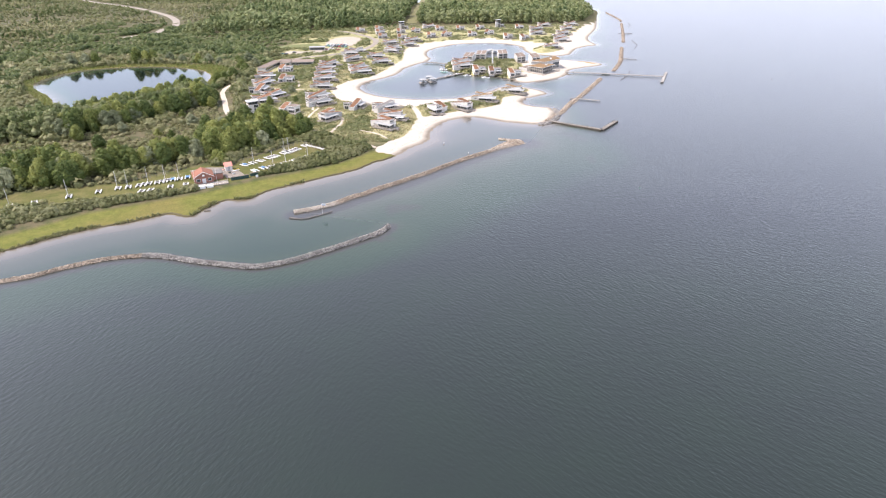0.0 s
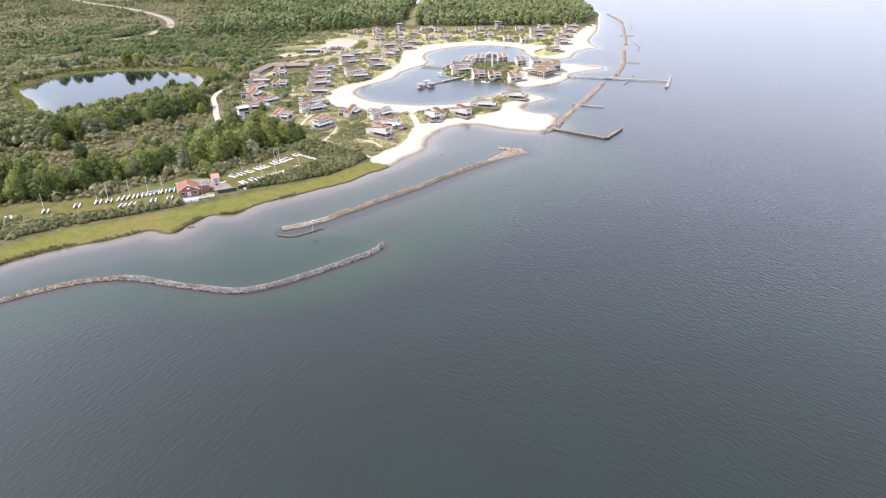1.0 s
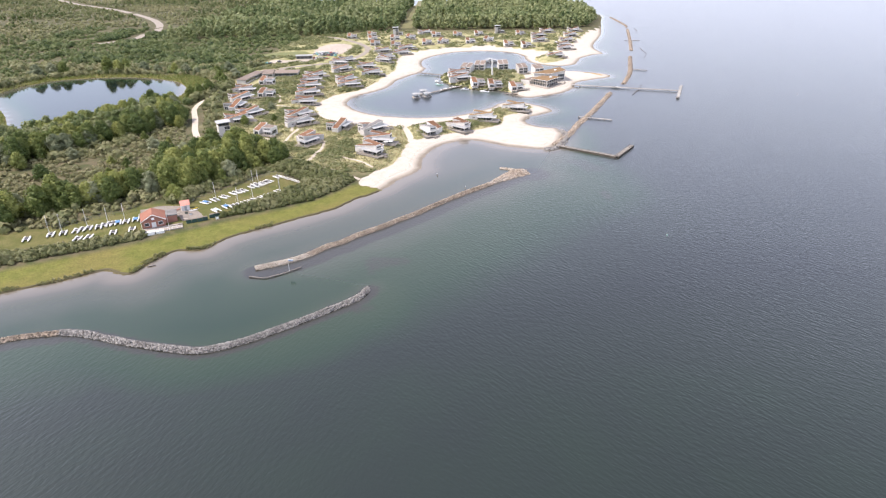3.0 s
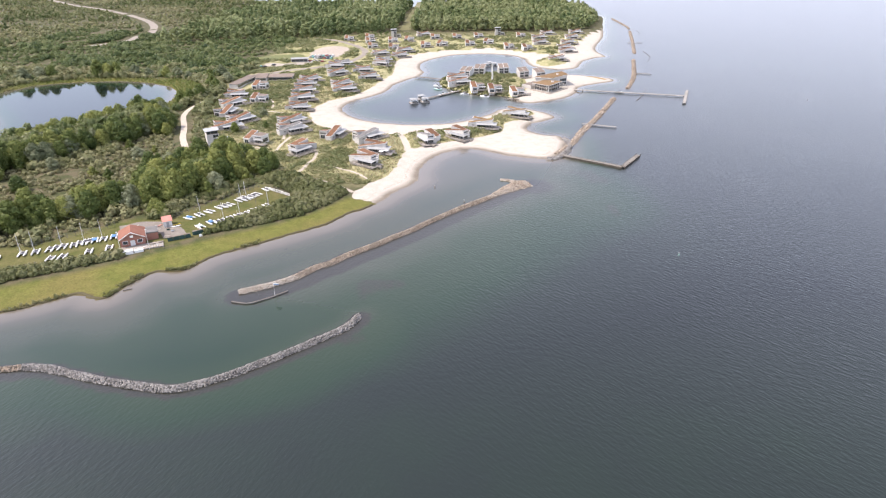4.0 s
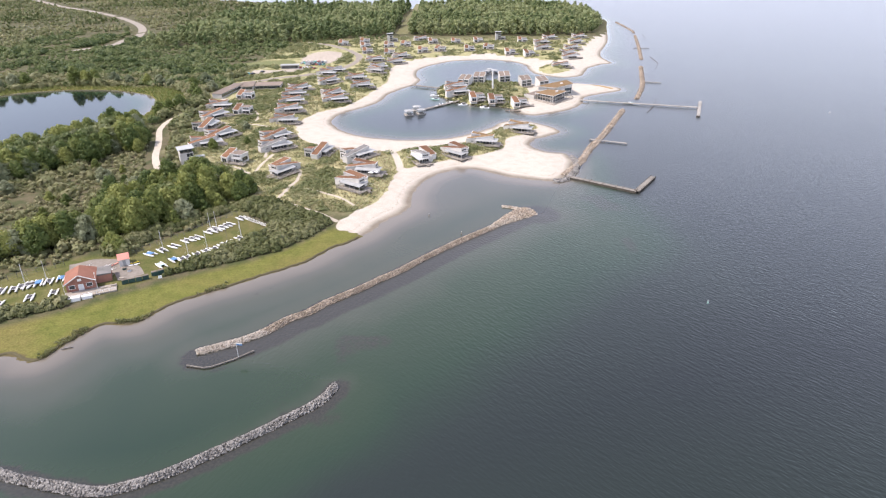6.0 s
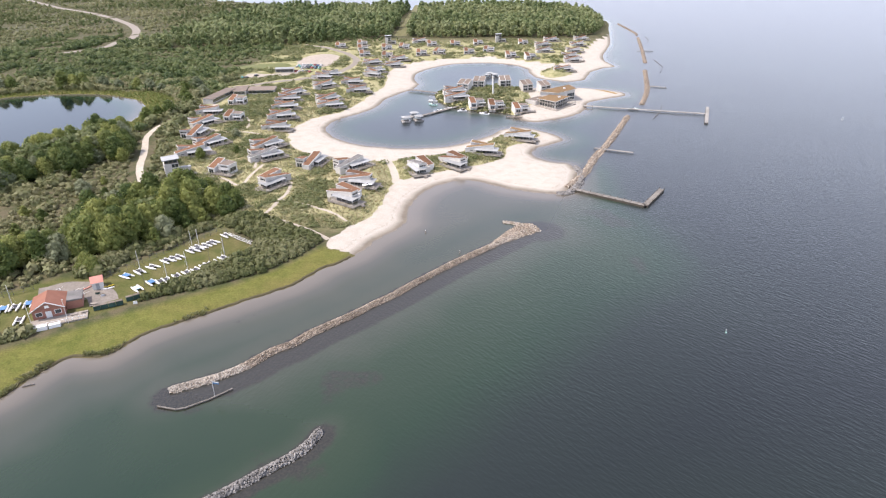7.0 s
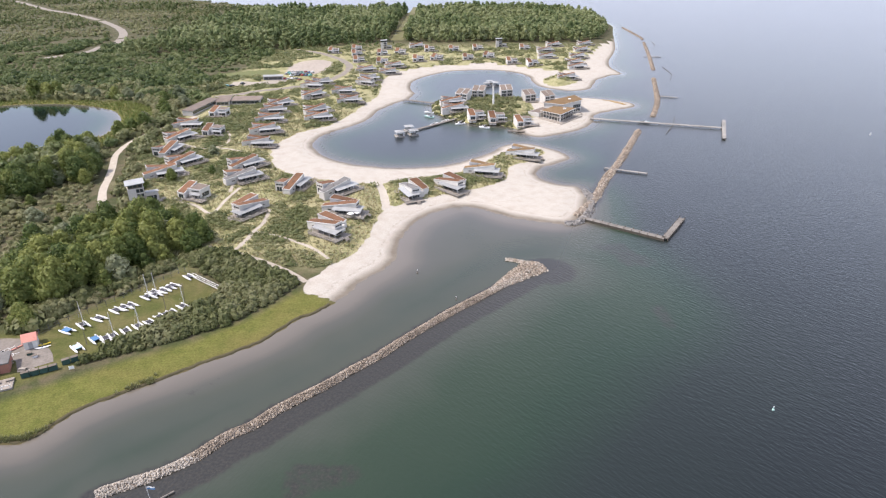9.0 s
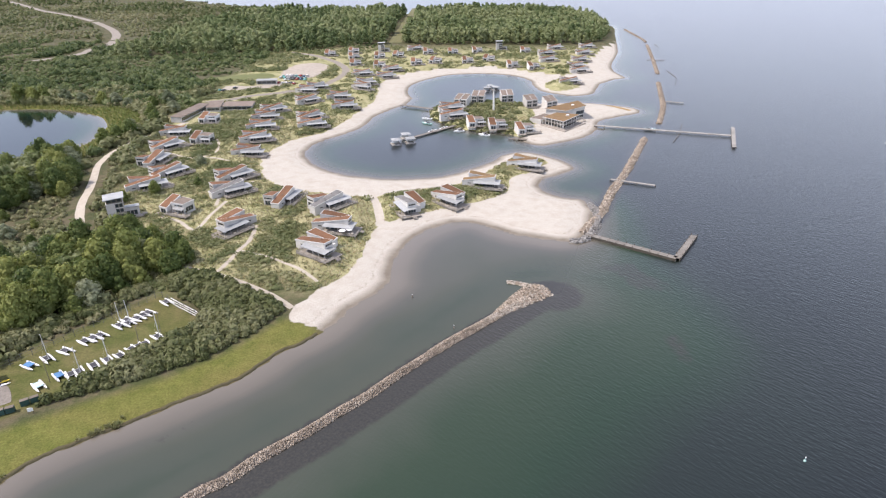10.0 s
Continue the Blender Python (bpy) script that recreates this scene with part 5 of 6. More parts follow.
# ---- sailing club ----
def ring_hull(bm, y, ln=5.2):
    st = [(-ln / 2, 0.2, 0.28), (-ln / 4, 0.31, 0.1), (ln / 6, 0.3, 0.05), (ln / 3, 0.22, 0.1), (ln / 2, 0.04, 0.42)]
    rings = []
    for x, w, b in st:
        rings.append([bm.verts.new(p) for p in ((x, y, b), (x, y + w, b + 0.2), (x, y + w * 0.8, 0.62), (x, y - w * 0.8, 0.62), (x, y - w, b + 0.2))])
    for a, b in zip(rings[:-1], rings[1:]):
        for i in range(5):
            bm.faces.new((a[i], a[(i + 1) % 5], b[(i + 1) % 5], b[i]))
    bm.faces.new(rings[0]), bm.faces.new(rings[-1][::-1])


def catamaran(m, mast, cover, label):
    root = thing("catamaran", m, label, "boat", "beached catamarans")
    for y in (-0.95, 0.95):
        bm = B()
        ring_hull(bm, y)
        part("hull", bm, GELCOAT, root)
    for x in (-1.5, 0.7):
        bm = B()
        rod(bm, (x, -1.2, 0.72), (x, 1.2, 0.72), 0.06)
        part("crossbeam", bm, ALU, root)
    bm = B()
    box(bm, -1.4, 0.6, -0.7, 0.7, 0.66, 0.71) if not cover else box(bm, -1.6, 0.9, -0.9, 0.9, 0.62, 0.86, None, 0.1)
    part("cover" if cover else "trampoline", bm, cover or NET, root)
    if mast:
        bm = B()
        rod(bm, (0.7, 0, 0.7), (0.4, 0, 8.6), 0.11, 0.08)
        part("mast", bm, ALU, root)
        for y in (-1.1, 1.1):
            bm = B()
            rod(bm, (-0.4, y, 0.7), (0.46, 0, 6.8), 0.012, 0.012, 4)
            part("stay", bm, ALU, root)
    return root


def spot(x, y, rot, dz=0.0):
    return pose(x, y, height(x, y) + dz, 0, 0, rot)


PLAIN = "white catamaran with black trampoline on the grass"
RIGGED = "white catamaran with raised mast on the grass"
cats = [catamaran(spot(-90, 305, -30), False, None, PLAIN), catamaran(spot(-84, 313, -30), True, None, RIGGED),
        catamaran(spot(-92, 286, -40), False, AQUA, "white catamaran under a pale blue cover"), catamaran(spot(-89, 290, -40), False, BLUE, "white catamaran under a blue tarpaulin")]
for x, y, rot, k in ((-96, 297, -32, 1), (-93, 300.5, -28, 0), (-87, 308, -31, 0), (-82, 314.3, -30, 1), (-80.5, 317, -29, 0), (-78.5, 320, -32, 0), (-75.5, 326, -30, 0),
                     (-99, 294, -30, 3), (-86, 293, -42, 1), (-83.5, 295.5, -38, 0), (-81, 298, -42, 1), (-78.5, 300, -42, 0), (-76.5, 303, -38, 0), (-74, 305.5, -40, 0),
                     (-72, 309, -35, 1), (-140, 265.5, -75, 0), (-136.5, 268, -72, 1), (-133, 269, -75, 0), (-130, 271.5, -78, 1), (-127.3, 273, -75, 3), (-124.5, 274, -72, 1),
                     (-121.5, 276, -75, 3), (-144, 263.5, -70, 1), (-148, 262, -72, 1), (-155, 258, -70, 0), (-165, 252, -65, 1), (-176, 245, -65, 0), (-184, 241, -65, 1),
                     (-88.4, 306.7, -27, 0), (-83, 315.8, -34, 0), (-79.4, 318.6, -27, 0), (-87.5, 291.7, -44, 0), (-75.3, 304.2, -36, 0), (-131.5, 270.5, -75, 0), (-128.7, 272.2, -76, 0), (-138.4, 266.8, -74, 0), (-136, 258.5, -80, 0), (-132.5, 260, -80, 0), (-125, 264, -80, 0), (-119, 267, -80, 0)):
    to_hedge = 1.3 if x > -90 and y < 310 and y - x < 382 else 0
    copy_thing(cats[k], spot(x + to_hedge, y - to_hedge, rot + 7 * math.sin(x * 3.1)))


def fence(pts, label):
    root = thing("wire_fence", pose(0, 0, 0), label, "fence")
    line = np.array(pts, float)
    seg = np.r_[0, np.cumsum(np.linalg.norm(np.diff(line, axis=0), axis=1))]
    prev = None
    for s in np.arange(0, seg[-1] + 0.1, 2.8):
        x, y = np.interp(s, seg, line[:, 0]), np.interp(s, seg, line[:, 1])
        z = height(x, y)
        bm = B()
        rod(bm, (x, y, z - 0.3), (x, y, z + 2.1), 0.07, 0.07, 6)
        part("post", bm, WIRE, root)
        if prev:
            for h in (0.5, 1.2, 1.95):
                bm = B()
                rod(bm, (prev[0], prev[1], prev[2] + h), (x, y, z + h), 0.035, None, 4)
                part("wire", bm, WIRE, root)
        prev = (x, y, z)


fence([(-106, 292), (-79, 330), (-60.5, 317)], "galvanised wire fence behind the boat park")
fence([(-150, 267), (-131, 281), (-125, 285)], "galvanised wire fence behind the boat park")


def spar_rack():
    root = thing("spar_rack", spot(-70, 324, -36), "long white spars laid side by side on the ground", "spars")
    for k in range(3):
        bm = B()
        rod(bm, (-8 + k * 0.3, k * 0.8 - 0.8, 0.35), (8.5, k * 0.75 - 0.8, 0.35), 0.12, 0.09)
        part("spar", bm, GELCOAT, root)
    for x in (-6, 0, 6):
        bm = B()
        box(bm, x - 0.1, x + 0.1, -1.2, 1.2, 0, 0.2)
        part("bearer", bm, POST, root)


spar_rack()


def lone_pole(x, y, h, mat, label):
    root = thing("lamp_post" if mat is POST else "bare_mast", spot(x, y, 0), label, "pole")
    bm = B()
    rod(bm, (0, 0, -0.3), (0.1, 0, h), 0.09, 0.06)
    part("shaft", bm, mat, root)
    bm = B()
    box(bm, -0.1, 0.5, -0.09, 0.09, h - 0.05, h + 0.08, None, 0.02)
    part("head", bm, mat, root)


for x, y in ((-74.5, 304), (-71.5, 311), (-90.5, 288)):
    lone_pole(x, y, 6.5, POST, "slim dark pole on the boat park grass")
for x, y in ((-113.6, 264.5), (-104.2, 266.8)):
    lone_pole(x, y, 8.0, WHITE, "tall white flagpole in front of the clubhouse")


def clubhouse():
    root = thing("clubhouse", spot(-113, 273.5, 25, 0.1), "brick and white sailing clubhouse with a red tiled hipped gable roof", "clubhouse")
    w, d2, h = 4.2, 4.6, 3.0
    bm = B()
    box(bm, -w, w, -d2, d2, -0.8, h)
    part("wall", bm, BRICK, root)
    bm = B()
    vs = [bm.verts.new(p) for p in ((-w - 0.5, -d2 - 0.7, h - 0.1), (w + 0.5, -d2 - 0.7, h - 0.1), (w + 0.5, d2 + 0.5, h - 0.1), (-w - 0.5, d2 + 0.5, h - 0.1), (0, -d2 - 0.7, h + 2.6), (0, d2 - 1.6, h + 2.6))]
    for f in ((1, 2, 5, 4), (2, 3, 5), (3, 0, 4, 5)):
        bm.faces.new([vs[i] for i in f])
    part("roof", bm, REDTILE, root)
    bm2 = B()
    tri = [(-w, h), (w, h), (0, h + 2.3)]
    a = [bm2.verts.new((x, -d2 - 0.12, z)) for x, z in tri]
    b = [bm2.verts.new((x, -d2 + 0.2, z)) for x, z in tri]
    bm2.faces.new(a), bm2.faces.new(b[::-1])
    for i in range(3):
        bm2.faces.new((a[i], b[i], b[(i + 1) % 3], a[(i + 1) % 3]))
    part("gable", bm2, BRICK, root)
    bm = B()
    box(bm, -0.55, 0.55, -d2 - 0.2, -d2 - 0.1, h + 0.35, h + 1.2)
    part("gable_window", bm, GELCOAT, root, "small white gable window")
    for sgn in (-1, 1):
        bm = B()
        ang = math.atan2(2.7, w + 0.5)
        box(bm, 0, math.hypot(2.7, w + 0.5), -0.06, 0.06, -0.1, 0.14, Matrix.Translation((sgn * (w + 0.5), -d2 - 0.76, h - 0.1)) @ Matrix.Rotation(math.pi if sgn > 0 else 0, 4, "Z") @ Matrix.Rotation(-ang, 4, "Y"))
        part("bargeboard", bm, GELCOAT, root, "white bargeboard")
    for x0 in (-3.4, 1.6):
        bm = B()
        box(bm, x0, x0 + 1.8, -d2 - 0.08, -d2 + 0.02, 0.9, 2.3)
        w1 = part("window", bm, GELCOAT, root)
        bm = B()
        box(bm, x0 + 0.12, x0 + 1.68, -d2 - 0.1, -d2 - 0.06, 1.02, 2.18)
        part("pane", bm, GLASS, w1)
    bm = B()
    box(bm, -0.8, 0.8, -d2 - 0.08, -d2 + 0.02, 0.0, 2.2)
    part("door", bm, GELCOAT, root, "white double door")
    bm = B()
    box(bm, w + 0.02, w + 4.6, -1.5, 4.0, -0.8, 2.6)
    part("annexe", bm, BRICK, root)
    bm = B()
    prism(bm, [(w + 0.55, -1.8), (w + 4.9, -1.8), (w + 4.9, 4.3), (w + 0.55, 4.3)], lambda x, y: 2.62, lambda x, y: 3.2 - (x - w) * 0.05)
    part("annexe_roof", bm, SLATE, root, "grey annexe roof")
    bm = B()
    box(bm, -w - 0.6, w + 6, -d2 - 5.0, -d2 - 0.15, -0.6, 0.12, None, 0.03)
    part("terrace", bm, DECK, root)
    for i in range(9):
        bm = B()
        x = -w - 0.4 + i * 1.8
        box(bm, x, x + 0.12, -d2 - 5.0, -d2 - 4.88, 0.1, 1.1)
        part("post", bm, GELCOAT, root)
    bm = B()
    box(bm, -w - 0.4, w + 5.8, -d2 - 5.0, -d2 - 4.92, 1.0, 1.1)
    part("rail", bm, GELCOAT, root, "white rail")
    bm = B()
    box(bm, -3.5, -0.2, -d2 - 6.6, -d2 - 5.1, -0.6, 0.9)
    box(bm, 0.2, 3.2, -d2 - 6.4, -d2 - 5.1, -0.6, 0.7)
    part("bench", bm, GELCOAT, root, "white slatted bench")


clubhouse()


def kiosk():
    root = thing("kiosk", spot(-105.5, 287.5, 28, 0.05), "small white kiosk with a salmon-pink gable roof", "kiosk")
    bm = B()
    box(bm, -1.6, 1.6, -1.9, 1.9, -0.3, 2.5)
    part("wall", bm, WHITE, root)
    bm = B()
    vs = [bm.verts.new(p) for p in ((-1.9, -2.2, 2.4), (1.9, -2.2, 2.4), (1.9, 2.2, 2.4), (-1.9, 2.2, 2.4), (-1.9, 0, 4.0), (1.9, 0, 4.0))]
    for f in ((0, 1, 5, 4), (2, 3, 4, 5), (1, 2, 5), (3, 0, 4), (3, 2, 1, 0)):
        bm.faces.new([vs[i] for i in f])
    part("roof", bm, SALMON, root)
    bm = B()
    box(bm, -0.5, 0.5, -1.96, -1.88, 0, 2.0)
    part("door", bm, ZINC, root)


kiosk()


def bin_screen(x, y, rot, n):
    root = thing("bin_screen", spot(x, y, rot), "dark green slatted storage boxes in a row by the yard", "storage")
    for k in range(n):
        bm = B()
        box(bm, k * 2.1, k * 2.1 + 1.95, -0.5, 0.5, 0, 1.5, None, 0.05)
        b = part("container", bm, GREENPAINT, root)
        bm = B()
        box(bm, k * 2.1 + 0.05, k * 2.1 + 1.9, -0.55, 0.55, 1.5, 1.6, None, 0.03)
        part("lid", bm, POST, b)


bin_screen(-100, 273.5, 28, 4)
bin_screen(-92.5, 279, 35, 2)


def sign_board():
    root = thing("sign_board", spot(-88.5, 276.5, 20), "small white blank board on two posts by the hedge", "sign")
    bm = B()
    box(bm, -0.6, 0.6, -0.04, 0.04, 0.6, 1.6, None, 0.01)
    part("board", bm, GELCOAT, root)
    for x in (-0.5, 0.5):
        bm = B()
        box(bm, x - 0.05, x + 0.05, -0.03, 0.07, -0.3, 0.62)
        part("post", bm, POST, root)


sign_board()


def picnic_table(m):
    root = thing("picnic_table", m, "weathered timber picnic table with two fixed benches", "table", "picnic tables")
    bm = B()
    box(bm, -0.95, 0.95, -0.38, 0.38, 0.70, 0.76, None, 0.01)
    part("tabletop", bm, DECK, root)
    for y in (-0.75, 0.75):
        bm = B()
        box(bm, -0.95, 0.95, y - 0.14, y + 0.14, 0.42, 0.47, None, 0.01)
        part("bench", bm, DECK, root)
    for x in (-0.7, 0.7):
        bm = B()
        box(bm, x - 0.05, x + 0.05, -0.85, 0.85, 0.34, 0.42)
        box(bm, x - 0.04, x + 0.04, -0.45, -0.35, 0, 0.7)
        box(bm, x - 0.04, x + 0.04, 0.35, 0.45, 0, 0.7)
        part("trestle", bm, POST, root)
    return root


tables = [(-104.5, 270.5, 20), (-102, 272, 28), (-101.5, 276.5, 5), (-99, 276, 40), (-106.5, 279, 60)]
table = picnic_table(spot(*tables[0]))
for q in tables[1:]:
    copy_thing(table, spot(*q))


def kayak(x, y, rot, z, mat, label):
    root = thing("kayak", spot(x, y, rot, z), label, "kayak", "stored kayaks")
    bm = B()
    st = [(-2.0, 0.04, 0.25), (-1.2, 0.27, 0.05), (0, 0.33, 0.0), (1.2, 0.27, 0.05), (2.0, 0.04, 0.25)]
    rings = [[bm.verts.new(p) for p in ((sx, 0, b), (sx, w, b + 0.14), (sx, w * 0.6, 0.36), (sx, -w * 0.6, 0.36), (sx, -w, b + 0.14))] for sx, w, b in st]
    for a, b in zip(rings[:-1], rings[1:]):
        for i in range(5):
            bm.faces.new((a[i], a[(i + 1) % 5], b[(i + 1) % 5], b[i]))
    bm.faces.new(rings[0]), bm.faces.new(rings[-1][::-1])
    part("hull", bm, mat, root)
    bm = B()
    rod(bm, (-0.1, 0, 0.34), (-0.1, 0, 0.39), 0.26, 0.22, 10)
    part("cockpit", bm, NET, root)


kayak(-102.5, 287.5, 30, 0.05, YELLOW, "yellow kayak lying beside the kiosk")
kayak(-101.8, 286.3, 26, 0.05, GELCOAT, "white kayak lying beside the kiosk")
kayak(-108.6, 286.0, 60, 0.05, SALMON, "faded red kayak lying behind the kiosk")


def trailer(x, y, rot):
    root = thing("boat_trailer", spot(x, y, rot), "grey launching trailer parked in the club yard", "trailer")
    bm = B()
    for yy in (-0.6, 0.6):
        box(bm, -1.6, 1.2, yy - 0.05, yy + 0.05, 0.42, 0.5)
    for xx in (-1.5, -0.2, 1.1):
        box(bm, xx - 0.05, xx + 0.05, -0.65, 0.65, 0.43, 0.49)
    box(bm, 1.2, 2.6, -0.04, 0.04, 0.42, 0.5)
    part("chassis", bm, ALU, root)
    for yy in (-0.8, 0.8):
        bm = B()
        rod(bm, (-0.3, yy - 0.08, 0.28), (-0.3, yy + 0.08, 0.28), 0.28, 0.28, 12)
        part("wheel", bm, RUBBER, root)


for x, y, rot in ((-108.5, 282, 40), (-110.8, 284.2, 60), (-117, 284, 80)):
    trailer(x, y, rot)


def cool_box(x, y, rot, mat, label):
    root = thing("storage_crate", spot(x, y, rot), label, "crate")
    bm = B()
    box(bm, -0.6, 0.6, -0.4, 0.4, 0, 0.7, None, 0.05)
    part("body", bm, mat, root)
    bm = B()
    box(bm, -0.64, 0.64, -0.44, 0.44, 0.7, 0.78, None, 0.03)
    part("lid", bm, POST, root)


cool_box(-103.6, 283.2, 20, GREENPAINT, "dark green lidded crate in the yard")
cool_box(-101.6, 282.2, 35, GELCOAT, "white lidded crate in the yard")
cool_box(-111.8, 281.2, 10, BLUE, "blue lidded crate behind the clubhouse")


def parasol(x, y, z, mat, label):
    root = thing("parasol", pose(x, y, z), label, "parasol", "terrace parasols")
    bm = B()
    rod(bm, (0, 0, 0), (0, 0, 2.3), 0.04, 0.03, 6)
    part("pole", bm, ALU, root)
    bm = B()
    rod(bm, (0, 0, 1.95), (0, 0, 2.45), 1.4, 0.05, 8)
    part("canopy", bm, mat, root)


for x, y in ((-27.2, 373.2), (-24.6, 374.6)):
    parasol(x, y, height(x, y) + 0.6, GELCOAT, "white parasol on a house terrace")

# ---- plants ----
def leaf_shell(rs, n, rx, ry, rz, size, centre=(0, 0, 0), low_cut=-0.35):
    """Small tilted leaf clumps on an uneven shell."""
    d = rs.normal(size=(n * 2, 3))
    d /= np.linalg.norm(d, axis=1)[:, None]
    d = d[d[:, 2] > low_cut][:n]
    n = len(d)
    r = 0.78 + 0.34 * rs.rand(n, 1)
    p = d * r * (rx, ry, rz) + centre
    t1 = np.cross(d, rs.normal(size=(n, 3)))
    t1 /= np.linalg.norm(t1, axis=1)[:, None] + 1e-6
    t2 = np.cross(d, t1) + d * rs.normal(scale=0.3, size=(n, 1))
    s = size * (0.6 + 0.8 * rs.rand(n, 1))
    v = np.stack([p - t1 * s * 0.6 - t2 * s * 0.4, p + t1 * s * 0.6 - t2 * s * 0.35, p + t2 * s * 0.75 + d * s * 0.3], 1).reshape(-1, 3)
    return v, np.arange(n * 3).reshape(-1, 3)


ICO = bmesh.new()
bmesh.ops.create_icosphere(ICO, subdivisions=2, radius=1.0)
ICO.verts.ensure_lookup_table()
ICO_V, ICO_F = np.array([v.co for v in ICO.verts]), np.array([[v.index for v in f.verts] for f in ICO.faces])
ICO.free()
ICO1 = bmesh.new()
bmesh.ops.create_icosphere(ICO1, subdivisions=1, radius=1.0)
ICO1.verts.ensure_lookup_table()
ICO1_V, ICO1_F = np.array([v.co for v in ICO1.verts]), np.array([[v.index for v in f.verts] for f in ICO1.faces])
ICO1.free()


def blob(rs, rx, ry, rz, centre, coarse=False):
    v, f = (ICO1_V, ICO1_F) if coarse else (ICO_V, ICO_F)
    return v * (0.8 + 0.3 * rs.rand(len(v), 1)) * (rx, ry, rz) * 0.86 + centre, f


def merge(pieces):
    V, F, k = [], [], 0
    for v, f in pieces:
        V.append(v)
        F.append(f + k)
        k += len(v)
    return np.concatenate(V), np.concatenate(F)


def crown_shape(seed, h, spread, tiers, leaf, per, coarse=False, base=0.3, taper=0.55):
    """A crown of many overlapping clumps between base*h and h."""
    rs = np.random.RandomState(seed)
    out = []
    for k in range(tiers):
        f = (k + 0.5) / tiers
        z = h * (base + (1 - base) * f * 0.92)
        reach = spread * (math.sin(math.pi * min(1, 0.18 + f * 0.85)) ** 0.7) * (1 - taper * f * f)
        a, rr = k * 2.4 + rs.rand(), reach * (0.35 + 0.45 * rs.rand())
        c = np.array((math.cos(a) * rr, math.sin(a) * rr, z))
        r = spread * (0.42 + 0.2 * rs.rand()) * (1 - 0.35 * f)
        out.append(blob(rs, r, r, r * 0.85, c, coarse))
        out.append(leaf_shell(rs, per, r * 1.12, r * 1.12, r * 0.98, leaf, c, -0.7))
    return merge(out)


def tree_proto(name, seed, h, spread, tiers, leaf, per, mat, label, base=0.3, taper=0.55):
    root = thing(name, pose(0, 0, 0), label, "tree", "trees by the sailing club and pond")
    bm = B()
    rod(bm, (0, 0, -0.5), (0.1, 0.05, h * 0.45), 0.22 * h / 10, 0.13 * h / 10, 7)
    rod(bm, (0.1, 0.05, h * 0.45), (0.0, 0.15, h * 0.85), 0.13 * h / 10, 0.03, 6)
    rs = random.Random(seed)
    for k in range(6):
        a, z = k * 2.4, h * (0.25 + 0.09 * k)
        rod(bm, (0.05, 0.05, z), (math.cos(a) * spread * 0.6, math.sin(a) * spread * 0.6, z + h * 0.16), 0.07 * h / 10, 0.025, 5)
    part("trunk", bm, BARK, root)
    v, f = crown_shape(seed, h, spread, tiers, leaf, per, True, base, taper)
    c = new("crown", raw_mesh("crown", v, f, mat))
    c.parent = root
    return root


def scatter(name, templates, xs, ys, zs, sc, mat, label, category, tone):
    """Many plants joined into one object."""
    rs = np.random.RandomState(len(xs))
    order = rs.randint(0, len(templates), len(xs))
    rot = rs.rand(len(xs)) * math.tau
    V, F, T, k = [], [], [], 0
    for t, (tv, tf) in enumerate(templates):
        pick = np.where(order == t)[0]
        if not len(pick):
            continue
        c, s = np.cos(rot[pick])[:, None], np.sin(rot[pick])[:, None]
        sx = sc[pick][:, None]
        v = np.stack([(tv[:, 0] * c - tv[:, 1] * s) * sx + xs[pick][:, None], (tv[:, 0] * s + tv[:, 1] * c) * sx + ys[pick][:, None],
                      tv[:, 2] * sx * (0.85 + 0.3 * rs.rand(len(pick), 1)) + zs[pick][:, None]], -1)
        f = tf[None] + (np.arange(len(pick)) * len(tv))[:, None, None] + k
        V.append(v.reshape(-1, 3))
        F.append(f.reshape(-1, 3))
        T.append(np.repeat(tone[pick], len(tv)))
        k += len(pick) * len(tv)
    ob = new(name, raw_mesh(name, np.concatenate(V), np.concatenate(F), mat, False, tone=np.concatenate(T)))
    return tagged(ob, label, category, kind="stuff")


def grid_points(x0, x1, y0, y1, step, seed):
    rs = np.random.RandomState(seed)
    gx, gy = np.meshgrid(np.arange(x0, x1, step), np.arange(y0, y1, step))
    return (gx + (rs.rand(*gx.shape) - 0.5) * step * 0.95).ravel(), (gy + (rs.rand(*gy.shape) - 0.5) * step * 0.95).ravel(), rs


ROADS = [([(-150, 545), (-160, 515), (-167, 490), (-165, 465), (-154, 435), (-142, 402), (-130, 380), (-118, 368)], 5.8), (ACCESS, 6),
         (COUNTRY, 12), ([(-116, 690), (-110, 712), (-110, 738), (-113, 764)], 19),
         ([(-160, 650), (-141, 651), (-126, 660), (-113, 674)], 8), ([(-185, 690), (-165, 700), (-138, 708)], 18), ([(-42, 915), (-40, 1020), (-37, 1145), (-33, 1400)], 11), ([(-122, 282), (-113, 286), (-104, 284), (-99, 278)], 6)]


def clear_of(x, y, path_gap=1.0, house_gap=0.0):
    ok = np.ones(x.shape, bool)
    for pts, gap in ROADS:
        ok &= seg_distance(x, y, np.array(pts, float)) > gap
    for pts, wd in PATHS:
        ok &= seg_distance(x, y, curve(pts, 3)) > wd / 2 + path_gap
    for hx, hy, r in HOUSES:
        ok &= (x - hx) ** 2 + (y - hy) ** 2 > (r + house_gap) ** 2
    ok &= inside_distance(x, y, BOAT_PARK) < 0
    return ok


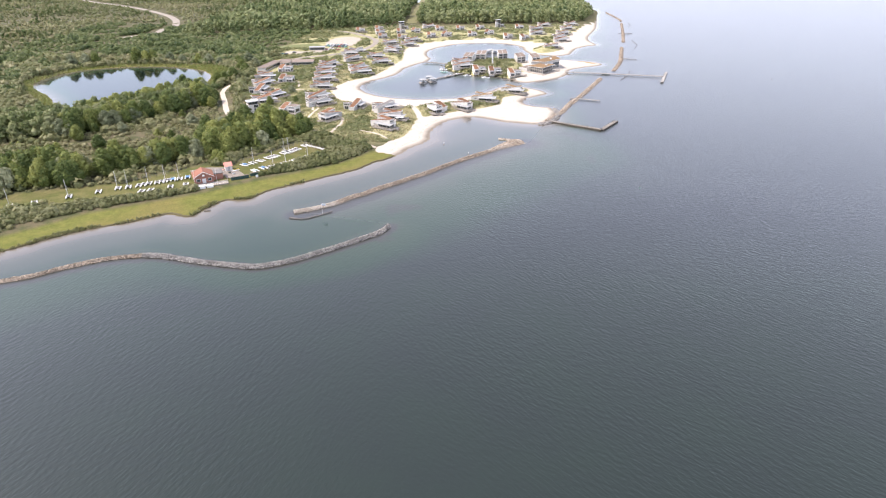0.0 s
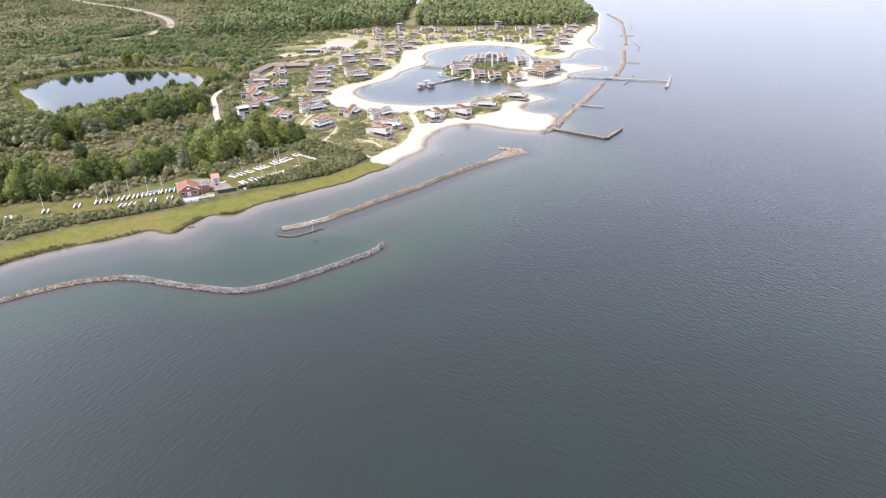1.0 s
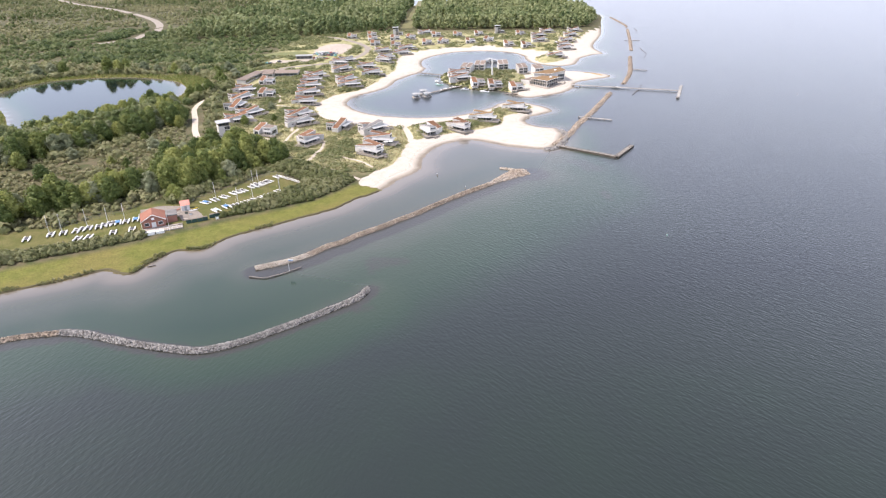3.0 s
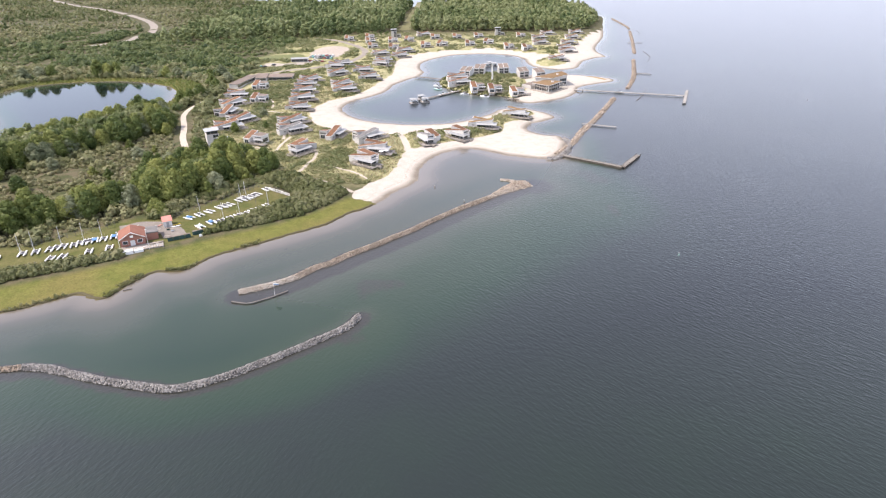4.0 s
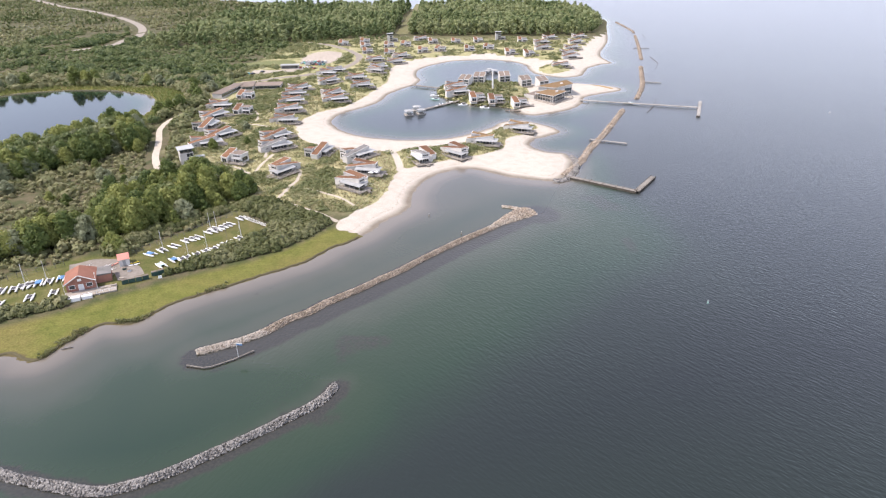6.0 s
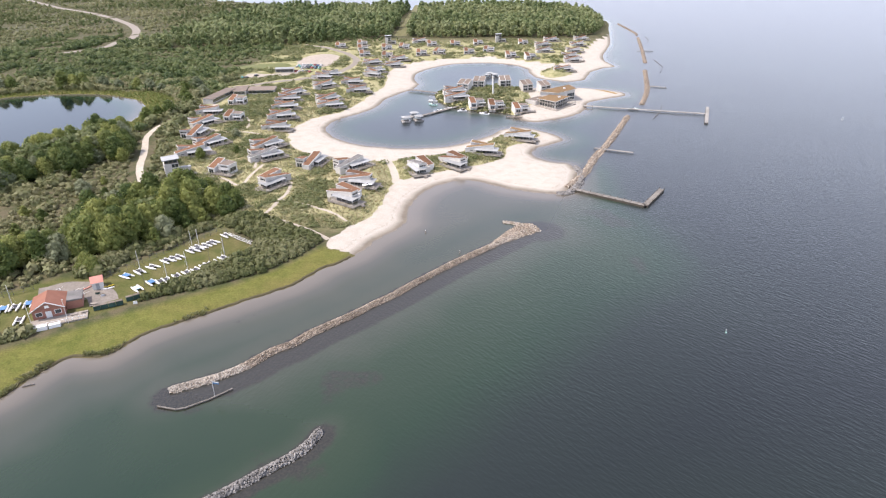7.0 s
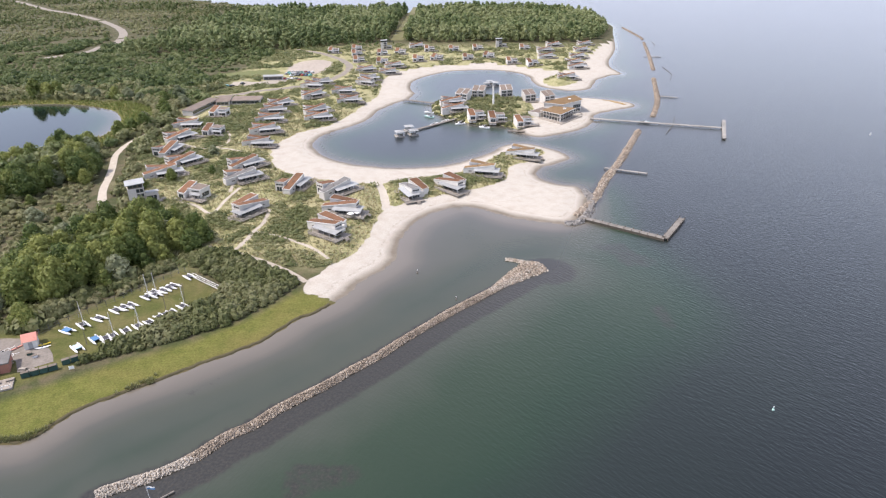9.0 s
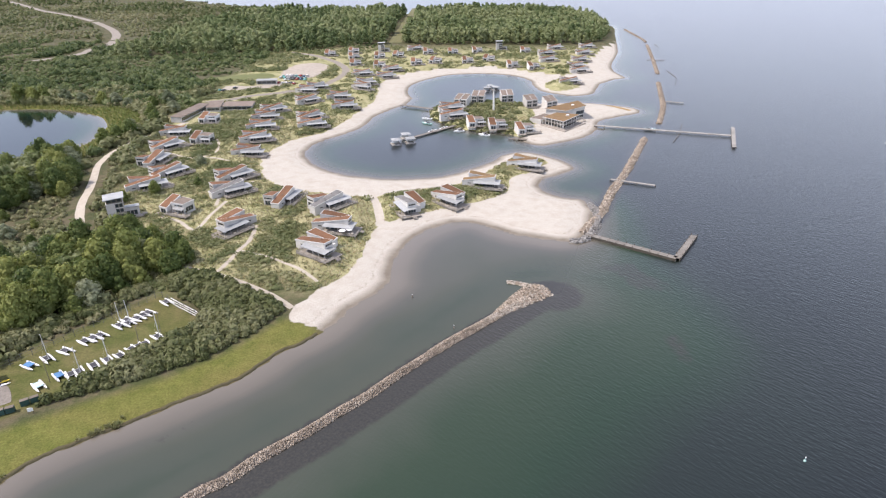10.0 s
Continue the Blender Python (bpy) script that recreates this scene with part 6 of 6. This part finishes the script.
TREE_BELTS = [np.array(p, float) for p in (
    [(-131, 300), (-114, 309), (-96, 320), (-86, 338), (-86, 352), (-92, 366), (-104, 368), (-118, 356), (-133, 338), (-138, 318)],
    [(-165, 280), (-147, 287), (-131, 300), (-136, 310), (-152, 300), (-168, 292)],
    [(-260, 232), (-225, 248), (-200, 260), (-185, 262), (-168, 270), (-172, 284), (-199, 293), (-240, 290), (-300, 270)],
    [(-400, 338), (-300, 334), (-250, 340), (-212, 346), (-192, 370), (-172, 405), (-156, 428), (-166, 452), (-184, 474), (-194, 466), (-207, 440), (-219, 414), (-232, 393), (-250, 386), (-280, 377), (-400, 372)])]


def in_belts(x, y):
    return np.maximum.reduce([inside_distance(x, y, b) for b in TREE_BELTS])


tree_labels = ("broad bright-green deciduous tree in a dense belt", "tall dark-green deciduous tree in a dense belt", "silvery grey-green willow among the trees", "small rounded green tree in scrub")
TREES = [tree_proto("tree", 3, 9.6, 4.9, 22, 0.52, 88, LEAF_A, tree_labels[0], 0.16, 0.35), tree_proto("tree", 5, 11.5, 4.7, 23, 0.52, 88, LEAF_A, tree_labels[1], 0.16, 0.4),
         tree_proto("tree", 8, 8.5, 4.4, 18, 0.48, 88, LEAF_B, tree_labels[2], 0.12, 0.35), tree_proto("tree", 11, 6.0, 2.8, 11, 0.42, 90, LEAF_A, tree_labels[3], 0.12)]
used = [False] * 4


def plant(k, x, y, s):
    m = Matrix.LocRotScale((x, y, height(x, y) - 0.1), Euler((0, 0, (x * 7.3 + y * 3.1) % 6.28)), (s, s, s * (0.92 + ((x * 13.7) % 1) * 0.2)))
    if not used[k]:
        used[k] = True
        TREES[k].matrix_world = m
        return
    o = copy_thing(TREES[k], m)
    o.matrix_basis = m


rnd = random.Random(9)
joined = []
gx, gy, rs = grid_points(-400, -80, 205, 485, 5.2, 71)
ok = clear_of(gx, gy, 2.0, 1.0) & (sample(SD, gx, gy) > 3)
belt = in_belts(gx, gy)
count = 0
for x, y, b in zip(gx[ok], gy[ok], belt[ok]):
    if b > 0 and (x < -225 or b > 16):
        joined.append((x, y, rnd.uniform(0.9, 1.25)))
    elif b > 0:
        edge = b < 5
        k = rnd.choice((0, 0, 1, 1, 2)) if not edge else rnd.choice((0, 0, 2, 3, 1))
        plant(k, x, y, rnd.uniform(0.88, 1.2))
        count += 1
    elif b < -3 and rnd.random() < 0.07 and x < -110 and y > 255 and y < 420:
        plant(rnd.choice((0, 2, 3, 3)), x, y, rnd.uniform(0.55, 0.85))
for x, y, k, s in ((-81, 345, 0, 0.9), (-84, 357, 0, 1.0), (-79, 352, 0, 0.8), (-114, 298, 0, 0.7), (-111, 296, 0, 0.65), (-178, 512, 0, 0.8),
                   (-172, 515, 0, 1.0), (-180, 500, 1, 0.9), (-112, 462, 2, 0.6), (-102, 430, 3, 0.7), (-178, 530, 2, 0.9), (-170, 545, 0, 0.9), (-178, 560, 0, 0.95), (-170, 575, 2, 1.0),
                   (-345, 588, 2, 1.25), (-336, 596, 2, 1.15), (-328, 600, 0, 1.1), (-292, 606, 1, 1.2), (-284, 608, 0, 1.15), (-278, 611, 1, 1.0), (-262, 611, 2, 1.05), (-250, 610, 2, 0.9),
                   (-232, 604, 0, 0.85), (-222, 603, 2, 0.95), (-210, 596, 2, 0.8), (-190, 590, 0, 0.9), (-183, 600, 2, 1.1)):
    plant(k, x, y, s)

deep = [crown_shape(140 + k, 10.0, 4.8, 10, 0.9, 46, True, 0.18, 0.35) for k in range(3)]
jx, jy, js = np.array(joined).T
scatter("tree_belt", deep, jx, jy, sample(HZ, jx, jy) - 0.1, js, WOODS, "inner trees of the dense green belts round the pond", "trees", np.clip(0.15 + value_noise(jx, jy, 12, 4) * 0.5 + 0.5 * ((jx * 7.7) % 1), 0, 1))

# dense hedges of grey-green thorn beside the marsh
bush = [merge([blob(np.random.RandomState(k), 1.1, 1.1, 0.95, (0, 0, 0.75)), leaf_shell(np.random.RandomState(k + 50), 130, 1.3, 1.3, 1.2, 0.46, (0, 0, 0.75))]) for k in range(4)]
small_bush = [merge([blob(np.random.RandomState(k), 1.1, 1.1, 0.85, (0, 0, 0.6), True), leaf_shell(np.random.RandomState(k + 90), 48, 1.2, 1.2, 1.0, 0.56, (0, 0, 0.6))]) for k in range(4)]
HEDGES = [np.array(p, float) for p in ([(-89, 278), (-79, 283), (-67, 289), (-55, 297), (-45, 309), (-38, 322), (-42, 331), (-56, 334), (-69, 311), (-80, 296), (-88, 285)],
                                      [(-182, 222), (-164, 228), (-150, 238), (-131, 248), (-110, 260), (-114, 264), (-126, 259), (-150, 248), (-172, 238), (-190, 230)], [(-78, 333), (-60, 320), (-44, 332), (-56, 338), (-66, 344), (-78, 346), (-84, 340)], [(-109, 296), (-82, 333), (-87, 338), (-98, 324), (-114, 308), (-122, 297)])]
gx, gy, rs = grid_points(-200, -30, 210, 350, 1.7, 72)
hd = np.maximum.reduce([inside_distance(gx, gy, h) for h in HEDGES])
ok = (hd > 0.3) & clear_of(gx, gy, 0.3, 0)
x, y = gx[ok], gy[ok]
scatter("thorn_hedge", bush, x, y, sample(HZ, x, y), (0.75 + 0.65 * rs.rand(len(x))) * np.clip(0.6 + hd[ok] * 0.15, 0.6, 1.25), THORN, "dense grey-green thorn hedge between boat park and marsh", "hedge", np.clip(value_noise(x, y, 9, 5) * 0.8 + rs.rand(len(x)) * 0.3, 0, 1))

# scrub on the dunes among the houses
low_bush = [merge([blob(np.random.RandomState(k), 1.05, 0.85, 0.42, (0, 0, 0.26), True), leaf_shell(np.random.RandomState(k + 90), 46, 1.35, 1.15, 0.66, 0.31, (0, 0, 0.28), -0.1)]) for k in range(6)]
for k, (x0, x1, y0, y1, step, grow) in enumerate(((-185, 70, 322, 480, 1.75, 0.85), (-185, 75, 480, 660, 2.4, 1.05), (-185, 200, 660, 905, 3.2, 1.35))):
    gx, gy, rs = grid_points(x0, x1, y0, y1, step, 73 + 100 * k)
    cover = value_noise(gx, gy, 17, 15) * 0.38 + value_noise(gx, gy, 6, 16) * 0.30 + value_noise(gx, gy, 2.4, 17) * 0.32
    thick = np.where(gx < -112, 0.40, np.where(gy < 345, 0.38, np.where(gx < -60, 0.475, 0.49))) + 0.03 * (gy > 650)
    ok = (sample(DUNE, gx, gy) > 0.3) & (sample(VEG, gx, gy) > 1.6) & (sample(SD, gx, gy) > 4) & (cover > thick) & clear_of(gx, gy, 0.6, -1.6)
    x, y, over = gx[ok], gy[ok], (cover - thick)[ok]
    size = grow * (0.45 + 0.6 * rs.rand(len(x)) + np.clip(over * 4.0, 0, 0.9) + 0.9 * (rs.rand(len(x)) > 0.965))
    scatter("dune_scrub", low_bush, x, y, sample(HZ, x, y) - 0.1, size, DUNESCRUB, "low green and olive scrub patches on the dunes", "scrub",
            np.clip(0.72 - over * 2.4 + value_noise(x, y, 12, 6) * 0.3 - 0.15 + (rs.rand(len(x)) - 0.5) * 0.5, 0, 1))

# marram tufts
tuft = []
for k in range(3):
    rs = np.random.RandomState(400 + k)
    n = 14
    a, r = rs.rand(n) * math.tau, 0.25 + 0.35 * rs.rand(n)
    b = np.stack([np.cos(a) * 0.15, np.sin(a) * 0.15, np.zeros(n)], -1)
    side_v = np.stack([-np.sin(a), np.cos(a), np.zeros(n)], -1) * 0.09
    tip_v = np.stack([np.cos(a) * r, np.sin(a) * r, 0.35 + 0.4 * rs.rand(n)], -1)
    tuft.append((np.stack([b - side_v, b + side_v, tip_v], 1).reshape(-1, 3), np.arange(n * 3).reshape(-1, 3)))
gx, gy, rs = grid_points(-160, 70, 318, 560, 1.15, 74)
ok = (sample(DUNE, gx, gy) > 0.4) & (sample(VEG, gx, gy) > 0.2) & (sample(SD, gx, gy) > 3) & clear_of(gx, gy, 0.2, -3.5) & (rs.rand(gx.size) < 0.7)
x, y = gx[ok], gy[ok]
scatter("marram_tufts", tuft, x, y, sample(HZ, x, y) - 0.03, 0.7 + 0.7 * rs.rand(len(x)), TUFT, "straw and green marram grass tufts on the dunes", "grass", np.clip(value_noise(x, y, 14, 18) * 0.9 + rs.rand(len(x)) * 0.25, 0, 1))

# heath and thicket inland
gx, gy, rs = grid_points(-400, -85, 215, 640, 3.0, 75)
belt = in_belts(gx, gy)
cover = value_noise(gx, gy, 26, 25) * 0.55 + value_noise(gx, gy, 8, 26) * 0.45
ok = (sample(DUNE, gx, gy) < 0.5) & (sample(SD, gx, gy) > 5) & (sample(MARSH, gx, gy) < -4) & (belt < 1) & clear_of(gx, gy, 0.5, 0.5) & (cover > np.where(gy > 480, 0.28, 0.25))
ok &= (inside_distance(gx, gy, HEDGES[0]) < 0) & (sample(pond, gx, gy) < -10 - 11 * smooth(gx, -245, -205))
x, y = gx[ok], gy[ok]
size = np.where(cover[ok] > 0.58, 1.7, 0.9) * (0.6 + 0.9 * rs.rand(len(x)) ** 1.5) * np.where(y > 480, 1.4, 1.0)
scatter("heath_scrub", small_bush, x, y, sample(HZ, x, y) - 0.1, size, SCRUB, "mixed olive and brown-green heath scrub inland", "scrub", np.clip(1.1 - cover[ok] * 1.2 + rs.rand(len(x)) * 0.45, 0, 1))
clump = [crown_shape(60 + k, 7.5, 3.4, 4, 1.45, 18, True, 0.12) for k in range(4)]
gx, gy, rs = grid_points(-1100, -40, 470, 1750, 11.0, 76)
cover = value_noise(gx, gy, 75, 27) * 0.5 + value_noise(gx, gy, 30, 28) * 0.5
close = (gx > -470) & (gx < -60) & (gy > 560) & (gy < 930)
zone = ((gy > 600) | (gx < -205)) & (sample(pond, gx, gy) < -13) & ~close
ok = zone & (sample(SD, gx, gy) > 8) & (sample(DUNE, gx, gy) < 0.4) & clear_of(gx, gy, 1, 2) & (cover > np.where(gy < 880, 0.37, 0.5)) & (np.abs(gx + 100) < 0.9 * gy)
forest_poly = np.array([(-320, 800), (-145, 835), (-101, 866), (-60, 900), (-30, 905), (-1, 893), (65, 900), (122, 893), (169, 900), (208, 925), (236, 1003), (252, 1090), (243, 1190), (228, 1245), (195, 1288), (100, 1300), (-40, 1278), (-185, 1272), (-290, 1300), (-310, 1150), (-330, 950)], float)
wood = inside_distance(gx, gy, forest_poly)
ok &= wood < 0
x, y = gx[ok], gy[ok]
scatter("thicket", clump, x, y, sample(HZ, x, y) - 0.2, (0.35 + 0.65 * rs.rand(len(x))) * np.where(cover[ok] > 0.58, 1.0, 0.6), WOODS, "thickets of low trees spread over the heath", "thicket", np.clip(value_noise(x, y, 40, 29) * 0.6 + rs.rand(len(x)) * 0.6, 0, 1))
dome = [merge([q for c in ((0, 0, 1.6, 2.3), (1.5, 0.6, 1.2, 1.7), (-1.0, 1.2, 1.1, 1.6)) for q in (blob(np.random.RandomState(k + 7), c[3], c[3], c[3] * 0.85, c[:3], True),
                leaf_shell(np.random.RandomState(k + 230), 24, c[3] * 1.1, c[3] * 1.1, c[3], 0.85, c[:3], -0.2))]) for k in range(6)]
gx, gy, rs = grid_points(-470, -60, 480, 930, 5.2, 176)
cover = value_noise(gx, gy, 48, 127) * 0.55 + value_noise(gx, gy, 14, 128) * 0.45
ok = ((gy > 560) | (gx < -172)) & (sample(pond, gx, gy) < -12 - 10 * smooth(gx, -245, -205)) & (sample(DUNE, gx, gy) < 0.45) & clear_of(gx, gy, 1, 1.5) & (cover > 0.30) & (np.abs(gx + 100) < 0.85 * gy) & (inside_distance(gx, gy, forest_poly) < 2)
x, y = gx[ok], gy[ok]
big = 0.45 + 0.35 * rs.rand(len(x)) + 1.15 * smooth(cover[ok], 0.44, 0.66) * rs.rand(len(x)) ** 1.5
scatter("thicket", dome, x, y, sample(HZ, x, y) - 0.2, big, WOODS, "closed thicket of rounded low trees and bushes", "thicket", np.clip(0.62 - cover[ok] * 0.9 + value_noise(x, y, 22, 129) * 0.5 + (rs.rand(len(x)) - 0.5) * 0.75, 0, 1))
gx, gy, rs = grid_points(-1100, -60, 600, 1500, 7.6, 77)
cover = value_noise(gx, gy, 60, 35) * 0.5 + value_noise(gx, gy, 15, 36) * 0.5
ok = (sample(SD, gx, gy) > 8) & (sample(DUNE, gx, gy) < 0.4) & clear_of(gx, gy, 1, 1) & (cover > 0.40) & (np.abs(gx + 100) < 0.9 * gy) & (inside_distance(gx, gy, forest_poly) < 0) & ~((gx > -470) & (gy < 930))
x, y = gx[ok], gy[ok]
tiny = [merge([blob(np.random.RandomState(k), 1.2, 1.2, 0.8, (0, 0, 0.5), True), leaf_shell(np.random.RandomState(k + 20), 9, 1.3, 1.3, 1.0, 0.8, (0, 0, 0.5))]) for k in range(3)]
scatter("far_heath", tiny, x, y, sample(HZ, x, y) - 0.1, 1.0 + 1.5 * rs.rand(len(x)), SCRUB, "distant low heath scrub", "scrub", np.clip(value_noise(x, y, 50, 37) * 0.8 + rs.rand(len(x)) * 0.4, 0, 1))
# the tall wood behind the village, its leaves lightened to imitate distant haze
fir = [crown_shape(80 + k, 15.5, 4.6, 6, 1.7, 18, True, 0.2, 0.6) for k in range(5)]
gx, gy, rs = grid_points(-340, 270, 800, 1320, 8.8, 78)
wood = inside_distance(gx, gy, forest_poly)
ride = seg_distance(gx, gy, np.array(ROADS[6][0], float))
ok = (wood > 0) & (ride > 10.5) & (sample(SD, gx, gy) > 4) & ~((gy > 1090) & (gy < 1135) & (gx > -78) & (gx < -46))
x, y = gx[ok], gy[ok]
scatter("wood", fir, x, y, sample(HZ, x, y) - 0.2, (0.62 + 0.28 * rs.rand(len(x)) + 0.4 * value_noise(x, y, 34, 61)) * np.clip(0.5 + wood[ok] / 14, 0.55, 1.0), HAZEWOOD, "tall dense dark-green wood behind the village", "wood", np.clip(value_noise(x, y, 45, 38) * 1.1 - 0.35 + rs.rand(len(x)) * 0.7, 0, 1))
# shrubs of the island
gx, gy, rs = grid_points(5, 78, 525, 612, 2.2, 79)
ok = (inside_distance(gx, gy, np.array(ISLAND_GREEN, float)) > 2) & clear_of(gx, gy, 0.5, -1.0) & (value_noise(gx, gy, 7, 55) > 0.42)
x, y = gx[ok], gy[ok]
scatter("island_shrubs", small_bush, x, y, sample(HZ, x, y) - 0.1, 0.6 + 0.6 * rs.rand(len(x)), SCRUB, "dense green shrubs in the middle of the island", "shrubs", np.clip(0.1 + rs.rand(len(x)) * 0.7, 0, 1))

# rough tussocks along the marsh bank
bank_line = curve(SHORE_NEAR[4:19], 40)
rs = np.random.RandomState(81)
pick = rs.randint(0, len(bank_line), 2600)
keep = value_noise(bank_line[pick, 0], bank_line[pick, 1], 11, 52) > 0.45
bx, by = (bank_line[pick][keep] + rs.normal(scale=0.9, size=(keep.sum(), 2))).T
ok = (sample(SD, bx, by) > 0.1) & (sample(SD, bx, by) < 3.0)
bx, by = bx[ok], by[ok]
scatter("bank_tussocks", tuft, bx, by, sample(HZ, bx, by) - 0.05, 0.8 + 0.9 * rs.rand(len(bx)), SCRUB, "rough brown-green tussocks along the marsh edge", "grass", np.clip(value_noise(bx, by, 8, 53) * 0.9 + rs.rand(len(bx)) * 0.3, 0, 1))

# reeds and rough grass round the pond
gx, gy, rs = grid_points(-350, -165, 400, 620, 1.9, 83)
ring = sample(pond, gx, gy)
ok = (ring < -0.5) & (ring > -11 - 11 * smooth(gx, -245, -205)) & (sample(SD, gx, gy) > 0.3) & clear_of(gx, gy, 1, 0)
x, y = gx[ok], gy[ok]
scatter("pond_reeds", tuft, x, y, sample(HZ, x, y) - 0.05, 1.3 + 1.6 * rs.rand(len(x)), REED, "bright green reeds and rough grass round the pond", "reeds", np.clip(value_noise(x, y, 13, 54) * 0.9 + rs.rand(len(x)) * 0.3, 0, 1))
